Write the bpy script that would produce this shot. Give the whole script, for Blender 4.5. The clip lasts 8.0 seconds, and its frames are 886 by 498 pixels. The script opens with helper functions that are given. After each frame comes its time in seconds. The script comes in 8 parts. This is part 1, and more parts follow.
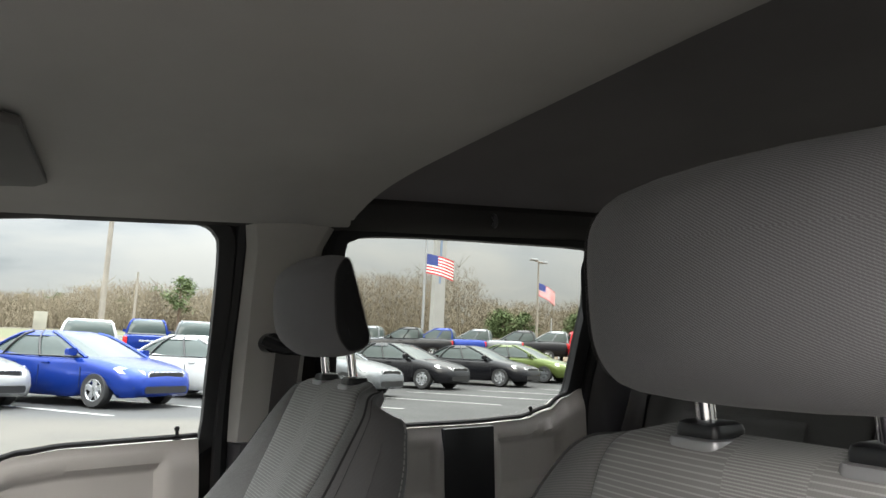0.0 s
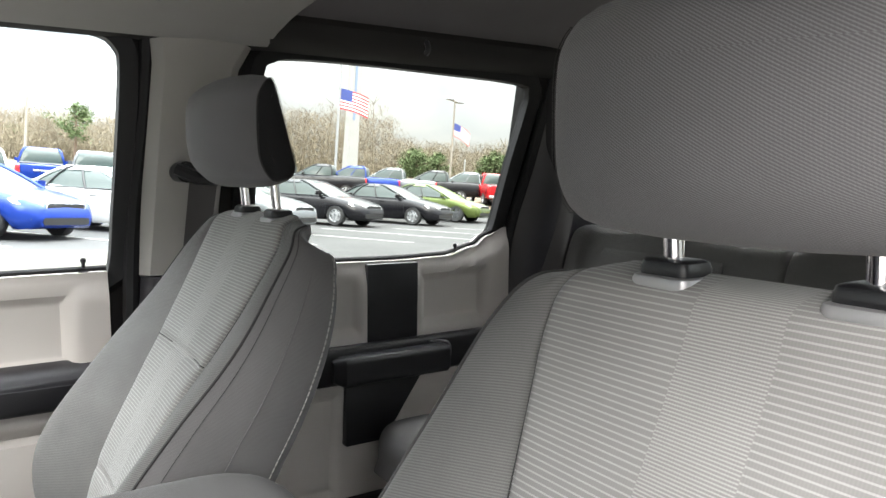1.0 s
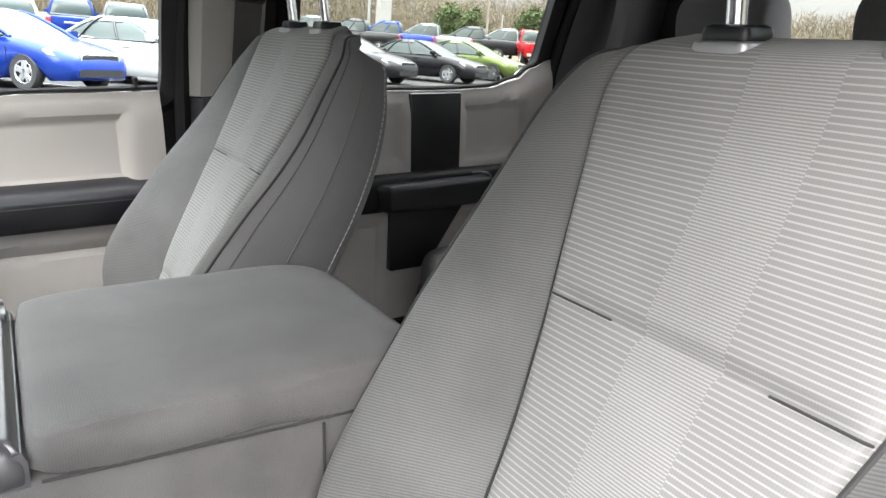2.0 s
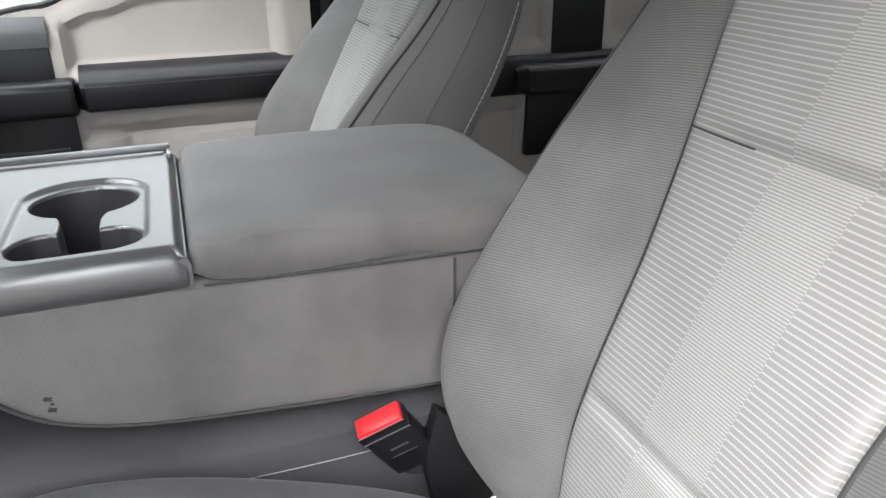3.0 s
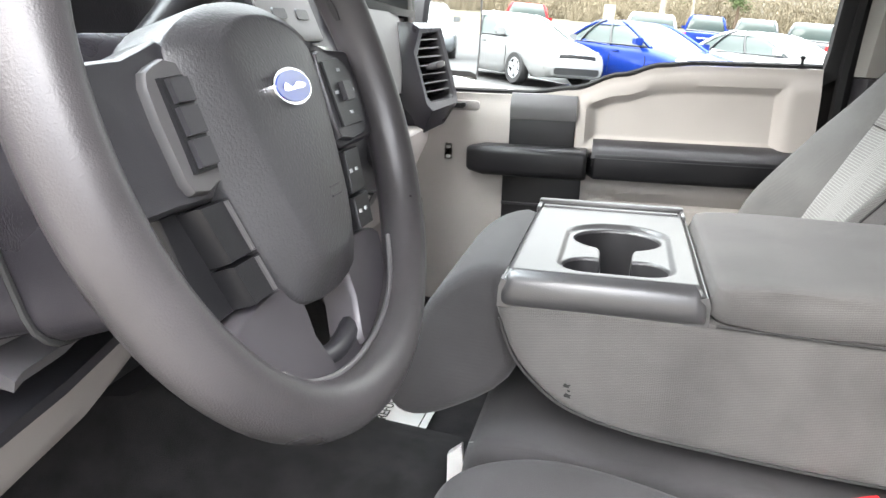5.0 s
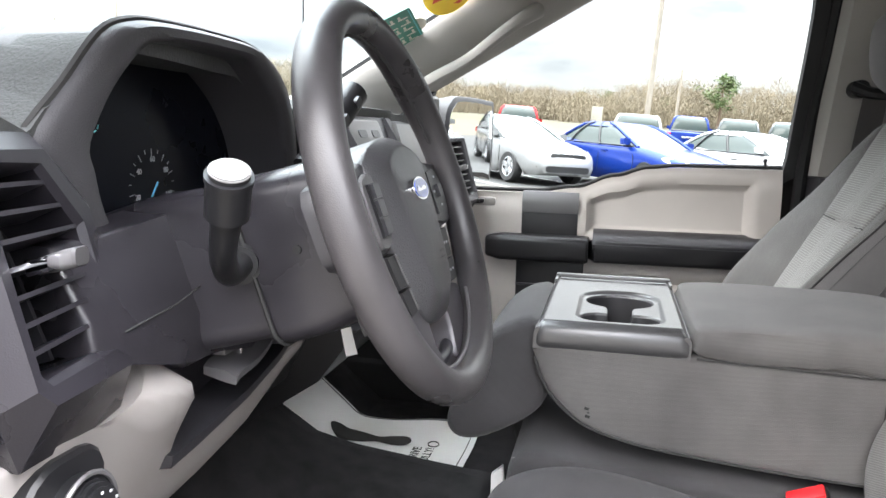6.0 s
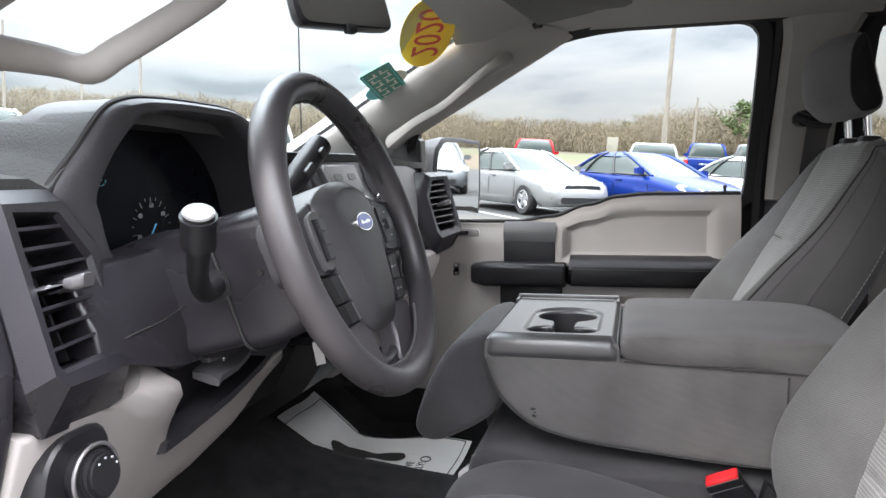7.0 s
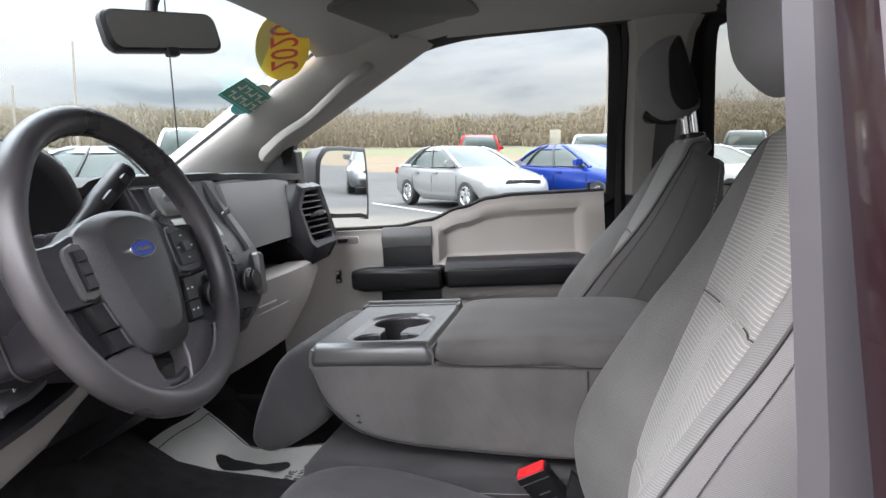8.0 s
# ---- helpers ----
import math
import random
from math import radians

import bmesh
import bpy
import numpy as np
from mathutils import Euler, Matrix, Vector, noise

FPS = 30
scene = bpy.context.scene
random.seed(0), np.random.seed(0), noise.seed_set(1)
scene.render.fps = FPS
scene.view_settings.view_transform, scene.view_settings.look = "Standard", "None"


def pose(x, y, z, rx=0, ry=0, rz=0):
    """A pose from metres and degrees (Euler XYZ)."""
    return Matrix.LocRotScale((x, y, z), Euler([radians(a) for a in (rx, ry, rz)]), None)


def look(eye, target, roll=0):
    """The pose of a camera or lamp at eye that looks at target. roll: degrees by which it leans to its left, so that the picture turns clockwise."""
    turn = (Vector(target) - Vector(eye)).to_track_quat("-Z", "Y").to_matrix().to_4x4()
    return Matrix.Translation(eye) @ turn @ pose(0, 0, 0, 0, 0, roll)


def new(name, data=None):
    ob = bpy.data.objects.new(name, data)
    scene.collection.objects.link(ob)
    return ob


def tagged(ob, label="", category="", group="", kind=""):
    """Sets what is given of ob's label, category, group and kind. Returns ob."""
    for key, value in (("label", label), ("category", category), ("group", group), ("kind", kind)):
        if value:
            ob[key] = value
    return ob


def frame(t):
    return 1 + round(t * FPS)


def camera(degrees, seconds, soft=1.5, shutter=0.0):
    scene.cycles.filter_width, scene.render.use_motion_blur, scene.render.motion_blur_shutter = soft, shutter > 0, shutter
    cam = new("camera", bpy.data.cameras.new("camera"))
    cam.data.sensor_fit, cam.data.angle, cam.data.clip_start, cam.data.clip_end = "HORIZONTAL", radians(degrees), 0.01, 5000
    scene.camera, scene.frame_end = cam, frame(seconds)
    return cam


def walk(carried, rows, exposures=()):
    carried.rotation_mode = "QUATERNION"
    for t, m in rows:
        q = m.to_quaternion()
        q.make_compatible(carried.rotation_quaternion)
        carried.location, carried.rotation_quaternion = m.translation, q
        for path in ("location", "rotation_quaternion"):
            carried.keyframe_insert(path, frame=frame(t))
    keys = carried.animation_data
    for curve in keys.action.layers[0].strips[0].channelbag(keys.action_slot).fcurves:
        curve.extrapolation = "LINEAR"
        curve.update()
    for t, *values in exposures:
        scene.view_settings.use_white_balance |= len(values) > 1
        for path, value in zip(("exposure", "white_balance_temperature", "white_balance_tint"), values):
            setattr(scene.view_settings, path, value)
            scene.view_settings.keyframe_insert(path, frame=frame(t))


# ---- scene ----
cam = camera(61.6, 8.0)
PATH = [
    (0, (-0.788, -0.025, 1.547), (0.99, -0.897, 1.83), 2.7),
    (0.5, (-0.727, -0.043, 1.558), (0.982, -1.079, 1.64), 3.4),
    (1, (-0.713, -0.032, 1.538), (0.951, -1.132, 1.405), 4.0),
    (1.5, (-0.728, -0.01, 1.501), (0.911, -1.105, 1.163), 4.7),
    (1.7, (-0.73, -0.004, 1.486), (0.904, -1.081, 1.073), 4.8),
    (2.8, (-0.763, 0.007, 1.421), (0.937, -0.763, 0.702), 4.0),
    (3, (-0.764, 0.007, 1.407), (0.962, -0.667, 0.656), 3.5),
    (3.5, (-0.774, 0.026, 1.391), (1.015, -0.404, 0.606), 3.5),
    (4, (-0.775, 0.051, 1.378), (1.065, -0.093, 0.609), 3.7),
    (4.5, (-0.789, 0.086, 1.366), (1.074, 0.24, 0.654), 4.5),
    (5, (-0.866, 0.111, 1.387), (1.002, 0.506, 0.793), 5.7),
    (5.2, (-0.921, 0.112, 1.393), (0.957, 0.545, 0.861), 6.0),
    (6.3, (-1.198, 0.126, 1.408), (0.735, 0.542, 1.108), 4.6),
    (6.5, (-1.224, 0.116, 1.406), (0.708, 0.548, 1.125), 4.1),
    (7, (-1.276, -0.006, 1.424), (0.648, 0.479, 1.169), 3.1),
    (7.5, (-1.305, -0.161, 1.443), (0.621, 0.316, 1.198), 2.1),
    (8, (-1.261, -0.225, 1.457), (0.688, 0.143, 1.201), 0.5),
]
walk(cam, [(t, look(eye, target, roll)) for t, eye, target, roll in PATH], exposures=[(0, 1.35, 6600, 11), (0.5, 2.1, 6550, 11), (1.0, 2.25, 6500, 11), (1.7, 2.2, 6450, 12), (2.8, 1.95, 6350, 12), (3.5, 2.1, 6400, 13), (4.0, 2.35, 6480, 12), (4.5, 2.45, 6550, 12), (5.2, 2.45, 6550, 12), (6.3, 1.75, 6400, 14), (7.0, 1.5, 6350, 15), (8, 1.38, 6350, 15)])

# ---- light ----
world = bpy.data.worlds.new("overcast_sky")
scene.world = world
world.use_nodes = True
wn, wl = world.node_tree.nodes, world.node_tree.links
wn.clear()
w_out = wn.new("ShaderNodeOutputWorld")
w_bg = wn.new("ShaderNodeBackground")
w_sky = wn.new("ShaderNodeTexSky")
w_sky.sky_type = "NISHITA"
w_sky.sun_disc = False
w_sky.sun_elevation, w_sky.sun_rotation = radians(30), radians(-34)
w_co = wn.new("ShaderNodeTexCoord")
w_sep = wn.new("ShaderNodeSeparateXYZ")
wl.new(w_co.outputs["Generated"], w_sep.inputs[0])
w_up = wn.new("ShaderNodeMath")
w_up.operation = "MAXIMUM"
w_up.inputs[1].default_value = 0.0
wl.new(w_sep.outputs["Z"], w_up.inputs[0])
w_den = wn.new("ShaderNodeMath")
w_den.inputs[1].default_value = 0.16
wl.new(w_up.outputs[0], w_den.inputs[0])
w_cmb = wn.new("ShaderNodeCombineXYZ")
for axis in ("X", "Y"):
    w_div = wn.new("ShaderNodeMath")
    w_div.operation = "DIVIDE"
    wl.new(w_sep.outputs[axis], w_div.inputs[0])
    wl.new(w_den.outputs[0], w_div.inputs[1])
    wl.new(w_div.outputs[0], w_cmb.inputs[axis])
w_noise = wn.new("ShaderNodeTexNoise")
w_noise.inputs["Scale"].default_value = 0.75
w_noise.inputs["Detail"].default_value = 7
w_noise.inputs["Roughness"].default_value = 0.52
w_noise.inputs["Distortion"].default_value = 0.3
wl.new(w_cmb.outputs[0], w_noise.inputs["Vector"])
w_ramp = wn.new("ShaderNodeValToRGB")
w_el = w_ramp.color_ramp.elements
w_el[0].position, w_el[0].color = 0.36, (0.53, 0.575, 0.62, 1)
w_el[1].position, w_el[1].color = 0.60, (1.0, 0.99, 0.965, 1)
w_mid = w_ramp.color_ramp.elements.new(0.47)
w_mid.color = (0.82, 0.845, 0.87, 1)
wl.new(w_noise.outputs["Fac"], w_ramp.inputs[0])
w_mix = wn.new("ShaderNodeMix")
w_mix.data_type = "RGBA"
w_mix.inputs["Factor"].default_value = 0.93
w_scale = wn.new("ShaderNodeVectorMath")
w_scale.operation = "SCALE"
w_scale.inputs["Scale"].default_value = 0.1
wl.new(w_sky.outputs[0], w_scale.inputs[0])
wl.new(w_scale.outputs[0], w_mix.inputs["A"])
wl.new(w_ramp.outputs[0], w_mix.inputs["B"])
# an overcast sky is several times brighter overhead than at the horizon
w_grad = wn.new("ShaderNodeMath")
w_grad.operation = "MULTIPLY_ADD"
w_grad.inputs[2].default_value = 0.46
w_rise = wn.new("ShaderNodeMath")
w_rise.operation = "MULTIPLY_ADD"
w_rise.inputs[1].default_value, w_rise.inputs[2].default_value = 11.0, 0.5
wl.new(w_up.outputs[0], w_rise.inputs[0])
wl.new(w_up.outputs[0], w_grad.inputs[0])
wl.new(w_rise.outputs[0], w_grad.inputs[1])
w_lum = wn.new("ShaderNodeVectorMath")
w_lum.operation = "SCALE"
wl.new(w_mix.outputs["Result"], w_lum.inputs[0])
wl.new(w_grad.outputs[0], w_lum.inputs["Scale"])
wl.new(w_lum.outputs[0], w_bg.inputs["Color"])
w_bg.inputs["Strength"].default_value = 1.0
wl.new(w_bg.outputs[0], w_out.inputs["Surface"])

sun = new("sun", bpy.data.lights.new("sun", "SUN"))
sun.data.energy = 1.25
sun.data.angle = radians(30)
sun.data.color = (1.0, 0.97, 0.92)
sun.matrix_world = look((-8, 12, 9), (0, 0, 1))

# ---- helpers for building ----
# The truck stands nose down on the sloping lot: cabin coordinates are turned into the world by CAB.
CAB = Matrix.Translation((0, 0, 1.14)) @ Matrix.Rotation(radians(-4.3), 4, "X") @ Matrix.Translation((0, 0, -1.14))
ORIGIN = {}


def finish(bm, name, material, sharp=38.0):
    """A mesh from a bmesh, smooth but for its sharp edges."""
    bmesh.ops.recalc_face_normals(bm, faces=bm.faces[:])
    limit = radians(sharp)
    for f in bm.faces:
        f.smooth = True
    for e in bm.edges:
        if len(e.link_faces) == 2 and e.calc_face_angle(0) > limit:
            e.smooth = False
    me = bpy.data.meshes.new(name)
    bm.to_mesh(me)
    bm.free()
    me.materials.append(material)
    return me


def thing(name, loc, label, category, group="", kind="", cab=True):
    """An Empty at a thing's base, to parent its parts. Places of parts are in cabin coordinates."""
    ob = new(name)
    ob.empty_display_size = 0.05
    ob.matrix_basis = (CAB if cab else Matrix()) @ Matrix.Translation(loc)
    ORIGIN[ob.name] = Vector(loc)
    return tagged(ob, label, category, group, kind)


def part(name, bm, material, parent, label="", sharp=38.0):
    """A bmesh as one mesh object under a thing or under a part."""
    o = ORIGIN[parent.name]
    bmesh.ops.translate(bm, verts=bm.verts[:], vec=-o)
    ob = new(name, finish(bm, name, material, sharp))
    ob.parent = parent
    ORIGIN[ob.name] = o
    return tagged(ob, label)


def solid(name, bm, material, label, category, kind="", cab=True, loc=(0, 0, 0), group="", sharp=38.0):
    """A bmesh as a thing, or a piece of the setting, of one mesh."""
    bmesh.ops.translate(bm, verts=bm.verts[:], vec=-Vector(loc))
    ob = new(name, finish(bm, name, material, sharp))
    ob.matrix_basis = (CAB if cab else Matrix()) @ Matrix.Translation(loc)
    ORIGIN[ob.name] = Vector(loc)
    return tagged(ob, label, category, group, kind)


def join(*bms):
    """Several bmeshes in one."""
    out = bmesh.new()
    for b in bms:
        me = bpy.data.meshes.new("joined")
        b.to_mesh(me)
        b.free()
        out.from_mesh(me)
        bpy.data.meshes.remove(me)
    return out


def thicken(bm, t):
    """A sheet given thickness along its normals."""
    bm.normal_update()
    bmesh.ops.solidify(bm, geom=bm.faces[:], thickness=t)
    return bm


def turned(bm, m):
    bmesh.ops.transform(bm, matrix=m, verts=bm.verts[:])
    return bm


def box(x0, x1, y0, y1, z0, z1, bevel=0.0, seg=2):
    bm = bmesh.new()
    bmesh.ops.create_cube(bm, size=1.0)
    for v in bm.verts:
        v.co = Vector(((x0 + x1) / 2 + v.co.x * (x1 - x0), (y0 + y1) / 2 + v.co.y * (y1 - y0), (z0 + z1) / 2 + v.co.z * (z1 - z0)))
    if bevel:
        bmesh.ops.bevel(bm, geom=bm.edges[:], offset=bevel, segments=seg, affect="EDGES", profile=0.5)
    return bm


def spline(pts, k=4, closed=False):
    """Catmull-Rom through points of any size."""
    pts = [Vector(p) for p in pts]
    n = len(pts)
    out = []
    for i in range(n if closed else n - 1):
        p1, p2 = pts[i], pts[(i + 1) % n]
        p0 = pts[i - 1] if (closed or i > 0) else p1 + (p1 - p2)
        p3 = pts[(i + 2) % n] if (closed or i + 2 < n) else p2 + (p2 - p1)
        for j in range(k):
            t = j / k
            out.append(0.5 * ((2 * p1) + (p2 - p0) * t + (2 * p0 - 5 * p1 + 4 * p2 - p3) * t * t + (3 * p1 - p0 - 3 * p2 + p3) * t ** 3))
    if not closed:
        out.append(pts[-1].copy())
    return out


def lerp_table(table, t):
    """A value from rows of (t, value)."""
    if t <= table[0][0]:
        return table[0][1]
    for (a, x), (b, y) in zip(table, table[1:]):
        if t <= b:
            s = (t - a) / (b - a)
            s = s * s * (3 - 2 * s)
            return x + (y - x) * s
    return table[-1][1]


def curve_table(table, t):
    """A value from rows of (t, value), by a smooth curve through them."""
    n = len(table)
    k = max(0, min(n - 2, sum(1 for a, v in table[1:] if a <= t)))
    (t0, a), (t1, b) = table[k], table[k + 1]

    def slope(i):
        lo, hi = max(0, i - 1), min(n - 1, i + 1)
        return (table[hi][1] - table[lo][1]) / (table[hi][0] - table[lo][0])
    h = t1 - t0
    s = min(1.0, max(0.0, (t - t0) / h))
    return (2 * s ** 3 - 3 * s * s + 1) * a + (s ** 3 - 2 * s * s + s) * h * slope(k) + (3 * s * s - 2 * s ** 3) * b + (s ** 3 - s * s) * h * slope(k + 1)


def smooth_step(a, b, x):
    t = min(1.0, max(0.0, (x - a) / (b - a)))
    return t * t * (3 - 2 * t)


def loft(rings, cap=True, closed=True, loop=False):
    """A skin over rings of the same count of points."""
    bm = bmesh.new()
    rows = [[bm.verts.new(p) for p in r] for r in rings]
    n = len(rows[0])
    pairs = list(zip(rows, rows[1:])) + ([(rows[-1], rows[0])] if loop else [])
    for a, b in pairs:
        for i in range(n if closed else n - 1):
            j = (i + 1) % n
            bm.faces.new((a[i], a[j], b[j], b[i]))
    if cap and closed and not loop:
        bm.faces.new(rows[0][::-1])
        bm.faces.new(rows[-1])
    return bm


def rrect(w, h, r, n=4):
    """A rounded rectangle's outline as pairs."""
    out = []
    for cx, cy, a0 in ((w / 2 - r, h / 2 - r, 0), (-w / 2 + r, h / 2 - r, 90), (-w / 2 + r, -h / 2 + r, 180), (w / 2 - r, -h / 2 + r, 270)):
        for i in range(n + 1):
            a = radians(a0 + 90 * i / n)
            out.append((cx + r * math.cos(a), cy + r * math.sin(a)))
    return out


def tube(path, radius, n=8, closed=False, squash=1.0):
    """A round bar along points; radius is a number or one for each point."""
    path = [Vector(p) for p in path]
    rings = []
    side = None
    m = len(path)
    for i, p in enumerate(path):
        a = path[(i - 1) % m] if (closed or i) else p
        b = path[(i + 1) % m] if (closed or i + 1 < m) else p
        d = (b - a).normalized()
        if side is None:
            side = d.orthogonal().normalized()
        side = (side - d * side.dot(d)).normalized()
        up = d.cross(side)
        r = radius[i] if isinstance(radius, (list, tuple)) else radius
        rings.append([p + r * (side * math.cos(2 * math.pi * j / n) + squash * up * math.sin(2 * math.pi * j / n)) for j in range(n)])
    return loft(rings, cap=not closed, loop=closed)


def plate(outline, axis, a, b, bevel=0.0, seg=2):
    """A prism over an outline of pairs: axis 'x' takes (y, z), 'y' takes (x, z), 'z' takes (x, y); from a to b."""
    put = {"x": lambda p, t: (t, p[0], p[1]), "y": lambda p, t: (p[0], t, p[1]), "z": lambda p, t: (p[0], p[1], t)}[axis]
    bm = loft([[put(p, a) for p in outline], [put(p, b) for p in outline]])
    if bevel:
        caps = [f for f in bm.faces if len(f.verts) == len(outline)]
        edges = {e for f in caps for e in f.edges}
        bmesh.ops.bevel(bm, geom=list(edges), offset=bevel, segments=seg, affect="EDGES", profile=0.5)
    return bm


def disc(centre, normal, r, depth, n=24, bevel=0.0):
    bm = bmesh.new()
    bmesh.ops.create_cone(bm, cap_ends=True, segments=n, radius1=r, radius2=r, depth=depth)
    if bevel:
        bmesh.ops.bevel(bm, geom=[e for e in bm.edges if len(e.link_faces) == 2 and e.calc_face_angle(0) > 1], offset=bevel, segments=2, affect="EDGES")
    q = Vector(normal).to_track_quat("Z", "Y").to_matrix().to_4x4()
    return turned(bm, Matrix.Translation(centre) @ q)


def sheet(fn, nu, nv):
    """A grid over fn(u, v), u and v from 0 to 1."""
    bm = bmesh.new()
    rows = [[bm.verts.new(fn(i / nu, j / nv)) for j in range(nv + 1)] for i in range(nu + 1)]
    for a, b in zip(rows, rows[1:]):
        for j in range(nv):
            bm.faces.new((a[j], a[j + 1], b[j + 1], b[j]))
    return bm


# ---- materials ----
def material(name, colour, rough=0.6, metal=0.0, var=0.15, scale=9.0, fine=500.0, bump=0.15, coat=0.0, spec=0.5, depth=0.0004, gloss=0.08):
    """Colour with stains at one scale and a fine grain at another."""
    m = bpy.data.materials.new(name)
    m.use_nodes = True
    n, l = m.node_tree.nodes, m.node_tree.links
    b = n["Principled BSDF"]
    b.inputs["Metallic"].default_value = metal
    b.inputs["Coat Weight"].default_value = coat
    b.inputs["Specular IOR Level"].default_value = spec
    co = n.new("ShaderNodeTexCoord")
    big, small = n.new("ShaderNodeTexNoise"), n.new("ShaderNodeTexNoise")
    big.inputs["Scale"].default_value, big.inputs["Detail"].default_value = scale, 5
    small.inputs["Scale"].default_value, small.inputs["Detail"].default_value = fine, 2
    for t in (big, small):
        l.new(co.outputs["Object"], t.inputs["Vector"])
    ramp = n.new("ShaderNodeMapRange")
    ramp.inputs["From Min"].default_value, ramp.inputs["From Max"].default_value = 0.3, 0.7
    ramp.inputs["To Min"].default_value, ramp.inputs["To Max"].default_value = 1 - var, 1 + var
    l.new(big.outputs["Fac"], ramp.inputs["Value"])
    mul = n.new("ShaderNodeVectorMath")
    mul.operation = "SCALE"
    mul.inputs[0].default_value = colour
    l.new(ramp.outputs[0], mul.inputs["Scale"])
    l.new(mul.outputs[0], b.inputs["Base Color"])
    rr = n.new("ShaderNodeMapRange")
    rr.inputs["From Min"].default_value, rr.inputs["From Max"].default_value = 0.3, 0.7
    rr.inputs["To Min"].default_value, rr.inputs["To Max"].default_value = max(0.02, rough - gloss), min(1, rough + gloss)
    l.new(big.outputs["Fac"], rr.inputs["Value"])
    l.new(rr.outputs[0], b.inputs["Roughness"])
    if bump:
        bp = n.new("ShaderNodeBump")
        bp.inputs["Strength"].default_value, bp.inputs["Distance"].default_value = bump, depth
        l.new(small.outputs["Fac"], bp.inputs["Height"])
        l.new(bp.outputs[0], b.inputs["Normal"])
    return m


def weave(name, dark, light, period, share=0.5, slant=0.0, band=False, rough=0.9, bump=0.5, var=0.12, scale=6):
    """Cloth with fine ribs across, by the seam-to-seam coordinates in metres; band: one denser, paler band along the middle."""
    m = material(name, dark, rough, var=var, scale=scale, bump=0)
    n, l = m.node_tree.nodes, m.node_tree.links
    b = n["Principled BSDF"]
    b.inputs["Sheen Weight"].default_value = 0.12
    b.inputs["Sheen Roughness"].default_value = 0.5
    b.inputs["Specular IOR Level"].default_value = 0.2
    uv = n.new("ShaderNodeTexCoord")
    sep = n.new("ShaderNodeSeparateXYZ")
    l.new(uv.outputs["UV"], sep.inputs[0])

    def calc(op, a, c=None):
        k = n.new("ShaderNodeMath")
        k.operation = op
        for i, v in enumerate((a, c)):
            if v is None:
                continue
            if isinstance(v, (int, float)):
                k.inputs[i].default_value = v
            else:
                l.new(v, k.inputs[i])
        return k.outputs[0]

    across, along = sep.outputs["X"], sep.outputs["Y"]
    if slant:
        along = calc("ADD", along, calc("MULTIPLY", across, slant))
    wave = calc("FRACT", calc("DIVIDE", along, period))
    tri = calc("ABSOLUTE", calc("SUBTRACT", wave, 0.5))
    lim = share / 2
    if band:
        # narrow stripes outside, half the pitch within the middle band
        inside = calc("LESS_THAN", calc("ABSOLUTE", across), 0.034)
        wave2 = calc("FRACT", calc("DIVIDE", along, period / 2))
        tri2 = calc("ABSOLUTE", calc("SUBTRACT", wave2, 0.5))
        s1 = calc("LESS_THAN", tri, lim)
        s2 = calc("LESS_THAN", tri2, 0.21)
        rib = calc("ADD", calc("MULTIPLY", s1, calc("SUBTRACT", 1.0, inside)), calc("MULTIPLY", s2, inside))
    else:
        rib = calc("LESS_THAN", tri, lim)
    thread = calc("SINE", calc("MULTIPLY", across, 2 * math.pi / 0.0022))
    tone = calc("ADD", calc("MULTIPLY", rib, 0.82), calc("MULTIPLY", thread, 0.09))
    mix = n.new("ShaderNodeMix")
    mix.data_type = "RGBA"
    l.new(tone, mix.inputs["Factor"])
    old = b.inputs["Base Color"].links[0].from_socket
    l.new(old, mix.inputs["A"])
    ratio = n.new("ShaderNodeVectorMath")
    ratio.operation = "MULTIPLY"
    ratio.inputs[1].default_value = [light[i] / dark[i] for i in range(3)]
    l.new(old, ratio.inputs[0])
    l.new(ratio.outputs[0], mix.inputs["B"])
    l.new(mix.outputs["Result"], b.inputs["Base Color"])
    bp = n.new("ShaderNodeBump")
    bp.inputs["Strength"].default_value, bp.inputs["Distance"].default_value = bump, 0.0006
    l.new(tone, bp.inputs["Height"])
    l.new(bp.outputs[0], b.inputs["Normal"])
    return m


def glass(name, tint=(0.93, 0.97, 0.95), gloss=0.5):
    """A thin pane: mostly clear, with a faint gloss."""
    m = bpy.data.materials.new(name)
    m.use_nodes = True
    n, l = m.node_tree.nodes, m.node_tree.links
    n.clear()
    out, mix = n.new("ShaderNodeOutputMaterial"), n.new("ShaderNodeMixShader")
    clear, shine = n.new("ShaderNodeBsdfTransparent"), n.new("ShaderNodeBsdfGlossy")
    clear.inputs["Color"].default_value = (*tint, 1)
    shine.inputs["Roughness"].default_value = 0.02
    fr = n.new("ShaderNodeFresnel")
    fr.inputs["IOR"].default_value = 1.22
    mul = n.new("ShaderNodeMath")
    mul.operation = "MULTIPLY"
    mul.inputs[1].default_value = gloss
    l.new(fr.outputs[0], mul.inputs[0])
    l.new(mul.outputs[0], mix.inputs["Fac"])
    l.new(clear.outputs[0], mix.inputs[1])
    l.new(shine.outputs[0], mix.inputs[2])
    l.new(mix.outputs[0], out.inputs["Surface"])
    return m


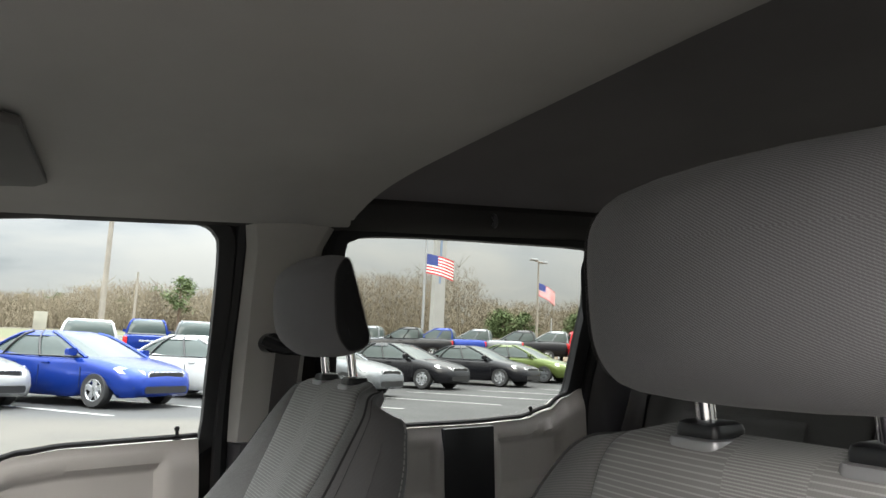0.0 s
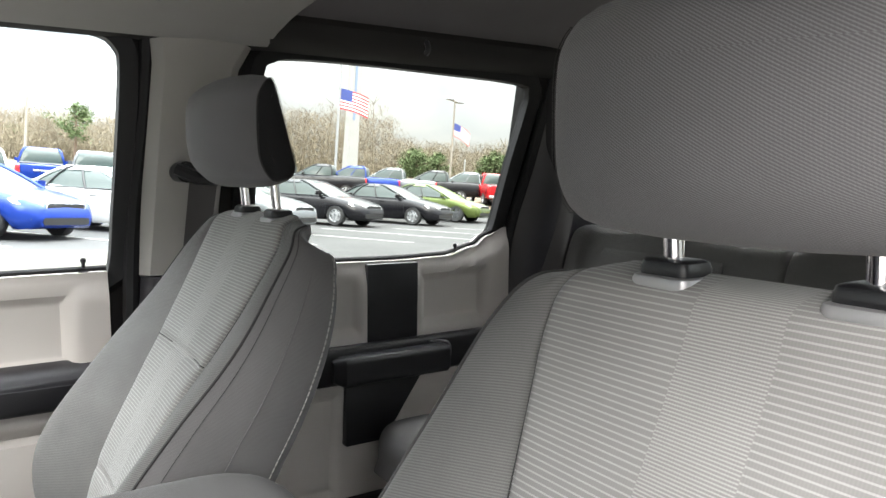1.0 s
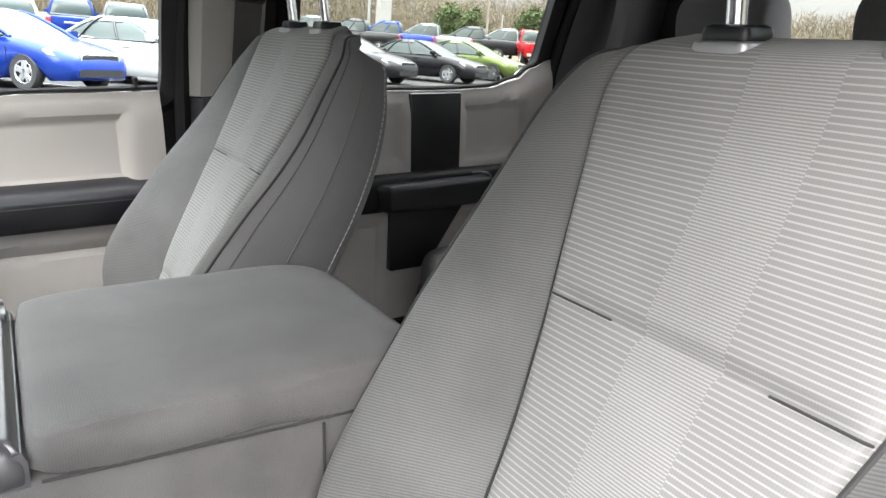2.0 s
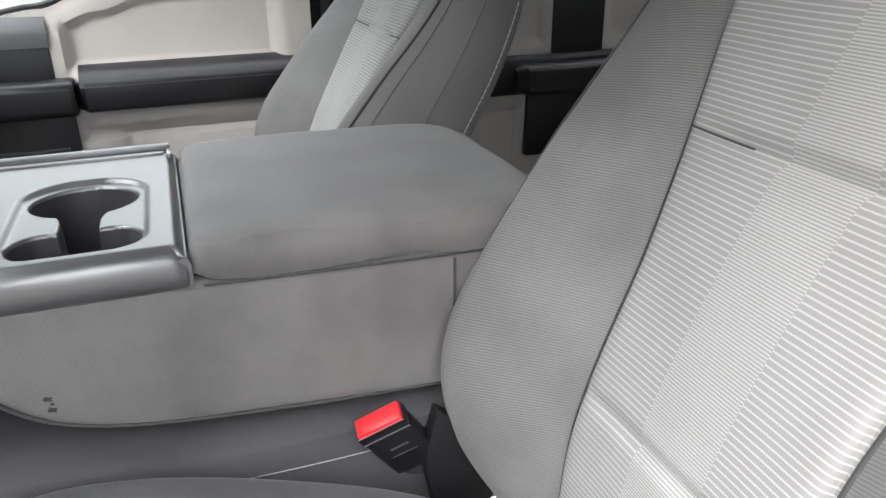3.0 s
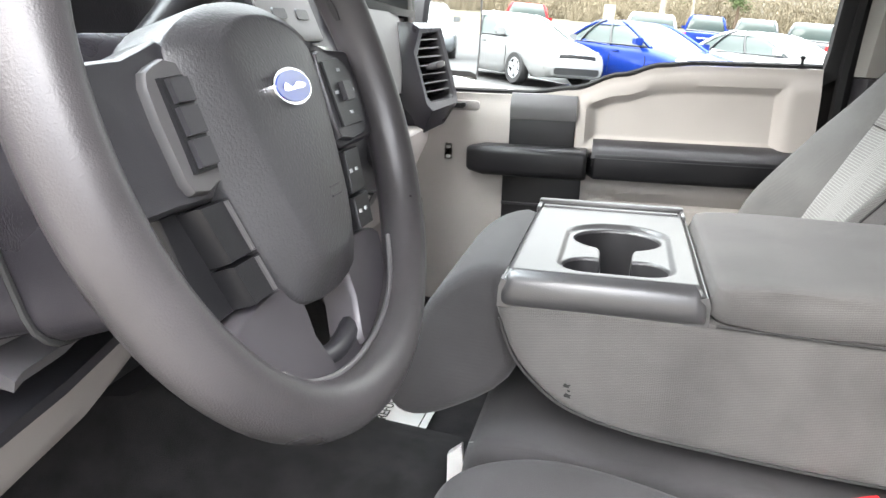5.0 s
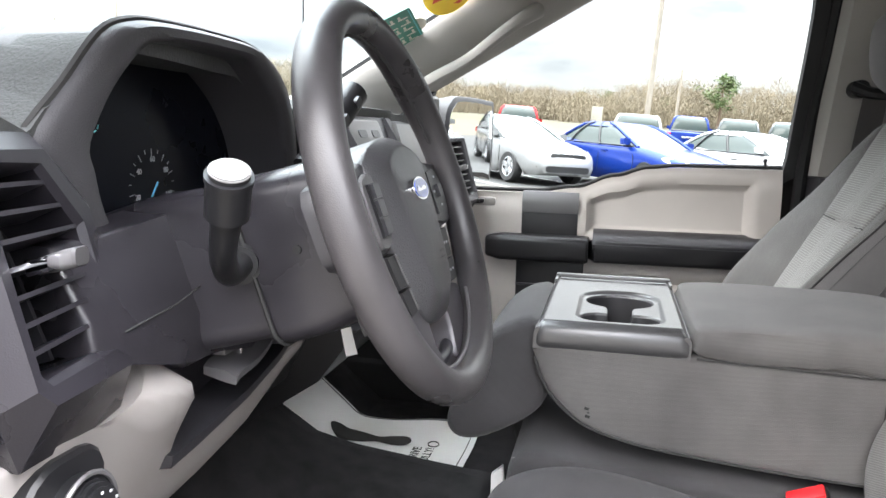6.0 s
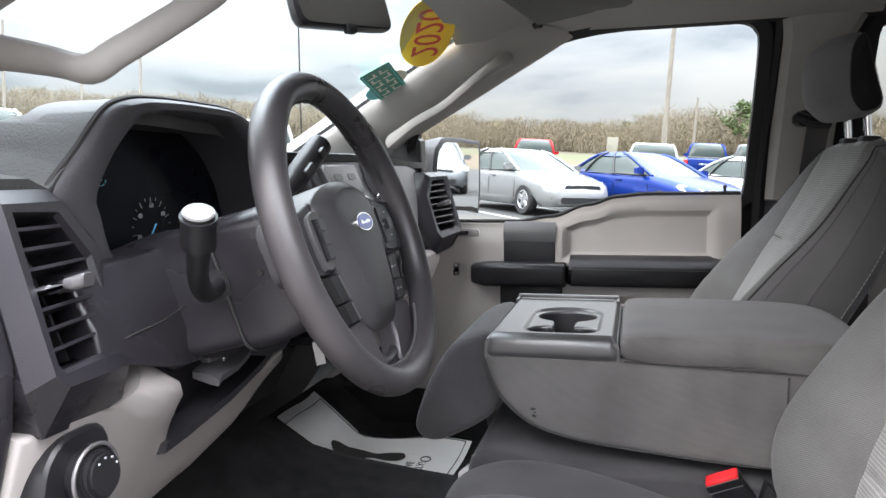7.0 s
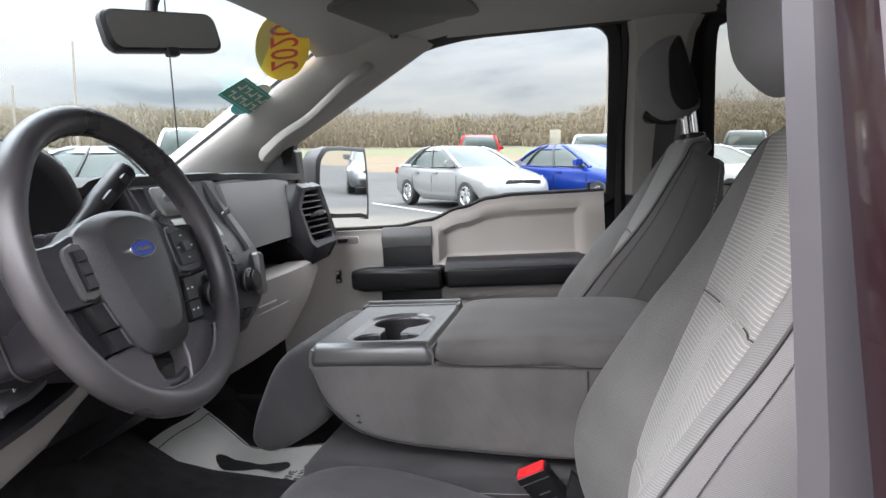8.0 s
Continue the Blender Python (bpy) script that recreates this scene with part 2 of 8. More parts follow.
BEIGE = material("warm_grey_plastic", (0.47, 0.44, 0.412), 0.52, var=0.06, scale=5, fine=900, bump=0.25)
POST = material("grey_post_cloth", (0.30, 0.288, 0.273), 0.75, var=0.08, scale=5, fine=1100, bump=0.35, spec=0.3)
# door plastic again, with the lower dash's shade put into the colour
BEIGE_SHADED = material("shaded_warm_grey_plastic", (0.27, 0.25, 0.24), 0.5, var=0.07, scale=5, fine=900, bump=0.25)
BEIGE_DARK = material("pocket_grey_plastic", (0.33, 0.31, 0.295), 0.6, var=0.08, scale=6, fine=900, bump=0.25)
BLACK = material("black_grained_plastic", (0.012, 0.012, 0.0135), 0.36, var=0.2, scale=7, fine=1100, bump=0.3, spec=0.4)
CHARCOAL = material("charcoal_plastic", (0.032, 0.031, 0.035), 0.36, var=0.18, scale=6, fine=1100, bump=0.3)
DASH = material("dark_grey_dash_skin", (0.058, 0.056, 0.060), 0.45, var=0.15, scale=5, fine=650, bump=0.5, depth=0.0008, spec=0.3)
DASH_TOP = material("grained_dash_top", (0.062, 0.063, 0.062), 0.68, var=0.10, scale=5, fine=330, bump=0.9, depth=0.0012, spec=0.25)
LEATHER = material("wheel_rim_skin", (0.044, 0.041, 0.043), 0.34, var=0.30, scale=11, fine=950, bump=0.4, depth=0.0005, gloss=0.10)
AIRBAG = material("airbag_cover_skin", (0.050, 0.049, 0.052), 0.38, var=0.15, scale=12, fine=520, bump=0.6, depth=0.0008)
SPOKE = material("dull_spoke_grey", (0.062, 0.057, 0.063), 0.40, metal=0.2, var=0.12, scale=10, fine=900, bump=0.1)
FRAME_GREY = material("pale_switch_frame", (0.095, 0.092, 0.094), 0.45, metal=0.2, var=0.08, scale=12, bump=0)
SATIN = material("satin_grey_trim", (0.16, 0.155, 0.16), 0.42, metal=0.5, var=0.1, scale=8, bump=0)
CHROME = material("chrome", (0.82, 0.82, 0.84), 0.12, metal=1.0, var=0.03, bump=0)
RUBBER = material("black_rubber_seal", (0.008, 0.008, 0.009), 0.6, var=0.2, bump=0.1, spec=0.3)
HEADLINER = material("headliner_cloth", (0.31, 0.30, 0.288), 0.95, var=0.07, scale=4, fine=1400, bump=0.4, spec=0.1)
# the same headliner cloth, with the rear roof's shade put into its colour
REAR_LINER = material("shaded_rear_headliner", (0.135, 0.128, 0.132), 0.95, var=0.08, scale=4, fine=1400, bump=0.4, spec=0.1)
CARPET = material("dark_carpet", (0.030, 0.029, 0.030), 0.98, var=0.3, scale=20, fine=900, bump=1.0, depth=0.002, spec=0.1)
BELT = material("belt_webbing", (0.05, 0.047, 0.047), 0.7, var=0.1, scale=30, fine=1200, bump=0.5)
RED = material("red_button", (0.75, 0.02, 0.025), 0.35, var=0.05, bump=0)
PAPER = material("white_paper", (0.8, 0.8, 0.79), 0.85, var=0.05, scale=6, bump=0.1)
INK = material("black_ink", (0.02, 0.02, 0.02), 0.8, var=0.1, bump=0)
SCREEN = material("dark_display", (0.004, 0.005, 0.009), 0.3, var=0.05, bump=0, spec=0.2)
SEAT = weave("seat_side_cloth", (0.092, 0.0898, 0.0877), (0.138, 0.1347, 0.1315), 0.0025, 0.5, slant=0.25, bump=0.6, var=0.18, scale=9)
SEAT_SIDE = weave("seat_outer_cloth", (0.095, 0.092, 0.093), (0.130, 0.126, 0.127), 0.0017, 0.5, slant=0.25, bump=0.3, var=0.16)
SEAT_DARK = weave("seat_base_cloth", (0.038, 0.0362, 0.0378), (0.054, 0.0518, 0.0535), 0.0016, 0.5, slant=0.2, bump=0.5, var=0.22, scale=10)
STRIPES = weave("striped_insert_cloth", (0.175, 0.171, 0.165), (0.30, 0.294, 0.285), 0.0050, 0.27, band=True, bump=0.5)
MESHCLOTH = weave("headrest_cloth", (0.096, 0.094, 0.097), (0.165, 0.161, 0.167), 0.0021, 0.45, slant=0.6, bump=0.7)
CLEAR = glass("clear_glass", (0.53, 0.56, 0.547))
PRIVACY = glass("tinted_rear_glass", (0.365, 0.38, 0.357))

# ---- cabin shell ----
def side_x(z):
    """The inner face of the cab's side by height: upright to the sill, then leaning in."""
    return 0.82 - 0.2 * max(0.0, z - 1.33)


FLOOR_Z = 0.66
floor = solid("floor", plate([(-0.86, -1.62), (0.86, -1.62), (0.86, 1.1), (-0.86, 1.1)], "z", FLOOR_Z - 0.06, FLOOR_Z), CARPET,
              "dark carpeted cab floor", "floor", "structure")


tunnel = loft([[Vector((x, y, FLOOR_Z + 0.004 + h * k)) for x, h in ((-0.32, -0.01), (-0.26, 0.012), (-0.20, 0.065), (-0.13, 0.110), (-0.05, 0.122), (0.05, 0.122), (0.12, 0.105), (0.18, 0.060), (0.24, 0.012), (0.30, -0.01))] for y, k in ((-1.5, 0.7), (-0.4, 0.9), (0.2, 1.25), (0.4, 1.42), (0.55, 1.58), (0.63, 1.75), (0.72, 2.3), (0.85, 2.8), (1.0, 3.2))])
solid("floor_tunnel", tunnel, CARPET, "carpeted hump along the cab floor", "floor", "structure", sharp=60)


def roof_point(u, v):
    y = 0.42 - 2.02 * u
    a = (v - 0.5) * 2
    x = a * (0.70 if y < 0.2 else 0.70 - 0.1 * smooth_step(0.2, 0.42, y))
    z = 1.825 - 0.05 * abs(a) ** 5 - 0.035 * smooth_step(0.15, 0.45, y)
    z += 0.085 * smooth_step(-0.57, -0.605, y) * (1 - 0.8 * abs(a) ** 4) - 0.05 * smooth_step(-1.2, -1.6, y)
    return Vector((x, y, z))


STEP = (0.42 + 0.575) / 2.02
roof = sheet(lambda u, v: roof_point(u * STEP, v), 50, 24)
thicken(roof, -0.012)
solid("ceiling", roof, HEADLINER, "grey cloth headliner over the front seats", "ceiling", "structure")
# rear part in the darkened cloth that stands for shade behind the step
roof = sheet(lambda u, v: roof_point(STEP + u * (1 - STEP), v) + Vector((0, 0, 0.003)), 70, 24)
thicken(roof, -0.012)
solid("ceiling_rear", roof, REAR_LINER, "raised headliner over the rear seats, its shade put into the colour", "ceiling", "structure")
outer = sheet(lambda u, v: Vector(((v - 0.5) * 1.62, 0.45 - 2.1 * u, 1.96 - 0.05 * abs(2 * v - 1) ** 4)), 10, 8)
thicken(outer, 0.01)
PAINT = material("maroon_paint", (0.013, 0.003, 0.005), 0.35, metal=0.0, var=0.05, bump=0, coat=0.35)
solid("roof_panel", outer, PAINT, "dark maroon painted cab roof", "roof", "structure")


def window_ring(outline, k=3):
    return spline([(y, z) for y, z in outline], k, closed=True)


def grow(ring, d):
    """An outline moved outwards by d."""
    n = len(ring)
    c = sum((Vector(p) for p in ring), Vector((0, 0))) / n
    out = []
    for i in range(n):
        t = (ring[(i + 1) % n] - ring[i - 1]).normalized()
        nrm = Vector((t.y, -t.x))
        if nrm.dot(ring[i] - c) < 0:
            nrm = -nrm
        out.append(ring[i] + nrm * d)
    return out


FRONT_WIN = [(0.575, 1.265), (0.45, 1.258), (0.317, 1.258), (0.22, 1.270), (0.14, 1.296), (0.07, 1.322), (0.0, 1.332), (-0.14, 1.332), (-0.275, 1.332), (-0.298, 1.345),
             (-0.305, 1.45), (-0.314, 1.60), (-0.318, 1.715), (-0.310, 1.745), (-0.285, 1.763), (-0.22, 1.769), (-0.064, 1.771), (0.087, 1.759), (0.20, 1.735),
             (0.30, 1.695), (0.40, 1.637), (0.50, 1.573), (0.565, 1.53), (0.58, 1.49), (0.58, 1.38)]
REAR_WIN = [(-0.585, 1.335), (-0.75, 1.318), (-0.93, 1.316), (-1.06, 1.318), (-1.15, 1.338), (-1.20, 1.372), (-1.215, 1.43), (-1.235, 1.55), (-1.262, 1.68),
            (-1.262, 1.72), (-1.235, 1.742), (-1.0, 1.750), (-0.80, 1.754), (-0.65, 1.752), (-0.605, 1.742), (-0.585, 1.715), (-0.58, 1.55), (-0.58, 1.42)]


def side_window(name, outline, s, label, pane_mat):
    """A door's glass with its black seal and frame; s is +1 for the passenger side."""
    ring = window_ring(outline)
    put = lambda r, off: [Vector((s * (side_x(p.y) + off), p.x, p.y)) for p in r]
    win = thing(name, (s * 0.82, sum(p[0] for p in outline) / len(outline), 1.33), label, "window", kind="structure")
    frame_bm = loft([put(ring, 0.03), put(ring, 0.0), put(grow(ring, 0.010), -0.006), put(grow(ring, 0.030), -0.008), put(grow(ring, 0.045), 0.004), put(grow(ring, 0.05), 0.05)], cap=False)
    part("window_frame", frame_bm, RUBBER, win, "black rubber window seal")
    bm = bmesh.new()
    bm.faces.new([bm.verts.new(p) for p in put(grow(ring, 0.004), 0.02)])
    pane = part("pane", bm, pane_mat, win)
    pane.visible_shadow = False
    return win


side_window("window_1", FRONT_WIN, 1, "front side window with curved sill, raised", CLEAR)
side_window("window_2", REAR_WIN, 1, "rear side window with lightly tinted glass, raised", PRIVACY)
side_window("window_3", REAR_WIN, -1, "tinted rear side window on the driver's side", PRIVACY)


def strip_wall(name, label, pieces, mat_):
    bm = join(*pieces)
    return solid(name, bm, mat_, label, "wall", "structure")


def slab(y0, y1, z0, z1, s, thick=0.05, off=0.0, n=6):
    """A piece of the cab's side between two heights."""
    def fn(u, v):
        z = z0 + (z1 - z0) * v
        return Vector((s * (side_x(z) + off), y0 + (y1 - y0) * u, z))
    bm = sheet(fn, 2, n)
    thicken(bm, thick * (1 if s > 0 else -1))
    return bm


# body behind the trim: rails over the windows, posts and lower sides
DARKTRIM = material("dark_cloth_trim", (0.030, 0.029, 0.029), 0.9, var=0.1, scale=5, fine=1300, bump=0.4, spec=0.15)
for s, nm in ((1, "wall_east"), (-1, "wall_west")):
    pieces = [slab(-1.60, 0.2, 1.775, 1.87, s, off=0.012), slab(-1.62, -1.27, 0.6, 1.80, s, off=0.012), slab(-0.57, -0.33 if s > 0 else -0.41, 0.6, 1.80, s, off=0.014)]
    if s > 0:
        pieces.append(slab(0.60, 1.05, 0.6, 1.30, s, off=0.012))
        pieces.append(slab(-0.40, -0.25, 0.6, 1.31, s, off=0.03))
        pieces.append(slab(-0.64, -0.50, 0.6, 1.31, s, off=0.03))
    else:
        pieces.append(slab(0.64, 1.06, 0.6, 1.42, s, off=0.0))
    strip_wall(nm, "dark inner side of the cab around the doors", pieces, DARKTRIM)

# sills along the floor's edges
for s, y0, y1 in ((1, -1.62, 1.02), (-1, -1.62, -0.37)):
    solid("door_sill", box(min(s * 0.795, s * 0.875), max(s * 0.795, s * 0.875), y0, y1, 0.56, 0.765, 0.01), DARKTRIM, "dark trimmed sill under the closed doors", "trim", "structure")

# roof side rail trim, soft and rounded, over the passenger windows and the driver's opening
for s in (1, -1):
    # reaches inward past the rail, its dark colour standing for shade on the headliner
    rings = []
    for i in range(25):
        y = 0.30 - 1.80 * i / 24
        d = 0.03 * smooth_step(0.0, 0.3, y)
        prof = [(0.775, 1.768 - d), (0.735, 1.761 - d), (0.700, 1.764 - d), (0.665, 1.774 - d), (0.640, 1.789 - d), (0.632, 1.806 - d), (0.66, 1.85 - d), (0.78, 1.85 - d)]
        narrow = 0.075 * smooth_step(0.0, 0.28, y)
        rings.append([Vector((s * min(x + narrow * (x < 0.72), 0.78), y, z)) for x, z in prof])
    solid("roof_rail_trim", loft(rings), DARKTRIM, "dark rounded cloth trim above the doors, widened to stand for shade", "trim", "structure")

# front wall, toe board and rear wall with its window
wall_front = plate([(-0.86, FLOOR_Z - 0.05), (0.86, FLOOR_Z - 0.05), (0.86, 1.40), (-0.86, 1.40)], "y", 1.02, 1.08)
solid("wall_front", wall_front, CARPET, "dark insulated front bulkhead behind the dashboard", "wall", "structure")
toe = loft([[Vector((x, 0.72, FLOOR_Z + 0.002)), Vector((x, 1.02, FLOOR_Z + 0.25)), Vector((x, 1.03, FLOOR_Z + 0.2)), Vector((x, 0.9, FLOOR_Z - 0.03))] for x in (-0.85, 0.85)])
solid("toe_board", toe, CARPET, "sloping dark carpeted toe board", "floor", "structure")
REARW = [(-0.62, 1.36), (0.62, 1.36), (0.66, 1.40), (0.60, 1.70), (0.55, 1.74), (-0.55, 1.74), (-0.60, 1.70), (-0.66, 1.40)]
ring = [Vector(p) for p in REARW]
outer_ring = [Vector((-0.84, 0.6)), Vector((0.84, 0.6)), Vector((0.84, 1.40)), Vector((0.76, 1.75)), Vector((0.70, 1.84)), Vector((-0.70, 1.84)), Vector((-0.76, 1.75)), Vector((-0.84, 1.40))]
rear_bm = loft([[Vector((p.x, -1.60, p.y)) for p in ring], [Vector((p.x, -1.56, p.y)) for p in ring], [Vector((p.x, -1.56, p.y)) for p in outer_ring],
                [Vector((p.x, -1.60, p.y)) for p in outer_ring]], loop=True)
wall_rear = solid("wall_rear", rear_bm, DARKTRIM, "dark trimmed back wall of the cab", "wall", "structure")
rw = thing("window_4", (0, -1.58, 1.36), "rear cab window of tinted glass", "window", kind="structure")
bm = bmesh.new()
bm.faces.new([bm.verts.new((p.x, -1.585, p.y)) for p in ring])
part("pane", bm, PRIVACY, rw).visible_shadow = False
part("window_frame", tube([(p.x, -1.56, p.y) for p in spline(ring, 3, True)], 0.014, 6, True), RUBBER, rw)

# windscreen
def screen_edge(t):
    """The side edge of the windscreen from the roof (0) to the cowl (1)."""
    return Vector((0.60 + 0.13 * t, 0.315 + 0.72 * t, 1.805 - 0.39 * t))


def screen_point(u, v):
    e = screen_edge(u)
    a = 2 * v - 1
    return Vector((a * e.x, e.y + 0.10 * (1 - a * a), e.z + 0.025 * (1 - a * a)))


windscreen = thing("window_5", (0, 1.0, 1.42), "raked windscreen with price stickers on the glass", "windscreen", kind="structure")
WS_GLASS = glass("windscreen_glass", (0.64, 0.70, 0.695), 0.1)
part("pane", sheet(screen_point, 10, 20), WS_GLASS, windscreen).visible_shadow = False
edge = [screen_point(i / 12, 0) for i in range(13)] + [screen_point(1, i / 16) for i in range(1, 17)] + [screen_point(1 - i / 12, 1) for i in range(1, 13)] + [screen_point(0, 1 - i / 16) for i in range(1, 16)]
part("window_seal", tube(edge, 0.009, 6, True), RUBBER, windscreen)


# front posts with their grab bars
def post(s, name):
    top = thing(name, (s * 0.70, 0.7, 1.42), "warm grey windscreen post trim with a moulded grab bar", "pillar trim", kind="structure")
    rings = []
    for i in range(17):
        t = i / 16
        a = screen_edge(t)
        a = Vector((a.x - 0.012, a.y - 0.012, a.z - 0.006))
        b = Vector((0.735, 0.12, 1.762)).lerp(Vector((0.805, 0.60, 1.505)), min(1, t * 1.25))
        if t > 0.8:
            b = Vector((0.805, 0.60, 1.505)).lerp(Vector((0.80, 0.72, 1.40)), (t - 0.8) / 0.2)
        mid = (a + b) / 2
        out = Vector((-0.55, -0.55, -0.25)).normalized()
        bulge = 0.022 + 0.018 * smooth_step(0.1, 0.45, t) * (1 - smooth_step(0.6, 1.0, t))
        pts = spline([a + Vector((0.035, 0.05, 0.03)), a, a.lerp(b, 0.22) + out * bulge * 0.8, mid + out * bulge, a.lerp(b, 0.80) + out * bulge * 0.7, b, b + Vector((0.04, 0.03, 0.02))], 3)
        rings.append([Vector((s * p.x, p.y, p.z)) for p in pts])
    part("cover", loft(rings), POST, top)
    # bar, standing off the post, with open air behind it
    if s > 0:
        path = [(0.72, 0.63, 1.50), (0.67, 0.59, 1.515), (0.63, 0.535, 1.542), (0.617, 0.46, 1.578), (0.617, 0.40, 1.622), (0.622, 0.35, 1.66), (0.67, 0.30, 1.70)]
        thick = [0.022, 0.018, 0.015, 0.014, 0.014, 0.015, 0.02]
    else:
        path = [(0.775, 0.635, 1.515), (0.71, 0.575, 1.538), (0.69, 0.50, 1.528), (0.699, 0.448, 1.516), (0.690, 0.424, 1.530), (0.665, 0.398, 1.554), (0.637, 0.374, 1.580), (0.622, 0.360, 1.598), (0.624, 0.350, 1.622), (0.65, 0.332, 1.665), (0.70, 0.30, 1.71)]
        thick = [0.024, 0.016, 0.0125, 0.0112, 0.0108, 0.0108, 0.0108, 0.0112, 0.012, 0.015, 0.022]
    part("grab_bar", tube(spline([(s * x, y, z) for x, y, z in path], 4), [t.x for t in spline([(t, 0) for t in thick], 4)], 12, squash=1.3), POST, top, "warm grey grab bar")
    if s < 0:
        part("door_seal", tube([(-0.79, 0.10, 1.785), (-0.80, 0.35, 1.655), (-0.815, 0.50, 1.565), (-0.83, 0.62, 1.48), (-0.84, 0.66, 1.40), (-0.84, 0.64, 1.2), (-0.84, 0.62, 0.8)], 0.017, 8), RUBBER, top, "black rubber door seal")
    return top


post(1, "pillar_1")
post(-1, "pillar_2")

# black sail at the front corner of the passenger window
sail = plate([(0.565, 1.262), (0.68, 1.262), (0.70, 1.46), (0.60, 1.53), (0.572, 1.50)], "x", 0.785, 0.84, 0.006)
solid("window_sail", sail, BLACK, "black plastic corner cover at the window", "trim", "structure")

# middle post on the passenger side
def mid_post(s):
    p = thing("pillar_3" if s > 0 else "pillar_4", (s * 0.8, -0.4, 0.9), "warm grey middle door post trim", "pillar trim", kind="structure")
    def ring(z, y0, y1, bul):
        x = side_x(z)
        return [Vector((s * q[0], q[1], z)) for q in [(x + 0.02, y0), (x - 0.012, y0), (x - 0.03 - bul * 0.6, y0 - 0.02), (x - 0.035 - bul, (y0 + y1) / 2), (x - 0.03 - bul * 0.6, y1 + 0.02), (x - 0.012, y1), (x + 0.02, y1)]]
    zs = [(1.325, -0.345, -0.50), (1.45, -0.352, -0.50), (1.6, -0.36, -0.51), (1.72, -0.368, -0.53), (1.775, -0.36, -0.56), (1.80, -0.34, -0.60)]
    part("cover", loft([ring(z, a, b, 0.012) for z, a, b in zs]), POST, p)
    zs = [(0.68, -0.31, -0.58), (0.9, -0.33, -0.56), (1.1, -0.345, -0.53), (1.322, -0.35, -0.505)]
    part("lower_cover", loft([ring(z, a, b, 0.016) for z, a, b in zs]), CHARCOAL, p, "charcoal lower post cover")
    part("door_seal", tube(spline([(s * side_x(z), -0.335 - 0.03 * smooth_step(1.3, 1.75, z), z) for z in (0.75, 1.0, 1.25, 1.45, 1.6, 1.72, 1.77)], 3), 0.016, 8), RUBBER, p, "black rubber door seal")
    return p


mid_post(1)

# rear posts
for s in (1, -1):
    rp = thing("pillar_5" if s > 0 else "pillar_6", (s * 0.78, -1.4, 0.9), "dark rear door post trim", "pillar trim", kind="structure")
    rings = []
    for z, y0 in ((0.9, -1.24), (1.15, -1.25), (1.35, -1.262), (1.55, -1.30), (1.70, -1.325), (1.80, -1.33)):
        x = side_x(z)
        rings.append([Vector((s * q[0], q[1], z)) for q in [(x + 0.03, y0), (x - 0.012, y0 - 0.003), (x - 0.04, y0 - 0.03), (x - 0.055, y0 - 0.10), (x - 0.06, -1.55), (x + 0.03, -1.57)]])
    part("cover", loft(rings), CHARCOAL, rp)
    part("door_seal", tube(spline([(s * (side_x(z) - 0.01), y, z) for z, y in ((0.8, -1.232), (1.15, -1.242), (1.35, -1.252), (1.55, -1.29), (1.70, -1.312))], 3), 0.014, 8), RUBBER, rp)


# ---- door panels ----
CAP = material("smooth_grey_cap", (0.085, 0.085, 0.088), 0.35, var=0.1, scale=8, fine=900, bump=0.15)

def door_surface(top, y0, y1, z0, recess, base=0.80, n=(110, 70)):
    """A moulded panel from y0 back to y1, its upper edge by the table top, with soft recesses (y0, y1, z0, z1, depth, soft)."""
    def fn(u, v):
        y = y0 + (y1 - y0) * u
        z1 = lerp_table(top, -y)
        z = z0 + (z1 - z0) * v
        x = base + 0.012 * smooth_step(0.06, 0.0, z1 - z) + 0.02 * smooth_step(1.05, 0.75, z)
        for a, b, c, d, depth, soft in recess:
            e = min(a - y, y - b, z - c, min(d, z1 - 0.04) - z)
            x += depth * smooth_step(-soft, soft, e)
        return Vector((x, y, z))
    bm = sheet(fn, *n)
    thicken(bm, 0.012)
    return bm


def sill_skirt(top, y0, y1):
    """The top ledge from the panel out to the glass."""
    def fn(u, v):
        y = y0 + (y1 - y0) * u
        return Vector((0.805 + 0.045 * v, y, lerp_table(top, -y) - 0.004 * v))
    bm = sheet(fn, 60, 2)
    thicken(bm, -0.02)
    return bm


def lock_pin(parent, y, z):
    part("lock_pin", join(disc((0.815, y, z + 0.010), (0, 0, 1), 0.0035, 0.030, 10), disc((0.815, y, z + 0.022), (0, 0, 1), 0.0055, 0.010, 12, 0.002), disc((0.815, y, z), (0, 0, 1), 0.009, 0.006, 12)), BLACK, parent, "black lock pin")


door_1 = thing("door_1", (0.82, 0.15, 0.72), "closed passenger door with warm grey panel and black armrest", "car door", kind="structure")
TOP1 = [(-0.66, 1.268), (-0.45, 1.262), (-0.30, 1.262), (-0.20, 1.276), (-0.10, 1.308), (-0.02, 1.330), (0.05, 1.336), (0.30, 1.336)]
part("panel", door_surface(TOP1, 0.66, -0.292, 0.74, [(0.165, -0.225, 1.165, 1.295, 0.022, 0.013), (0.165, -0.25, 1.03, 1.062, 0.015, 0.006), (0.10, -0.20, 0.86, 1.045, 0.016, 0.01)]), BEIGE, door_1)
part("sill", sill_skirt(TOP1, 0.66, -0.292), BEIGE, door_1)
part("sill_seal", tube([(0.816, y, lerp_table(TOP1, -y) + 0.006) for y in [0.56 - 0.0213 * i for i in range(41)]], 0.0055, 6), RUBBER, door_1, "thin black glass seal")
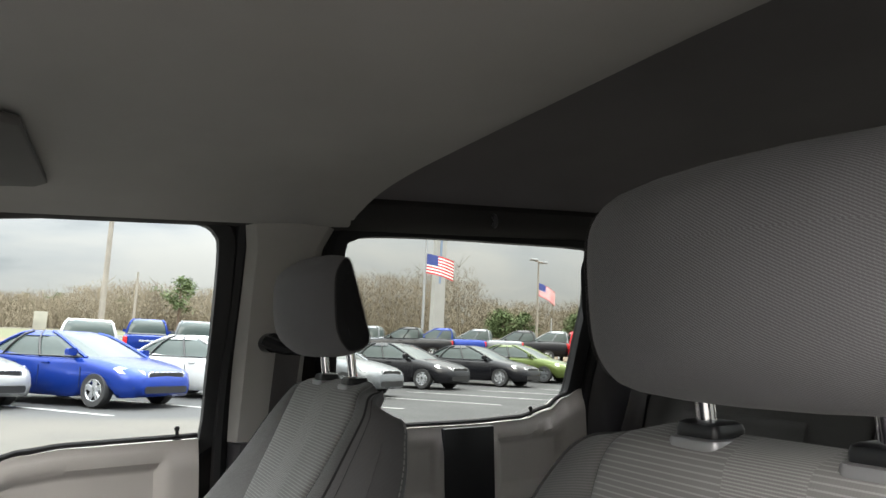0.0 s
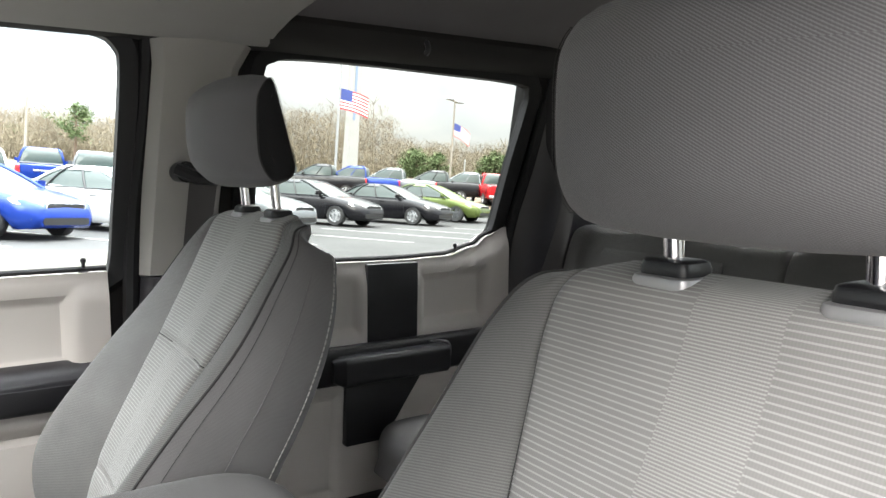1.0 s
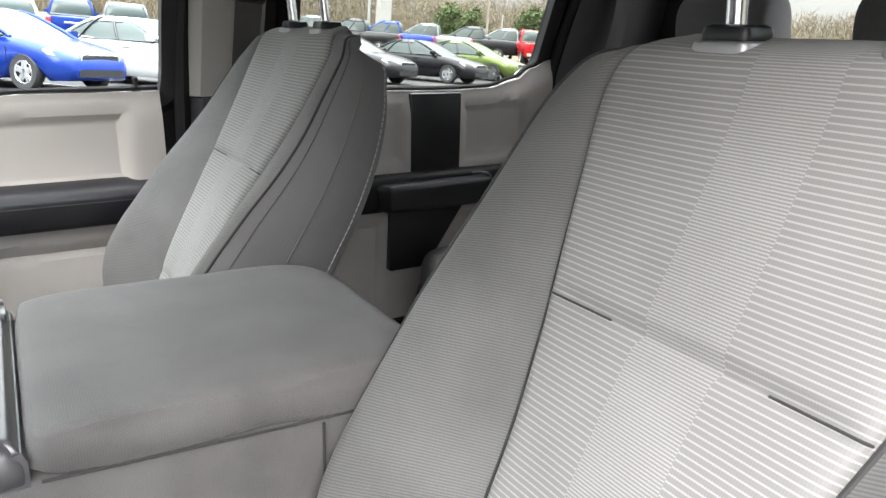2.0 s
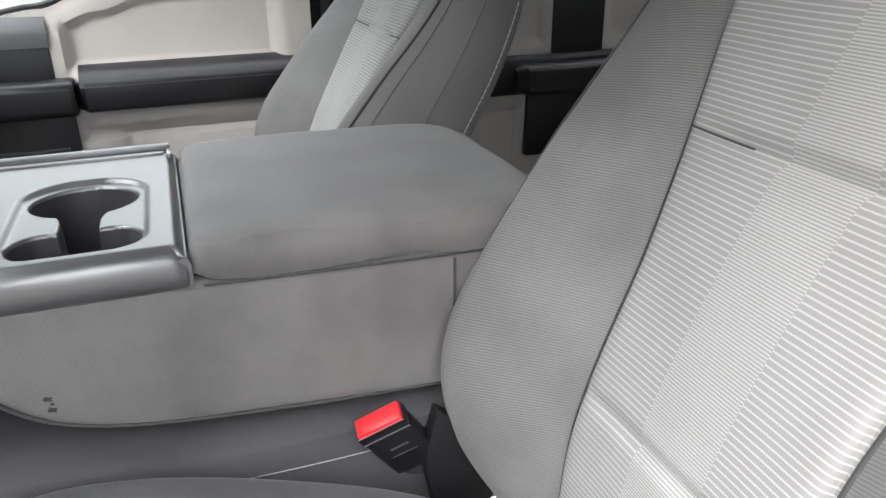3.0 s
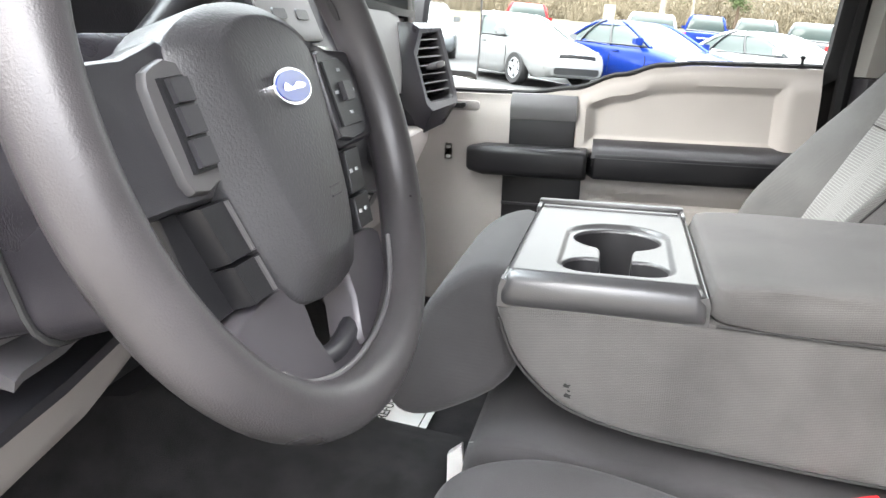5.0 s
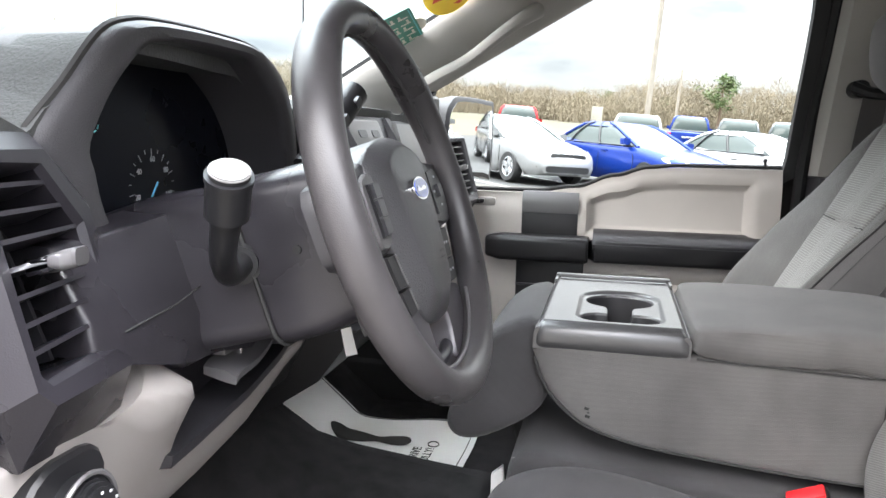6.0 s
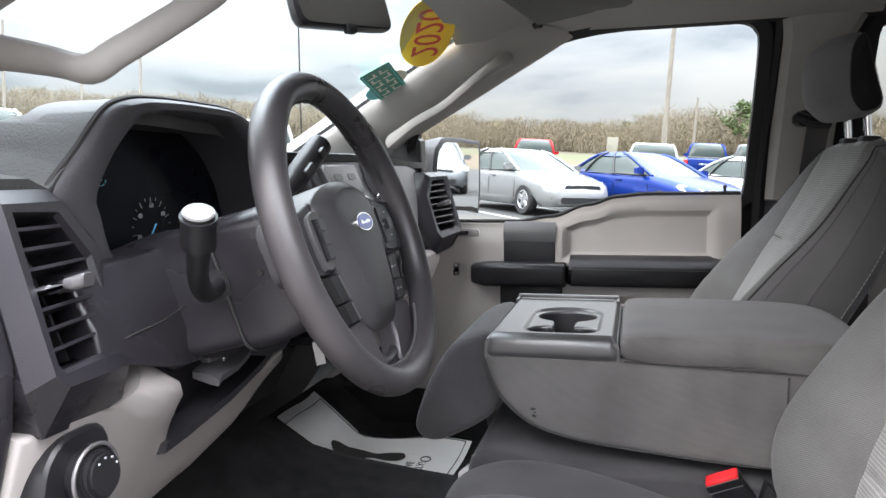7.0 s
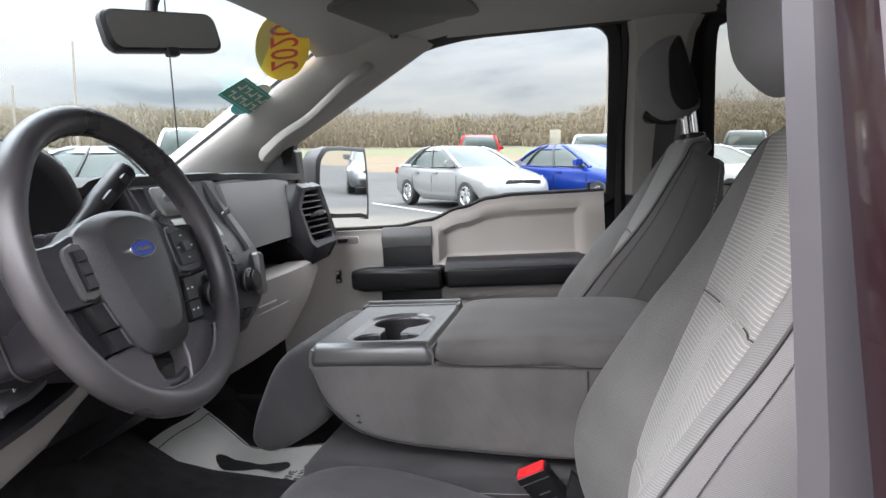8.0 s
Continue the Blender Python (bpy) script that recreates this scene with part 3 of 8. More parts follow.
# armrest: pull handle in front, long rest behind
def rounded_bar(y0, y1, x0, x1, z0, z1, r, nose=0.0):
    """A bar along the door with rounded section, its front end chamfered."""
    rings = []
    w, h = x1 - x0, z1 - z0
    for y, k in ((y0, 0.72), (y0 - 0.006, 0.82), (y0 - 0.02 - nose, 1.0), (y1 + 0.006, 1.0), (y1, 0.94)):
        rings.append([Vector(((x0 + x1) / 2 + (1 - k) * w * 0.5 + px * k, y, (z0 + z1) / 2 + pz * k)) for px, pz in rrect(w, h, r, 3)])
    return loft(rings)


arm = part("armrest", rounded_bar(0.162, -0.285, 0.752, 0.83, 1.092, 1.150, 0.012), BLACK, door_1, "long black armrest")
part("pull_handle", rounded_bar(0.425, 0.160, 0.735, 0.82, 1.090, 1.156, 0.016, 0.02), BLACK, door_1, "black moulded pull handle")
part("armrest_pad", join(loft([[Vector((x, y, z)) for x, z in ((0.752, 1.140), (0.765, 1.158), (0.80, 1.175), (0.82, 1.175), (0.82, 1.12), (0.76, 1.12))] for y in (0.15, -0.27, -0.278)])), CHARCOAL, door_1, "sloping charcoal rest")
part("insert", join(plate([(0.335, 1.10), (0.190, 1.10), (0.190, 1.215), (0.335, 1.212)], "x", 0.785, 0.815, 0.004)), BLACK, door_1, "black upright insert")
part("insert_cap", loft([[Vector((x + 0.0, y, z)) for x, z in ((0.783, 1.212), (0.780, 1.235), (0.787, 1.255), (0.80, 1.2665), (0.83, 1.268), (0.83, 1.212))] for y in (0.334, 0.300, 0.25, 0.189)]), CAP, door_1, "smooth dark grey cap")
part("pull_pocket", plate([(0.345, 0.95), (0.19, 0.95), (0.17, 1.02), (0.17, 1.093), (0.345, 1.093)], "x", 0.780, 0.815, 0.003), BLACK, door_1, "black pocket below the handle")
part("pocket_line", join(plate([(0.345, 1.02), (0.19, 1.02), (0.19, 1.026), (0.345, 1.026)], "x", 0.774, 0.79, 0.001)), CHARCOAL, door_1)
sw = part("switch_plate", turned(plate(rrect(0.085, 0.022, 0.009), "x", 0.789, 0.803, 0.002), Matrix.Translation((-0.0, 0.447, 1.236))), BEIGE_DARK, door_1, "window switch plate")
part("switch", join(turned(plate(rrect(0.028, 0.012, 0.004), "x", 0.780, 0.800, 0.002), Matrix.Translation((0, 0.452, 1.236))), turned(plate(rrect(0.012, 0.010, 0.003), "x", 0.776, 0.79, 0.001), Matrix.Translation((0, 0.440, 1.238)))), BLACK, sw, "black window switch")
lk = part("lock_switch", turned(plate(rrect(0.022, 0.042, 0.006), "x", 0.788, 0.803, 0.002), Matrix.Translation((0, 0.473, 1.131))), BLACK, door_1, "black lock rocker")
part("mark", join(*[turned(plate(rrect(0.010, 0.007, 0.002), "x", 0.785, 0.79), Matrix.Translation((0, 0.473, 1.131 + d))) for d in (-0.011, 0.011)]), PAPER, lk)
seam = [(0.800, 0.66, 1.068), (0.8, 0.46, 1.068), (0.8, 0.437, 1.055), (0.803, 0.432, 1.03), (0.812, 0.432, 0.90), (0.816, 0.445, 0.875), (0.82, 0.66, 0.868)]
part("panel_groove", tube(spline(seam, 4), 0.0028, 6), BEIGE_DARK, door_1)
lock_pin(door_1, -0.253, 1.336)

door_2 = thing("door_2", (0.82, -0.9, 0.72), "closed rear passenger door with warm grey panel", "car door", kind="structure")
TOP2 = [(0.58, 1.335), (0.70, 1.322), (0.95, 1.318), (1.06, 1.320), (1.14, 1.338), (1.19, 1.366), (1.24, 1.385)]
part("panel", door_surface(TOP2, -0.60, -1.245, 0.74, [(-0.985, -1.17, 1.16, 1.285, 0.018, 0.012), (-0.60, -0.815, 1.16, 1.285, 0.010, 0.012), (-0.62, -0.76, 0.78, 1.02, 0.012, 0.008), (-0.93, -1.2, 0.80, 1.02, 0.012, 0.01)]), BEIGE, door_2)
part("sill", sill_skirt(TOP2, -0.60, -1.245), BEIGE, door_2)
part("sill_seal", tube([(0.816, y, lerp_table(TOP2, -y) + 0.006) for y in [-0.605 - 0.021 * i for i in range(30)]], 0.0055, 6), RUBBER, door_2, "thin black glass seal")
part("insert", plate([(-0.835, 1.10), (-0.970, 1.10), (-0.972, 1.314), (-0.836, 1.316)], "x", 0.786, 0.815, 0.004), BLACK, door_2, "black upright insert")
part("armrest", rounded_bar(-0.64, -1.20, 0.765, 0.82, 1.048, 1.135, 0.012), BLACK, door_2, "black armrest band")
part("pull_handle", rounded_bar(-0.735, -1.03, 0.728, 0.80, 1.052, 1.118, 0.014), BLACK, door_2, "black moulded pull handle")
part("cap_ring", tube(spline([(0.76, -0.99, 1.125), (0.752, -1.03, 1.122), (0.752, -1.042, 1.10), (0.757, -1.04, 1.062)], 4), 0.003, 6), SATIN, door_2)
part("pull_pocket", plate([(-0.775, 0.90), (-0.875, 0.90), (-0.98, 1.05), (-0.775, 1.05)], "x", 0.776, 0.815, 0.003), BLACK, door_2, "black pocket below the handle")
lock_pin(door_2, -1.095, 1.322)

# coat hook
hook = thing("coat_hook", (0.668, -0.893, 1.798), "small dark coat hook on the roof trim", "hook")
part("base", box(0.650, 0.682, -0.925, -0.870, 1.785, 1.812, 0.004), CHARCOAL, hook)
part("hook", tube(spline([(0.655, -0.898, 1.80), (0.635, -0.898, 1.795), (0.628, -0.898, 1.780), (0.637, -0.898, 1.772)], 4), 0.006, 8), CHARCOAL, hook)

# seat belt of the front passenger seat
belt = thing("seat_belt", (0.74, -0.45, 0.85), "dark grey seat belt hanging from the middle post", "seat belt")
part("anchor", join(disc((0.735, -0.418, 1.525), (1, 0.2, 0), 0.02, 0.05, 16, 0.004), tube([(0.715, -0.405, 1.53), (0.694, -0.435, 1.515), (0.694, -0.475, 1.512)], 0.013, 8)), BLACK, belt, "black belt guide")
def webbing(a, b, w, sag):
    a, b, w = Vector(a), Vector(b), Vector(w)
    def fn(u, v):
        p = a.lerp(b, u) + w * (v - 0.5) + Vector((sag * math.sin(math.pi * u), 0, 0)) + Vector((0.006 * math.sin(5 * u + 3 * v), 0, 0))
        return p
    bm = sheet(fn, 16, 4)
    thicken(bm, 0.0015)
    return bm
part("webbing", webbing((0.705, -0.452, 1.52), (0.742, -0.37, 0.90), (0.012, 0.048, 0), -0.012), BELT, belt)
belt2 = thing("seat_belt", (0.74, -1.36, 1.0), "dark rear seat belt with a metal tongue", "seat belt")
part("webbing", webbing((0.70, -1.40, 1.62), (0.735, -1.30, 1.17), (0.01, 0.05, 0), -0.02), BELT, belt2)
part("tongue", join(tube([(0.715, -1.285, 1.20), (0.715, -1.335, 1.20), (0.72, -1.335, 1.185), (0.72, -1.285, 1.185)], 0.004, 6, True), box(0.714, 0.72, -1.322, -1.298, 1.145, 1.186, 0.002)), CHROME, belt2, "steel belt tongue")

# driver's door opening: pale jamb and the maroon edge of the rear door
JAMB = material("grey_jamb_paint", (0.038, 0.035, 0.040), 0.4, var=0.06, scale=6, bump=0, coat=0.3)
jamb = thing("pillar_4", (-0.9, -0.38, 0.7), "pale grey middle post at the driver's opening", "pillar trim", kind="structure")
part("jamb", loft([[Vector((x0 + 0.0, -0.40, z)), Vector((x0, -0.368 + dy, z)), Vector((x0 - 0.02, -0.360 + dy, z)), Vector((x0 - 0.030, -0.356 + dy, z)), Vector((x0 - 0.042, -0.366 + dy, z)), Vector((x0 - 0.042, -0.41, z))] for z, x0, dy in ((0.60, -0.897, 0.035), (0.95, -0.893, 0.027), (1.30, -0.883, 0.019), (1.55, -0.845, 0.015), (1.80, -0.790, 0.005))]), JAMB, jamb)
part("seal", tube([(-0.879, -0.366, 0.62), (-0.879, -0.372, 1.0), (-0.869, -0.380, 1.32), (-0.829, -0.386, 1.56), (-0.777, -0.395, 1.78)], 0.009, 8), RUBBER, jamb, "black rubber seal")
outer_door = thing("door_3", (-0.97, -0.8, 0.7), "closed dark maroon rear door", "car door", kind="structure")
part("skin", loft([[Vector((x - 0.03, -0.352, z)), Vector((x - 0.06, -0.358, z)), Vector((x - 0.066, -0.45, z)), Vector((x - 0.066, -1.30, z)), Vector((x, -1.30, z)), Vector((x, -0.366, z))] for z, x in ((0.62, -0.947), (0.95, -0.954), (1.28, -0.937), (1.36, -0.917))]), PAINT, outer_door)
part("window_post", loft([[Vector((x - 0.03, -0.352, z)), Vector((x - 0.06, -0.358, z)), Vector((x - 0.066, -0.47, z)), Vector((x, -0.47, z)), Vector((x, -0.366, z))] for z, x in ((1.36, -0.917), (1.8, -0.822))]), PAINT, outer_door)

# ---- seats ----
def pad_rings(spine, width, bolster, thick, cx, k=4, dent=(), seam=((0, 0.60), (1, 0.60)), fine=6):
    """Rings of a padded seat part: spine is a list of (y, z); tables by the share of the way give half width, bolster height, thickness and the seam's share of the half width.
    Returns the rings, the across and along coordinates, and the index range of the inner panel."""
    path = spline(spine, fine)
    length = [0.0]
    for a, b in zip(path, path[1:]):
        length.append(length[-1] + (b - a).length)
    rings, across, along = [], [], []
    lo = hi = 0
    for i, p in enumerate(path):
        t = length[i] / length[-1]
        a, b = path[max(0, i - 1)], path[min(len(path) - 1, i + 1)]
        d = (b - a).normalized()
        nrm = Vector((d.y, -d.x))
        W, B, D = curve_table(width, t), curve_table(bolster, t), curve_table(thick, t)
        F = curve_table(seam, t)
        half = [(0.0, 0.0), (0.5 * F, 0.0), (F - 0.04, 0.002), (F, -0.006), (F + (0.85 - F) * 0.4, 0.40 * B + 0.001), (0.85, B), (0.945, 0.78 * B - 0.004), (1.0, 0.15 * B - 0.25 * D), (0.985, -0.6 * D), (0.90, -0.93 * D), (0.55, -D)]
        pts = [Vector((-x * W, f)) for x, f in half[::-1]] + [Vector((x * W, f)) for x, f in half[1:]]
        sm = spline(pts, k) + [Vector((0.0, -D))]
        for n_, (at, deep, wide) in enumerate(dent):
            g = math.exp(-((length[i] - at) / wide) ** 2)
            for j, q in enumerate(sm):
                if abs(q.x) < F * W and q.y > -0.5 * D:
                    q.y -= deep * g * max(0.0, 1 - (abs(q.x) / (0.96 * F * W)) ** 6)
        c = (len(half) - 1) * k
        lo, hi = c - 3 * k, c + 3 * k
        s = [0.0]
        for q, r in zip(sm, sm[1:]):
            s.append(s[-1] + (r - q).length)
        rings.append([Vector((cx + q.x, p.x + nrm.x * q.y, p.y + nrm.y * q.y)) for q in sm])
        across.append([v - s[c] for v in s])
        along.append(length[i])
    return rings, across, along, (lo, hi)


# steps from the insert's seam over the bolster to the piped edge of the side panel
CREST = 11


def pad_mesh(data, inner, keep=None):
    """The outer cover, or the inner panel, of a padded seat part, with seam-to-seam coordinates in metres."""
    rings, across, along, (lo, hi) = data
    bm = bmesh.new()
    uv = bm.loops.layers.uv.new("UVMap")
    n = len(rings[0])
    rows = [[bm.verts.new(p) for p in r] for r in rings]
    for i in range(len(rings) - 1):
        for j in range(n - 1 if inner else n):
            within = lo <= j < hi
            if within != inner or (keep is not None and (lo - CREST <= j < hi + CREST) != (keep == "front")):
                continue
            j2 = (j + 1) % n
            f = bm.faces.new((rows[i][j], rows[i][j2], rows[i + 1][j2], rows[i + 1][j]))
            last = across[i][-1] + 0.1
            cs = [(across[i][j], along[i]), (across[i][j2] if j2 else last, along[i]), (across[i + 1][j2] if j2 else last, along[i + 1]), (across[i + 1][j], along[i + 1])]
            for lp, c in zip(f.loops, cs):
                lp[uv].uv = c
    if not inner and keep != "front":
        for r in (rows[0][::-1], rows[-1]):
            bm.faces.new(r)
    if inner or keep == "front":
        bmesh.ops.delete(bm, geom=[v for v in bm.verts if not v.link_faces], context="VERTS")
    return bm


def stitches(path, step=0.009, size=0.0008):
    """A row of thread stitches along points."""
    bm = bmesh.new()
    carry = 0.0
    for a, b in zip(path, path[1:]):
        d = b - a
        ln = d.length
        if ln < 1e-6:
            continue
        while carry < ln:
            p = a + d * (carry / ln)
            q = d.normalized()
            side = q.orthogonal().normalized()
            up = q.cross(side)
            vs = []
            for e in (-0.0032, 0.0032):
                for m_, k_ in ((1, 1), (-1, 1), (-1, -1), (1, -1)):
                    vs.append(bm.verts.new(p + q * e + side * size * m_ + up * size * k_))
            for f in ((0, 1, 2, 3), (4, 7, 6, 5), (0, 4, 5, 1), (1, 5, 6, 2), (2, 6, 7, 3), (3, 7, 4, 0)):
                bm.faces.new([vs[z] for z in f])
            carry += step
        carry -= ln
    return bm


THREAD = material("pale_thread", (0.24, 0.235, 0.225), 0.8, var=0.1, bump=0)
GUIDE_TRIM = material("worn_satin_trim", (0.30, 0.295, 0.30), 0.40, metal=0.6, var=0.1, scale=8, bump=0)
SEAM = material("dark_seam", (0.03, 0.029, 0.029), 0.85, var=0.1, bump=0)
HR_SIDE = material("headrest_black_cloth", (0.014, 0.014, 0.015), 0.9, var=0.2, scale=10, fine=1200, bump=0.5, spec=0.2)
SEAT_REAR = weave("seat_rear_cloth", (0.08, 0.077, 0.075), (0.12, 0.116, 0.113), 0.0024, 0.5, slant=0.2)


BACK_SPINE = [(-0.284, 0.848), (-0.282, 0.940), (-0.289, 1.019), (-0.311, 1.098), (-0.352, 1.190), (-0.385, 1.253), (-0.434, 1.350), (-0.464, 1.415), (-0.479, 1.449), (-0.514, 1.461)]
BACK_W = [(0, 0.239), (0.13, 0.258), (0.28, 0.269), (0.45, 0.273), (0.65, 0.277), (0.80, 0.262), (0.90, 0.242), (0.95, 0.208), (1, 0.164)]
BACK_B = [(0, 0.011), (0.13, 0.055), (0.26, 0.074), (0.42, 0.053), (0.55, 0.036), (0.70, 0.017), (0.85, 0.008), (1, -0.010)]
BACK_D = [(0, 0.14), (0.4, 0.14), (0.75, 0.12), (0.9, 0.085), (1, 0.03)]
BACK_F = [(0, 0.50), (0.5, 0.425), (1, 0.78)]
BASE_SPINE = [(0.245, 0.82), (0.252, 0.89), (0.228, 0.938), (0.17, 0.958), (0.08, 0.958), (-0.05, 0.948), (-0.18, 0.932), (-0.27, 0.900)]
BASE_W = [(0, 0.225), (0.2, 0.245), (0.4, 0.25), (0.7, 0.205), (1, 0.145)]
BASE_B = [(0, 0.0), (0.15, 0.008), (0.4, 0.022), (0.7, 0.012), (1, -0.02)]
BASE_D = [(0, 0.10), (0.2, 0.13), (1, 0.12)]


def head_profile(dy, dz):
    return [Vector((y + dy, z + dz)) for y, z in ((-0.403, 1.600), (-0.404, 1.555), (-0.413, 1.522), (-0.440, 1.497), (-0.470, 1.488), (-0.517, 1.502), (-0.507, 1.548), (-0.483, 1.610), (-0.464, 1.648), (-0.449, 1.655), (-0.430, 1.646), (-0.410, 1.628))]


def front_seat(cx, label, dy=0.0, lean=0.0, head=(0.0, 0.0)):
    """A front seat with ribbed insert, bolsters, headrest on two chrome bars; lean moves the back's foot forward, head shifts the headrest."""
    seat = thing("front_seat", (cx, -0.05, FLOOR_Z), label, "car seat", "front seats")
    sp = [(y + dy + lean * (1.461 - z) / 0.613, z) for y, z in BACK_SPINE]
    back = pad_rings(sp, BACK_W, BACK_B, BACK_D, cx, dent=((0.435, 0.009, 0.007), (0.205, 0.006, 0.007)), seam=BACK_F, fine=22)
    b = part("backrest", pad_mesh(back, False, "side"), SEAT_SIDE, seat, "dark grey cloth backrest sides and rear", 60)
    part("bolster_cover", pad_mesh(back, False, "front"), SEAT, b, "lighter grey cloth bolsters", 60)
    part("backrest_insert", pad_mesh(back, True), STRIPES, b, "grey insert with pale cross stripes", 60)
    lo, hi = back[3]
    for j in (lo, hi):
        part("seam", tube([r[j] for r in back[0][::4]], 0.0022, 6), SEAM, b)
    # pressed creases across the insert, either side of the denser band
    mid_j = (lo + hi) // 2
    for at, reach in ((0.435, 0.72),):
        row = min(range(len(back[2])), key=lambda i_: abs(back[2][i_] - at))
        for s_ in (1, -1):
            pts = [back[0][row][mid_j + s_ * q] + Vector((0, 0.0014, 0.0004)) for q in range(12 - int(12 * reach), 12)]
            # dark tube along the dent, painting in the shade of the fold
            part("crease_shade", tube(pts, 0.0010, 6), SEAM, b)
    for j in (lo - CREST, hi + CREST):
        edge_ = [r[j] + (r[j] - (back[0][i][lo] + back[0][i][hi]) / 2).normalized() * 0.0008 for i, r in enumerate(back[0]) if i > 16]
        part("piping", tube(edge_[::4], 0.0020, 6), SEAM, b, "dark piped edge")
        out_ = 1 if j > hi else -1
        for k_, th_ in ((2, SEAM), (11, THREAD)):
            part("stitching", stitches([r[j + out_ * k_] + Vector((out_ * 0.0012, 0, 0)) for i, r in enumerate(back[0]) if i > 16], 0.009 if k_ > 5 else 0.007, 0.0008 if k_ > 5 else 0.0004), th_, b, "pale stitching")
        part("seam", tube([r[j + out_ * 6] + Vector((out_ * 0.0005, 0, 0)) for i, r in enumerate(back[0]) if 16 < i < 150][::4], 0.0012, 6), SEAT_SIDE, b)
    base = pad_rings([(y + dy, z) for y, z in BASE_SPINE], BASE_W, BASE_B, BASE_D, cx)
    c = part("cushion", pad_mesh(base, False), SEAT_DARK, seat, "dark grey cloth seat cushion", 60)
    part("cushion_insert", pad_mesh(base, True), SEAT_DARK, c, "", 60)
    for j in (base[3][0], base[3][1]):
        part("seam", tube([r[j] for r in base[0]], 0.0025, 6), SEAM, c)
    part("seat_base", box(cx - 0.20, cx + 0.20, -0.22 + dy, 0.20 + dy, 0.70, 0.84, 0.02), CHARCOAL, seat, "charcoal seat frame")
    for x in (cx - 0.17, cx + 0.17):
        part("rail", box(x - 0.02, x + 0.02, -0.28 + dy, 0.24 + dy, FLOOR_Z, FLOOR_Z + 0.045, 0.005), CHARCOAL, seat)
    # headrest
    prof = spline(head_profile(*head), 3, True)
    mid = sum(prof, Vector((0, 0))) / len(prof)
    stations = [(-0.164, 0.66), (-0.161, 0.76), (-0.153, 0.855), (-0.138, 0.925), (-0.111, 0.972), (-0.055, 0.998), (0, 1.004), (0.055, 0.998), (0.111, 0.972), (0.138, 0.925), (0.153, 0.855), (0.161, 0.76), (0.164, 0.66)]
    front_y, rear_y = max(p.x for p in prof), min(p.x for p in prof)
    rings = [[Vector((cx + x, mid.x + (p.x - mid.x) * k - 0.049 * (abs(x) / 0.162) ** 2.1 * ((p.x - rear_y) / (front_y - rear_y)) ** 1.3, mid.y + (p.y - mid.y) * k)) for p in prof] for x, k in stations]
    hb = bmesh.new()
    uv = hb.loops.layers.uv.new("UVMap")
    rows = [[hb.verts.new(p) for p in r] for r in rings]
    s = [0.0]
    for q, r in zip(prof, prof[1:] + prof[:1]):
        s.append(s[-1] + (r - q).length)
    m_ = len(prof)
    shoulder = 2
    for i in range(shoulder, len(rows) - 1 - shoulder):
        for j in range(m_):
            f = hb.faces.new((rows[i][j], rows[i][(j + 1) % m_], rows[i + 1][(j + 1) % m_], rows[i + 1][j]))
            for lp, cc in zip(f.loops, ((rings[i][0].x, s[j]), (rings[i][0].x, s[j + 1]), (rings[i + 1][0].x, s[j + 1]), (rings[i + 1][0].x, s[j]))):
                lp[uv].uv = (cc[0] - cx, cc[1])
    bmesh.ops.delete(hb, geom=[v for v in hb.verts if not v.link_faces], context="VERTS")
    hr = part("headrest", hb, MESHCLOTH, seat, "dark textured cloth headrest", 60)
    for x, edge_rings in ((-1, rings[:shoulder + 1][::-1]), (1, rings[-shoulder - 1:])):
        last = edge_rings[-1]
        hub_ = Vector((cx + x * 0.162, mid.x, mid.y))
        side = loft(edge_rings + [[p + Vector((x * 0.006, 0, 0)) + (hub_ - p) * 0.14 for p in last], [p + Vector((x * 0.008, 0, 0)) + (hub_ - p) * 0.5 for p in last]], cap=False)
        side.faces.new([v for v in side.verts][-m_:])
        part("side_panel", side, HR_SIDE, hr, "black side panel", 60)
        part("seam", tube([p + (p - Vector((p.x, mid.x, mid.y))).normalized() * 0.0003 for p in edge_rings[0]], 0.0011, 6, True), SEAM, hr)
        part("stitching", stitches([p + (p - Vector((p.x, mid.x, mid.y))).normalized() * 0.0012 + Vector((x * 0.004, 0, 0)) for p in edge_rings[0] + edge_rings[0][:1]], 0.007, 0.0004), SEAM, hr)
    for x in (-0.073, 0.073):
        guide = part("headrest_guide", plate([(cx + x + a, -0.503 + dy + c_) for a, c_ in rrect(0.044, 0.036, 0.008)], "z", 1.452, 1.470, 0.006), BLACK, seat, "black headrest guide")
        part("guide_trim", plate([(cx + x + a, -0.503 + dy + c_) for a, c_ in rrect(0.053, 0.046, 0.010)], "z", 1.440, 1.4585, 0.004), GUIDE_TRIM, guide, "satin metal edge")
        part("headrest_bar", tube([(cx + x, -0.503 + dy, 1.44), (cx + x, -0.500 + dy, 1.475), (cx + x, -0.494 + dy, 1.54)], 0.0075, 14), CHROME, seat, "chrome headrest bar")
    return seat


front_seat(-0.425, "grey cloth driver's seat with pale striped insert")
front_seat(0.466, "grey cloth passenger seat with dark headrest", 0.025, 0.061, (0.034, 0.015))

# ---- folded middle seat with its console ----
console = thing("folding_console", (0.0, -0.05, FLOOR_Z), "grey cloth middle seat back folded down as an armrest", "console")


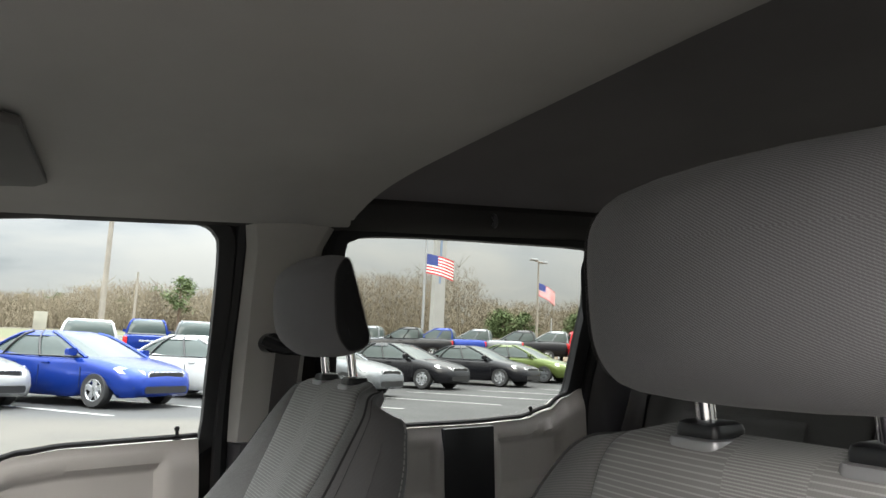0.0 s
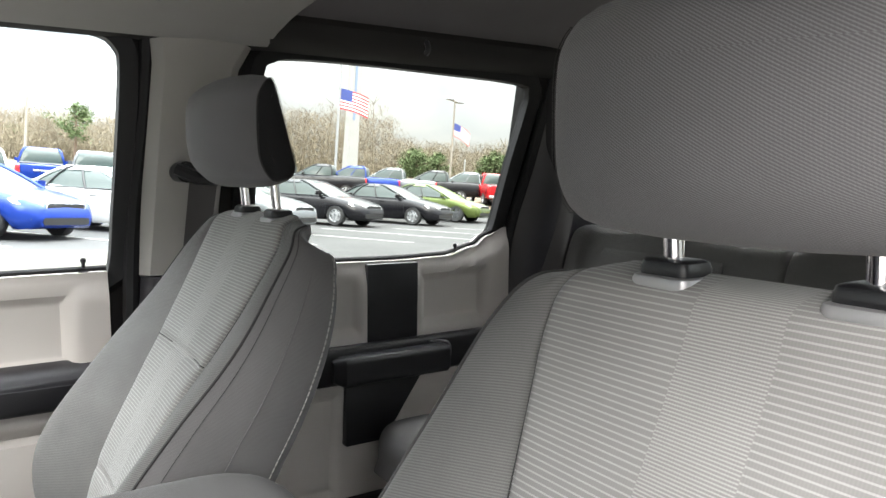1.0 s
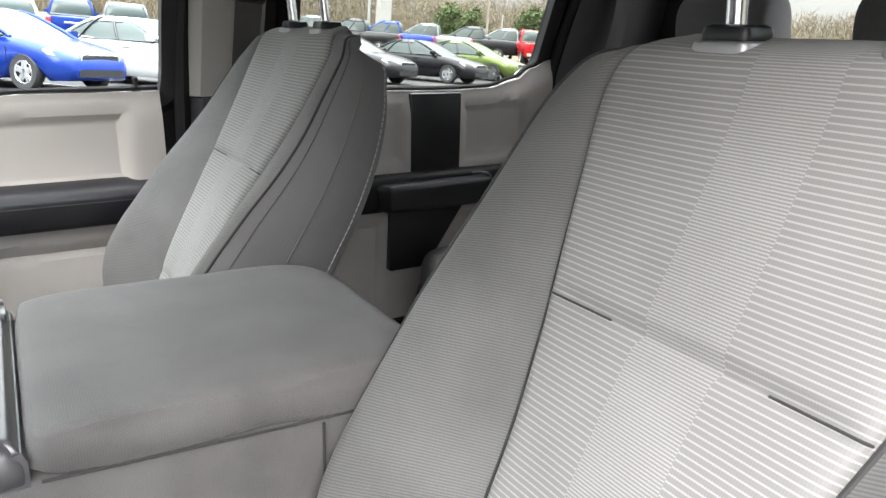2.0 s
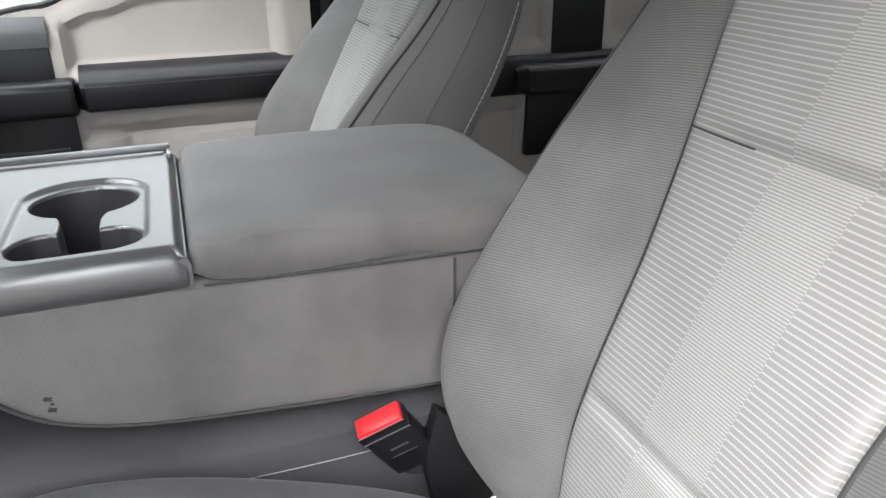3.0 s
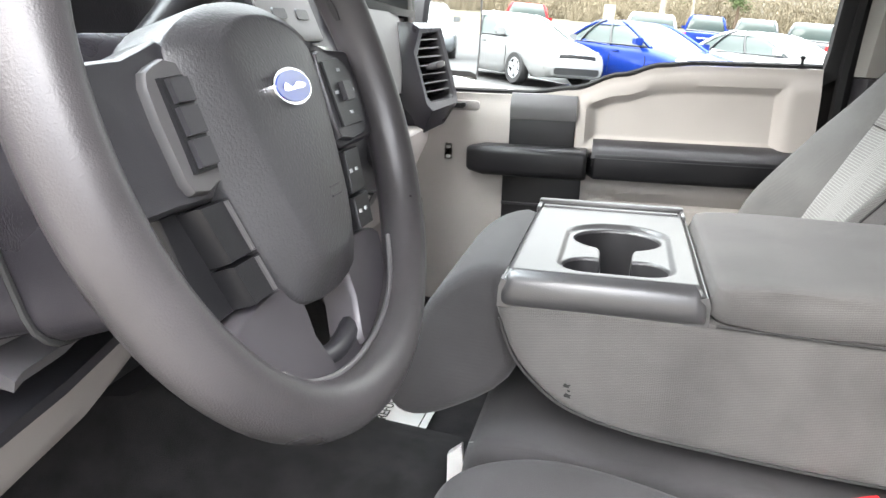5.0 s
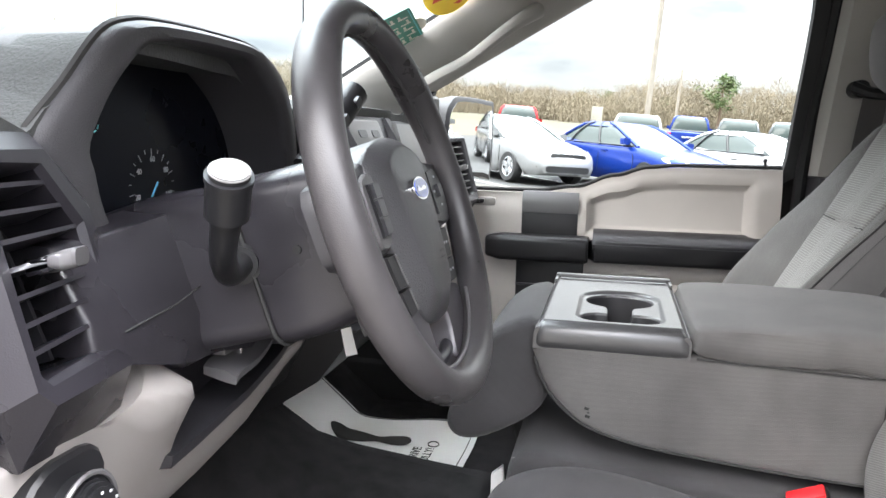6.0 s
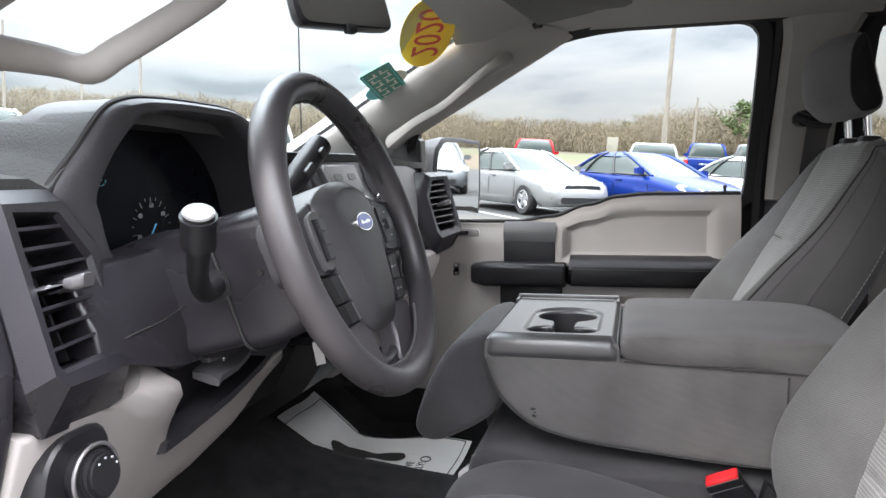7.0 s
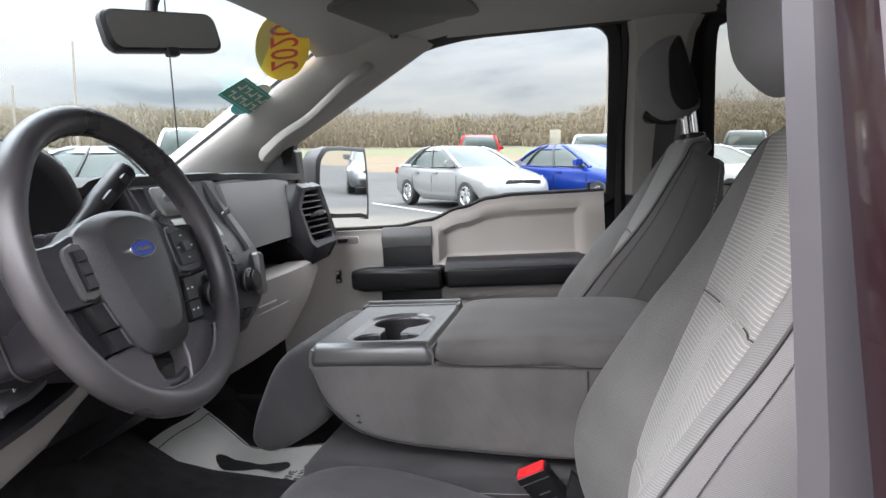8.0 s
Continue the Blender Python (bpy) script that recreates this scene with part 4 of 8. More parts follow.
def side_block(profile, x0, x1, r, crown=0.0, k=3):
    """A padded block from a closed (y, z) outline, rounded towards both sides."""
    ring_ = spline(profile, k, True)
    c = sum(ring_, Vector((0, 0))) / len(ring_)
    out = []
    uvx = []
    for t, s_ in ((0, 0.86), (0.10, 0.93), (0.3, 0.975), (0.6, 0.993), (1.0, 1.0)):
        uvx.append((x0 + r * t, s_))
    for f in (0.25, 0.5, 0.75):
        uvx.append((x0 + r + (x1 - x0 - 2 * r) * f, 1.0))
    for t, s_ in ((1.0, 1.0), (0.6, 0.993), (0.3, 0.975), (0.10, 0.93), (0, 0.86)):
        uvx.append((x1 - r * t, s_))
    rings_ = []
    for x, s_ in uvx:
        lift = crown * (1 - (2 * (x - x0) / (x1 - x0) - 1) ** 2)
        inset = (1 - s_)
        row = []
        for p in ring_:
            d = p - c
            ln = d.length
            q = c + d * max(0.0, 1 - inset * 0.12 / ln) if ln > 1e-6 else p
            row.append(Vector((x, q.x, q.y + lift * max(0, d.y) / max(0.02, ln))))
        rings_.append(row)
    bm = bmesh.new()
    uv = bm.loops.layers.uv.new("UVMap")
    rows = [[bm.verts.new(p) for p in r_] for r_ in rings_]
    m_ = len(ring_)
    s = [0.0]
    for q, r2 in zip(ring_, ring_[1:] + ring_[:1]):
        s.append(s[-1] + (r2 - q).length)
    for i in range(len(rows) - 1):
        for j in range(m_):
            f = bm.faces.new((rows[i][j], rows[i][(j + 1) % m_], rows[i + 1][(j + 1) % m_], rows[i + 1][j]))
            for lp in f.loops:
                v = lp.vert.co
                lp[uv].uv = (v.y, v.z + v.x)
    for r_ in (rows[0][::-1], rows[-1]):
        f = bm.faces.new(r_)
        for lp in f.loops:
            lp[uv].uv = (lp.vert.co.y, lp.vert.co.z)
    return bm


body_prof = [(0.198, 1.128), (0.197, 1.115), (0.176, 1.068), (0.128, 1.025), (0.06, 1.004), (-0.02, 0.994), (-0.14, 0.984), (-0.30, 0.978), (-0.38, 0.985), (-0.40, 1.05), (-0.385, 1.115), (-0.30, 1.122), (-0.10, 1.131), (0.08, 1.134), (0.17, 1.134)]
CONSOLE_CLOTH = weave("console_cloth", (0.086, 0.082, 0.0805), (0.120, 0.1145, 0.112), 0.0017, 0.5, slant=0.12, bump=0.5, var=0.20, scale=11)
body_bm = side_block(body_prof, -0.165, 0.165, 0.012)
WELL = (-0.145, 0.092, 0.024, 0.148)
for co, no in (((WELL[0], 0, 0), (1, 0, 0)), ((WELL[1], 0, 0), (1, 0, 0)), ((0, WELL[2], 0), (0, 1, 0)), ((0, WELL[3], 0), (0, 1, 0))):
    bmesh.ops.bisect_plane(body_bm, geom=body_bm.verts[:] + body_bm.edges[:] + body_bm.faces[:], plane_co=co, plane_no=no)
mids = [(f_, f_.calc_center_median()) for f_ in body_bm.faces]
bmesh.ops.delete(body_bm, geom=[f_ for f_, c_ in mids if WELL[0] < c_.x < WELL[1] and WELL[2] < c_.y < WELL[3] and c_.z > 1.10], context="FACES_ONLY")
part("console_body", body_bm, CONSOLE_CLOTH, console, "grey cloth console side", 50)
pad_prof = [(-0.012, 1.133), (-0.008, 1.160), (-0.02, 1.171), (-0.10, 1.174), (-0.25, 1.172), (-0.33, 1.165), (-0.375, 1.145), (-0.39, 1.12), (-0.30, 1.116), (-0.15, 1.124)]
part("armrest_pad", side_block(pad_prof, -0.166, 0.160, 0.03, 0.006), CONSOLE_CLOTH, console, "grey cloth armrest pad", 50)
part("piping", tube(spline([(-0.1652, -0.012, 1.131), (-0.1658, -0.10, 1.128), (-0.1660, -0.24, 1.1235), (-0.166, -0.37, 1.122)], 4), 0.0015, 6), SEAM, console)
part("piping", tube(spline([(-0.1665, -0.238, 1.119), (-0.1665, -0.236, 1.05), (-0.1645, -0.225, 0.985)], 4), 0.0016, 6), SEAM, console)
part("piping", tube(spline([(-0.163, 0.197, 1.115), (-0.163, 0.176, 1.068), (-0.163, 0.128, 1.026), (-0.163, 0.06, 1.006), (-0.163, -0.02, 0.996), (-0.163, -0.14, 0.986), (-0.163, -0.28, 0.98)], 5), 0.0018, 6), SEAM, console)
STAIN = material("scuff_mark", (0.012, 0.012, 0.012), 0.8, bump=0)
part("scuff", join(*[turned(plate([(r * cos_ * 1.5 + 0.3 * r * sin_, r * sin_) for r, cos_, sin_ in [(size * (1 + 0.35 * math.sin(5 * q)), math.cos(q), math.sin(q)) for q in [math.tau * k_ / 9 for k_ in range(9)]]], "x", -0.1656, -0.164), Matrix.Translation((0, y, z))) for y, z, size in ((0.124, 1.050, 0.0024), (0.1215, 1.0445, 0.0012), (0.1225, 1.039, 0.0026))]), STAIN, console, "small dark scuffs")
# cup holder tray
TRAY = material("grey_tray_plastic", (0.050, 0.049, 0.051), 0.30, var=0.06, scale=8, fine=900, bump=0.35, gloss=0.02, spec=0.9)
WELL_SKIN = material("dark_well_plastic", (0.022, 0.0215, 0.023), 0.42, var=0.15, scale=12, fine=900, bump=0.2)


def tray_mesh():
    """A tray top with one well for two cups, out of a grid that dips smoothly into the wells."""
    x0, x1, y0, y1 = -0.163, 0.160, -0.002, 0.196
    def fn(u, v):
        x, y = x0 + (x1 - x0) * u, y0 + (y1 - y0) * v
        # a shallow recess, square at the near end and arched at the far end
        ex, ey = max(abs(x + 0.041) - 0.071, 0), max(abs(y - 0.086) - 0.028, 0)
        e = max(math.hypot(ex, ey) - 0.030, math.hypot(max(x - 0.002, 0), y - 0.086) - 0.060)
        z = 1.167 - 0.005 * smooth_step(0.004, -0.004, e)
        far = (math.hypot((x - 0.006) / 0.042, (y - 0.086) / 0.047) - 1) * 0.044
        near = min((math.hypot((x + 0.106) / 0.027, (y - 0.086 - k_ * 0.027) / 0.025) - 1) * 0.026 for k_ in (1, -1))
        bridge = max(abs(y - 0.086) - 0.0145 - 10.0 * max(0.0, x + 0.055) ** 2, -0.131 - x, x - 0.0)
        z -= 0.120 * smooth_step(0.003, -0.003, min(far, bridge))
        z -= max(0.0, 0.055 * smooth_step(0.003, -0.003, near) - 0.120 * smooth_step(0.003, -0.003, min(far, bridge)))
        edge = min(x - x0, y - y0, y1 - y)
        z -= 0.010 * smooth_step(0.012, 0.0, edge) ** 2
        return Vector((x, y, z))
    bm = sheet(fn, 240, 160)
    bmesh.ops.bisect_plane(bm, geom=bm.verts[:] + bm.edges[:] + bm.faces[:], plane_co=(0, 0, 1.1585), plane_no=(0, 0, 1))
    wells = bm.copy()
    for b_, keep_low in ((bm, False), (wells, True)):
        bmesh.ops.delete(b_, geom=[f_ for f_ in b_.faces if (f_.calc_center_median().z < 1.1585 and abs(f_.calc_center_median().x + 0.04) < 0.11 and abs(f_.calc_center_median().y - 0.086) < 0.06) != keep_low], context="FACES")
    bulge = [(0.010, 1.1665), (0.004, 1.1650), (-0.0005, 1.1610), (-0.0035, 1.1550), (-0.0048, 1.1480), (-0.0050, 1.1400), (-0.0035, 1.1330), (0.0, 1.1290), (0.012, 1.1275)]
    side = loft([[Vector((x0 + d + tuck, y, z)) for d, z in bulge] for y, tuck in ((y0, 0.004), (y0 + 0.002, 0.001), (y0 + 0.012, 0), (y1 - 0.012, 0), (y1 - 0.006, 0.0005), (y1 - 0.001, 0.003), (y1 + 0.002, 0.008))])
    for v in side.verts:
        v.co.z -= 0.010 * smooth_step(0.012, 0.0, min(v.co.y - y0, y1 - v.co.y)) ** 2 * smooth_step(1.130, 1.165, v.co.z)
    front = loft([[Vector((x, y1 + 0.0, 1.158)), Vector((x, y1 + 0.003, 1.150)), Vector((x, y1 + 0.004, 1.128)), Vector((x, y1 - 0.02, 1.128)), Vector((x, y1 - 0.02, 1.152))] for x in (x0 - 0.001, x1)])
    back = loft([[Vector((x, y0, 1.158)), Vector((x, y0 - 0.003, 1.150)), Vector((x, y0 - 0.003, 1.128)), Vector((x, y0 + 0.02, 1.128)), Vector((x, y0 + 0.02, 1.152))] for x in (x0 - 0.001, x1)])
    return bm, wells, side, front, back
tray_bm = tray_mesh()
tray = part("cup_tray", tray_bm[0], TRAY, console, "dark grey plastic cup holder tray", 180)
part("cup_well", tray_bm[1], WELL_SKIN, tray, "black cup wells", 180)
for nm, bm in zip(("side_edge", "front_edge", "back_edge"), tray_bm[2:]):
    part(nm, bm, TRAY, tray, "", 60)
part("tray_lip", join(box(0.148, 0.160, 0.002, 0.194, 1.160, 1.1745, 0.003), box(0.132, 0.142, 0.010, 0.186, 1.160, 1.1695, 0.0015)), TRAY, tray)
part("tray_stop", box(0.118, 0.15, 0.188, 0.194, 1.160, 1.1705, 0.002), TRAY, tray)
part("tray_stop", box(0.118, 0.15, 0.001, 0.007, 1.160, 1.1705, 0.002), TRAY, tray)
# padded front end, the headrest of the folded seat
front_prof = [(0.195, 1.160), (0.235, 1.155), (0.272, 1.125), (0.300, 1.075), (0.318, 1.03), (0.324, 0.995), (0.305, 0.976), (0.265, 0.982), (0.20, 1.02), (0.178, 1.06), (0.192, 1.11)]
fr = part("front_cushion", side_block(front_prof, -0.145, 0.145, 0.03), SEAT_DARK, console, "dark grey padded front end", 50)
part("stitching", stitches(spline([(-0.128, 0.215, 1.148), (-0.132, 0.255, 1.115), (-0.133, 0.285, 1.065), (-0.132, 0.303, 1.02)], 5), 0.008, 0.0009), THREAD, fr)
# its cushion
jump = thing("middle_seat_cushion", (0, 0, FLOOR_Z), "dark grey cloth middle seat cushion under the console", "seat cushion")
jp = [(0.232, 0.93), (0.222, 0.965), (0.19, 0.983), (0.10, 0.975), (-0.05, 0.965), (-0.25, 0.955), (-0.34, 0.93), (-0.34, 0.84), (0.0, 0.82), (0.20, 0.82), (0.235, 0.86)]
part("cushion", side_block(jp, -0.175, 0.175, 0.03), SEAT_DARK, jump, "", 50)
part("stitching", stitches(spline([(-0.158, 0.222, 0.965), (-0.168, 0.19, 0.975), (-0.176, 0.15, 0.945), (-0.178, 0.05, 0.935), (-0.178, -0.08, 0.93), (-0.176, -0.2, 0.93)], 4), 0.007, 0.0005), THREAD, jump)
part("base", box(-0.13, 0.13, -0.30, 0.19, FLOOR_Z, 0.83, 0.01), CHARCOAL, jump)
part("tag", plate([(0.240, 0.87), (0.262, 0.855), (0.262, 0.905), (0.245, 0.92)], "x", -0.095, -0.085), PAPER, jump, "small white paper tag")

part("hinge_cover", plate([(-0.207, 0.975), (-0.196, 0.93), (-0.194, 0.90), (-0.205, 0.84), (-0.30, 0.84), (-0.275, 0.885), (-0.235, 0.95)], "x", -0.197, -0.180, 0.003), RUBBER, jump, "black seat hinge cover")
part("hinge_rod", tube([(-0.196, -0.238, 0.833), (-0.196, -0.274, 0.848)], 0.0045, 10), CHROME, jump, "bare metal rod")

# belt buckle beside the driver's seat
buckle = thing("belt_buckle", (-0.21, -0.16, 0.88), "black belt buckle with a bright red button", "belt buckle")
b_w = Vector((0.011, 0.039, -0.021)).normalized()
b_up = Vector((-0.30, 0.22, 0.93))
b_up = (b_up - b_w * b_up.dot(b_w)).normalized()
bk = Matrix((b_w.cross(b_up), b_w, b_up)).transposed().to_4x4()
bk.translation = Vector((-0.196, -0.145, 0.982)) - b_up * 0.060
bk = bk @ Matrix.Diagonal((0.80, 1, 1, 1))
part("housing", turned(box(-0.013, 0.013, -0.025, 0.025, -0.034, 0.0385, 0.004), bk), BLACK, buckle)
part("cap", turned(join(box(-0.0135, 0.0135, -0.0255, 0.0255, 0.0395, 0.0525, 0.002), box(-0.0115, 0.0115, -0.023, 0.023, 0.036, 0.042)), bk), BLACK, buckle, "black cap round the button")
part("edge_line", turned(join(box(-0.0139, -0.0128, -0.025, 0.025, 0.0385, 0.0398), box(-0.0139, -0.0128, -0.0245, 0.0245, 0.0518, 0.0530)), bk), SATIN, buckle, "pale lines along the cap's edges")
part("button", turned(box(-0.0125, 0.0125, -0.0235, 0.0235, 0.048, 0.0565, 0.002), bk), RED, buckle, "red release button")
part("lettering", turned(join(*[box(-0.0134, -0.0125, y, y + 0.0028, 0.013, 0.0160) for y in (-0.010, -0.006, -0.002, 0.002, 0.006)], box(-0.0134, -0.0125, -0.014, 0.014, 0.0005, 0.0013)), bk), SATIN, buckle)
part("stalk", turned(box(-0.010, 0.010, -0.02, 0.02, -0.16, -0.030, 0.004), bk), CHARCOAL, buckle, "grey sleeve")

# ---- rear bench ----
bench = thing("rear_bench", (0, -1.2, FLOOR_Z), "dark grey cloth rear bench seat", "bench seat")
rb = [(-1.29, 0.95), (-1.32, 1.08), (-1.375, 1.25), (-1.41, 1.355), (-1.44, 1.385), (-1.49, 1.385), (-1.53, 1.34), (-1.55, 1.1), (-1.55, 0.9), (-1.40, 0.9)]
for a, b in ((-0.74, -0.13), (-0.125, 0.125), (0.13, 0.74)):
    part("backrest", side_block(rb, a, b, 0.02), SEAT_REAR, bench, "", 50)
    if b - a > 0.3:
        part("backrest_insert", side_block([(y + 0.004, z) for y, z in ((-1.288, 0.98), (-1.322, 1.10), (-1.375, 1.265), (-1.40, 1.335), (-1.43, 1.33), (-1.40, 1.2), (-1.36, 1.0))], a + 0.13, b - 0.13, 0.006), SEAT_REAR, bench, "striped grey insert", 50)
cb = [(-1.30, 0.93), (-1.10, 0.955), (-0.90, 0.96), (-0.84, 0.94), (-0.83, 0.88), (-0.86, 0.84), (-1.30, 0.84)]
for a, b in ((-0.74, 0.0), (0.005, 0.74)):
    part("cushion", side_block(cb, a, b, 0.03), SEAT_REAR, bench, "", 50)
part("base", box(-0.70, 0.70, -1.50, -0.95, FLOOR_Z, 0.86, 0.02), CHARCOAL, bench)
hp = [(-1.40, 1.50), (-1.405, 1.44), (-1.43, 1.415), (-1.49, 1.415), (-1.51, 1.45), (-1.50, 1.51), (-1.47, 1.54), (-1.425, 1.535)]
for x in (-0.43, 0.0, 0.43):
    h = part("headrest", side_block(hp, x - 0.12, x + 0.12, 0.02), MESHCLOTH, bench, "dark rear headrest", 50)
    for d in (-0.05, 0.05):
        part("headrest_bar", tube([(x + d, -1.47, 1.37), (x + d, -1.465, 1.44)], 0.007, 10), CHROME, bench)

# ---- dashboard ----
def lettering(text, size, m, depth=0.0004, mirror=False):
    """Raised writing in the built-in font, as a bmesh lying in the plane of m."""
    cu = bpy.data.curves.new("lettering", "FONT")
    cu.body, cu.size, cu.extrude = text, size, depth
    cu.align_x, cu.align_y = "CENTER", "CENTER"
    cu.resolution_u = 3
    ob = bpy.data.objects.new("lettering", cu)
    scene.collection.objects.link(ob)
    me = bpy.data.meshes.new_from_object(ob.evaluated_get(bpy.context.evaluated_depsgraph_get()))
    bm = bmesh.new()
    bm.from_mesh(me)
    bpy.data.objects.remove(ob)
    bpy.data.curves.remove(cu)
    bpy.data.meshes.remove(me)
    if mirror:
        turned(bm, Matrix.Diagonal((-1, 1, 1, 1)))
    return turned(bm, m)


PANEL = material("smooth_grey_dash_panel", (0.21, 0.207, 0.205), 0.40, var=0.08, scale=4, fine=900, bump=0.25)
DISPLAY = material("pale_display", (0.34, 0.36, 0.33), 0.25, var=0.05, bump=0)
LOWER = material("lower_dash_grey", (0.025, 0.0232, 0.0275), 0.30, var=0.16, scale=5, fine=800, bump=0.35, spec=0.5)
GAUGE = material("gauge_marks", (0.40, 0.41, 0.43), 0.5, bump=0)
NEEDLE = material("blue_needle", (0.15, 0.55, 0.85), 0.4, bump=0)
TELLTALE = material("red_telltale", (0.8, 0.03, 0.03), 0.4, bump=0)
TEAL = material("teal_marks", (0.15, 0.5, 0.55), 0.5, bump=0)

dash = thing("dashboard", (0, 0.7, 1.0), "dark grey dashboard with warm grey lower panels", "dashboard")


def dash_top_point(u, v):
    """The padded top: from the vents and the hood's ridge forward to the glass."""
    x = -0.815 + 1.615 * u
    y0 = lerp_table([(-0.815, 0.492), (-0.70, 0.508), (-0.60, 0.508), (-0.30, 0.53), (-0.18, 0.50), (0.14, 0.505), (0.30, 0.535), (0.80, 0.56)], x)
    z0 = lerp_table([(-0.815, 1.410), (-0.705, 1.409), (-0.654, 1.446), (-0.618, 1.486), (-0.56, 1.503), (-0.36, 1.499), (-0.295, 1.473), (-0.235, 1.445), (-0.2, 1.44), (0.14, 1.44), (0.30, 1.436), (0.80, 1.425)], x)
    y = y0 + (1.03 - y0) * v
    hump = 0.014 * smooth_step(-0.95, -0.70, x) * (1 - smooth_step(-0.63, -0.57, x)) * math.sin(math.pi * min(1.0, v * 1.6)) ** 2
    z = z0 + (1.40 - z0) * smooth_step(0.0, 1.0, v) - 0.004 * smooth_step(0.06, 0.0, v) + hump
    return Vector((x, y, z - lerp_table(SADDLE, x) * (1 - v)))


SADDLE = [(-0.72, 0.0), (-0.68, 0.022), (-0.25, 0.022), (-0.21, 0.0)]
part("top_pad", thicken(sheet(dash_top_point, 120, 28), 0.015), DASH_TOP, dash, "grained dash top", 60)

# instrument hood and cluster
hood_out = spline([(-0.640, 1.312), (-0.655, 1.345), (-0.678, 1.380), (-0.693, 1.404), (-0.654, 1.447), (-0.618, 1.487), (-0.585, 1.501), (-0.54, 1.506), (-0.45, 1.507), (-0.36, 1.502), (-0.295, 1.476), (-0.255, 1.43), (-0.232, 1.38), (-0.222, 1.32)], 4)
hood_in = spline([(-0.583, 1.312), (-0.608, 1.345), (-0.622, 1.378), (-0.629, 1.402), (-0.604, 1.447), (-0.568, 1.481), (-0.54, 1.4885), (-0.50, 1.491), (-0.44, 1.491), (-0.375, 1.487), (-0.318, 1.455), (-0.282, 1.415), (-0.264, 1.375), (-0.252, 1.32)], 4)


def hood_row(pts, dy, shrink=0.0, other=None, mix=0.0):
    out = []
    for k, p in enumerate(pts):
        q = p.lerp(other[k], mix) if other else p
        q = q.lerp(Vector((-0.44, 1.39)), shrink)
        out.append(Vector((q.x, 0.495 + 0.12 * (1.49 - p.y) + dy, q.y)))
    return out


hood = loft([hood_row(hood_out, 0.10), hood_row(hood_out, 0.012), hood_row(hood_out, 0.002, 0, hood_in, 0.06), hood_row(hood_out, -0.004, 0, hood_in, 0.3), hood_row(hood_out, -0.004, 0, hood_in, 0.75), hood_row(hood_in, 0.0), hood_row(hood_in, 0.008, 0.006), hood_row(hood_in, 0.09, 0.04)], cap=False, closed=False)
part("instrument_hood", hood, DASH, dash, "dark grey instrument hood", 50)
rows = []
for k in range(9):
    f = k / 8
    rows.append([Vector((p.x + (p.x + 0.45) * 0.10 * f, p.y + 0.48 * f, p.z + (min(1.41, p.z) - 0.012 - p.z) * smooth_step(0.05, 1.0, f))) for p in hood_row(hood_out, 0.013)])
part("hood_back", loft(rows, cap=False, closed=False), DASH_TOP, dash, "grained skin behind the hood", 60)
part("hood_groove", tube(hood_row(hood_out, 0.008)[4:-6], 0.0035, 6), SEAM, dash)
face_row = hood_row(hood_in, 0.0, 0.02)
face_ring = [Vector((p.x, 0.0, p.z)) for p in face_row] + [Vector((-0.34, 0, 1.306)), Vector((-0.44, 0, 1.302)), Vector((-0.56, 0, 1.304))]
cl = part("gauge_panel", loft([[p + Vector((0, d, 0)) for p in face_ring] for d in (0.585, 0.597)]), SCREEN, dash, "unlit black instrument cluster")
# dark ledge in front of the dials
part("cluster_ledge", loft([[Vector((x, 0.505, zf)), Vector((x, 0.512, zf + 0.006)), Vector((x, 0.592, zf - 0.012)), Vector((x, 0.592, zf - 0.03)), Vector((x, 0.51, zf - 0.03))] for x, zf in ((-0.64, 1.306), (-0.60, 1.310), (-0.55, 1.316), (-0.45, 1.320), (-0.34, 1.314), (-0.25, 1.306))]), LOWER, dash, "dark ledge before the dials")
for gx, gz, r in ((-0.437, 1.352, 0.040),):
    marks = []
    for i in range(17):
        a = radians(225 - 270 * i / 16)
        ln = 0.008 if i % 2 == 0 else 0.004
        p, q = Vector((gx + r * math.cos(a), 0.583, gz + r * math.sin(a))), Vector((gx + (r - ln) * math.cos(a), 0.583, gz + (r - ln) * math.sin(a)))
        marks.append(tube([p, q], 0.0005, 4))
    part("gauge_ticks", join(*marks), GAUGE, cl)
    for i, txt in enumerate(("20", "40", "60", "80", "100")):
        a = radians(200 - 55 * i)
        part("gauge_number", lettering(txt, 0.0085, Matrix.Translation((gx + 0.029 * math.cos(a), 0.582, gz + 0.029 * math.sin(a))) @ Matrix.Rotation(radians(90), 4, "X")), GAUGE, cl)
    a = radians(232)
    part("needle", tube([(gx - 0.006 * math.cos(a), 0.579, gz - 0.006 * math.sin(a)), (gx + 0.036 * math.cos(a), 0.579, gz + 0.036 * math.sin(a))], 0.0012, 6), NEEDLE, cl, "pale blue needle")
for i, gx in enumerate((-0.553, -0.527)):
    part("small_gauge", join(*[tube([(gx + 0.009 * math.cos(radians(a)), 0.583, 1.418 + 0.009 * math.sin(radians(a))), (gx + 0.009 * math.cos(radians(a + 25)), 0.583, 1.418 + 0.009 * math.sin(radians(a + 25)))], 0.0008, 4) for a in (200, 240, 280, 320)], tube([(gx, 0.582, 1.415), (gx, 0.582, 1.428)], 0.0008, 4)), TEAL, cl)
part("gear_letter", lettering("P", 0.012, Matrix.Translation((-0.527, 0.582, 1.325)) @ Matrix.Rotation(radians(90), 4, "X")), TELLTALE, cl, "red letter")

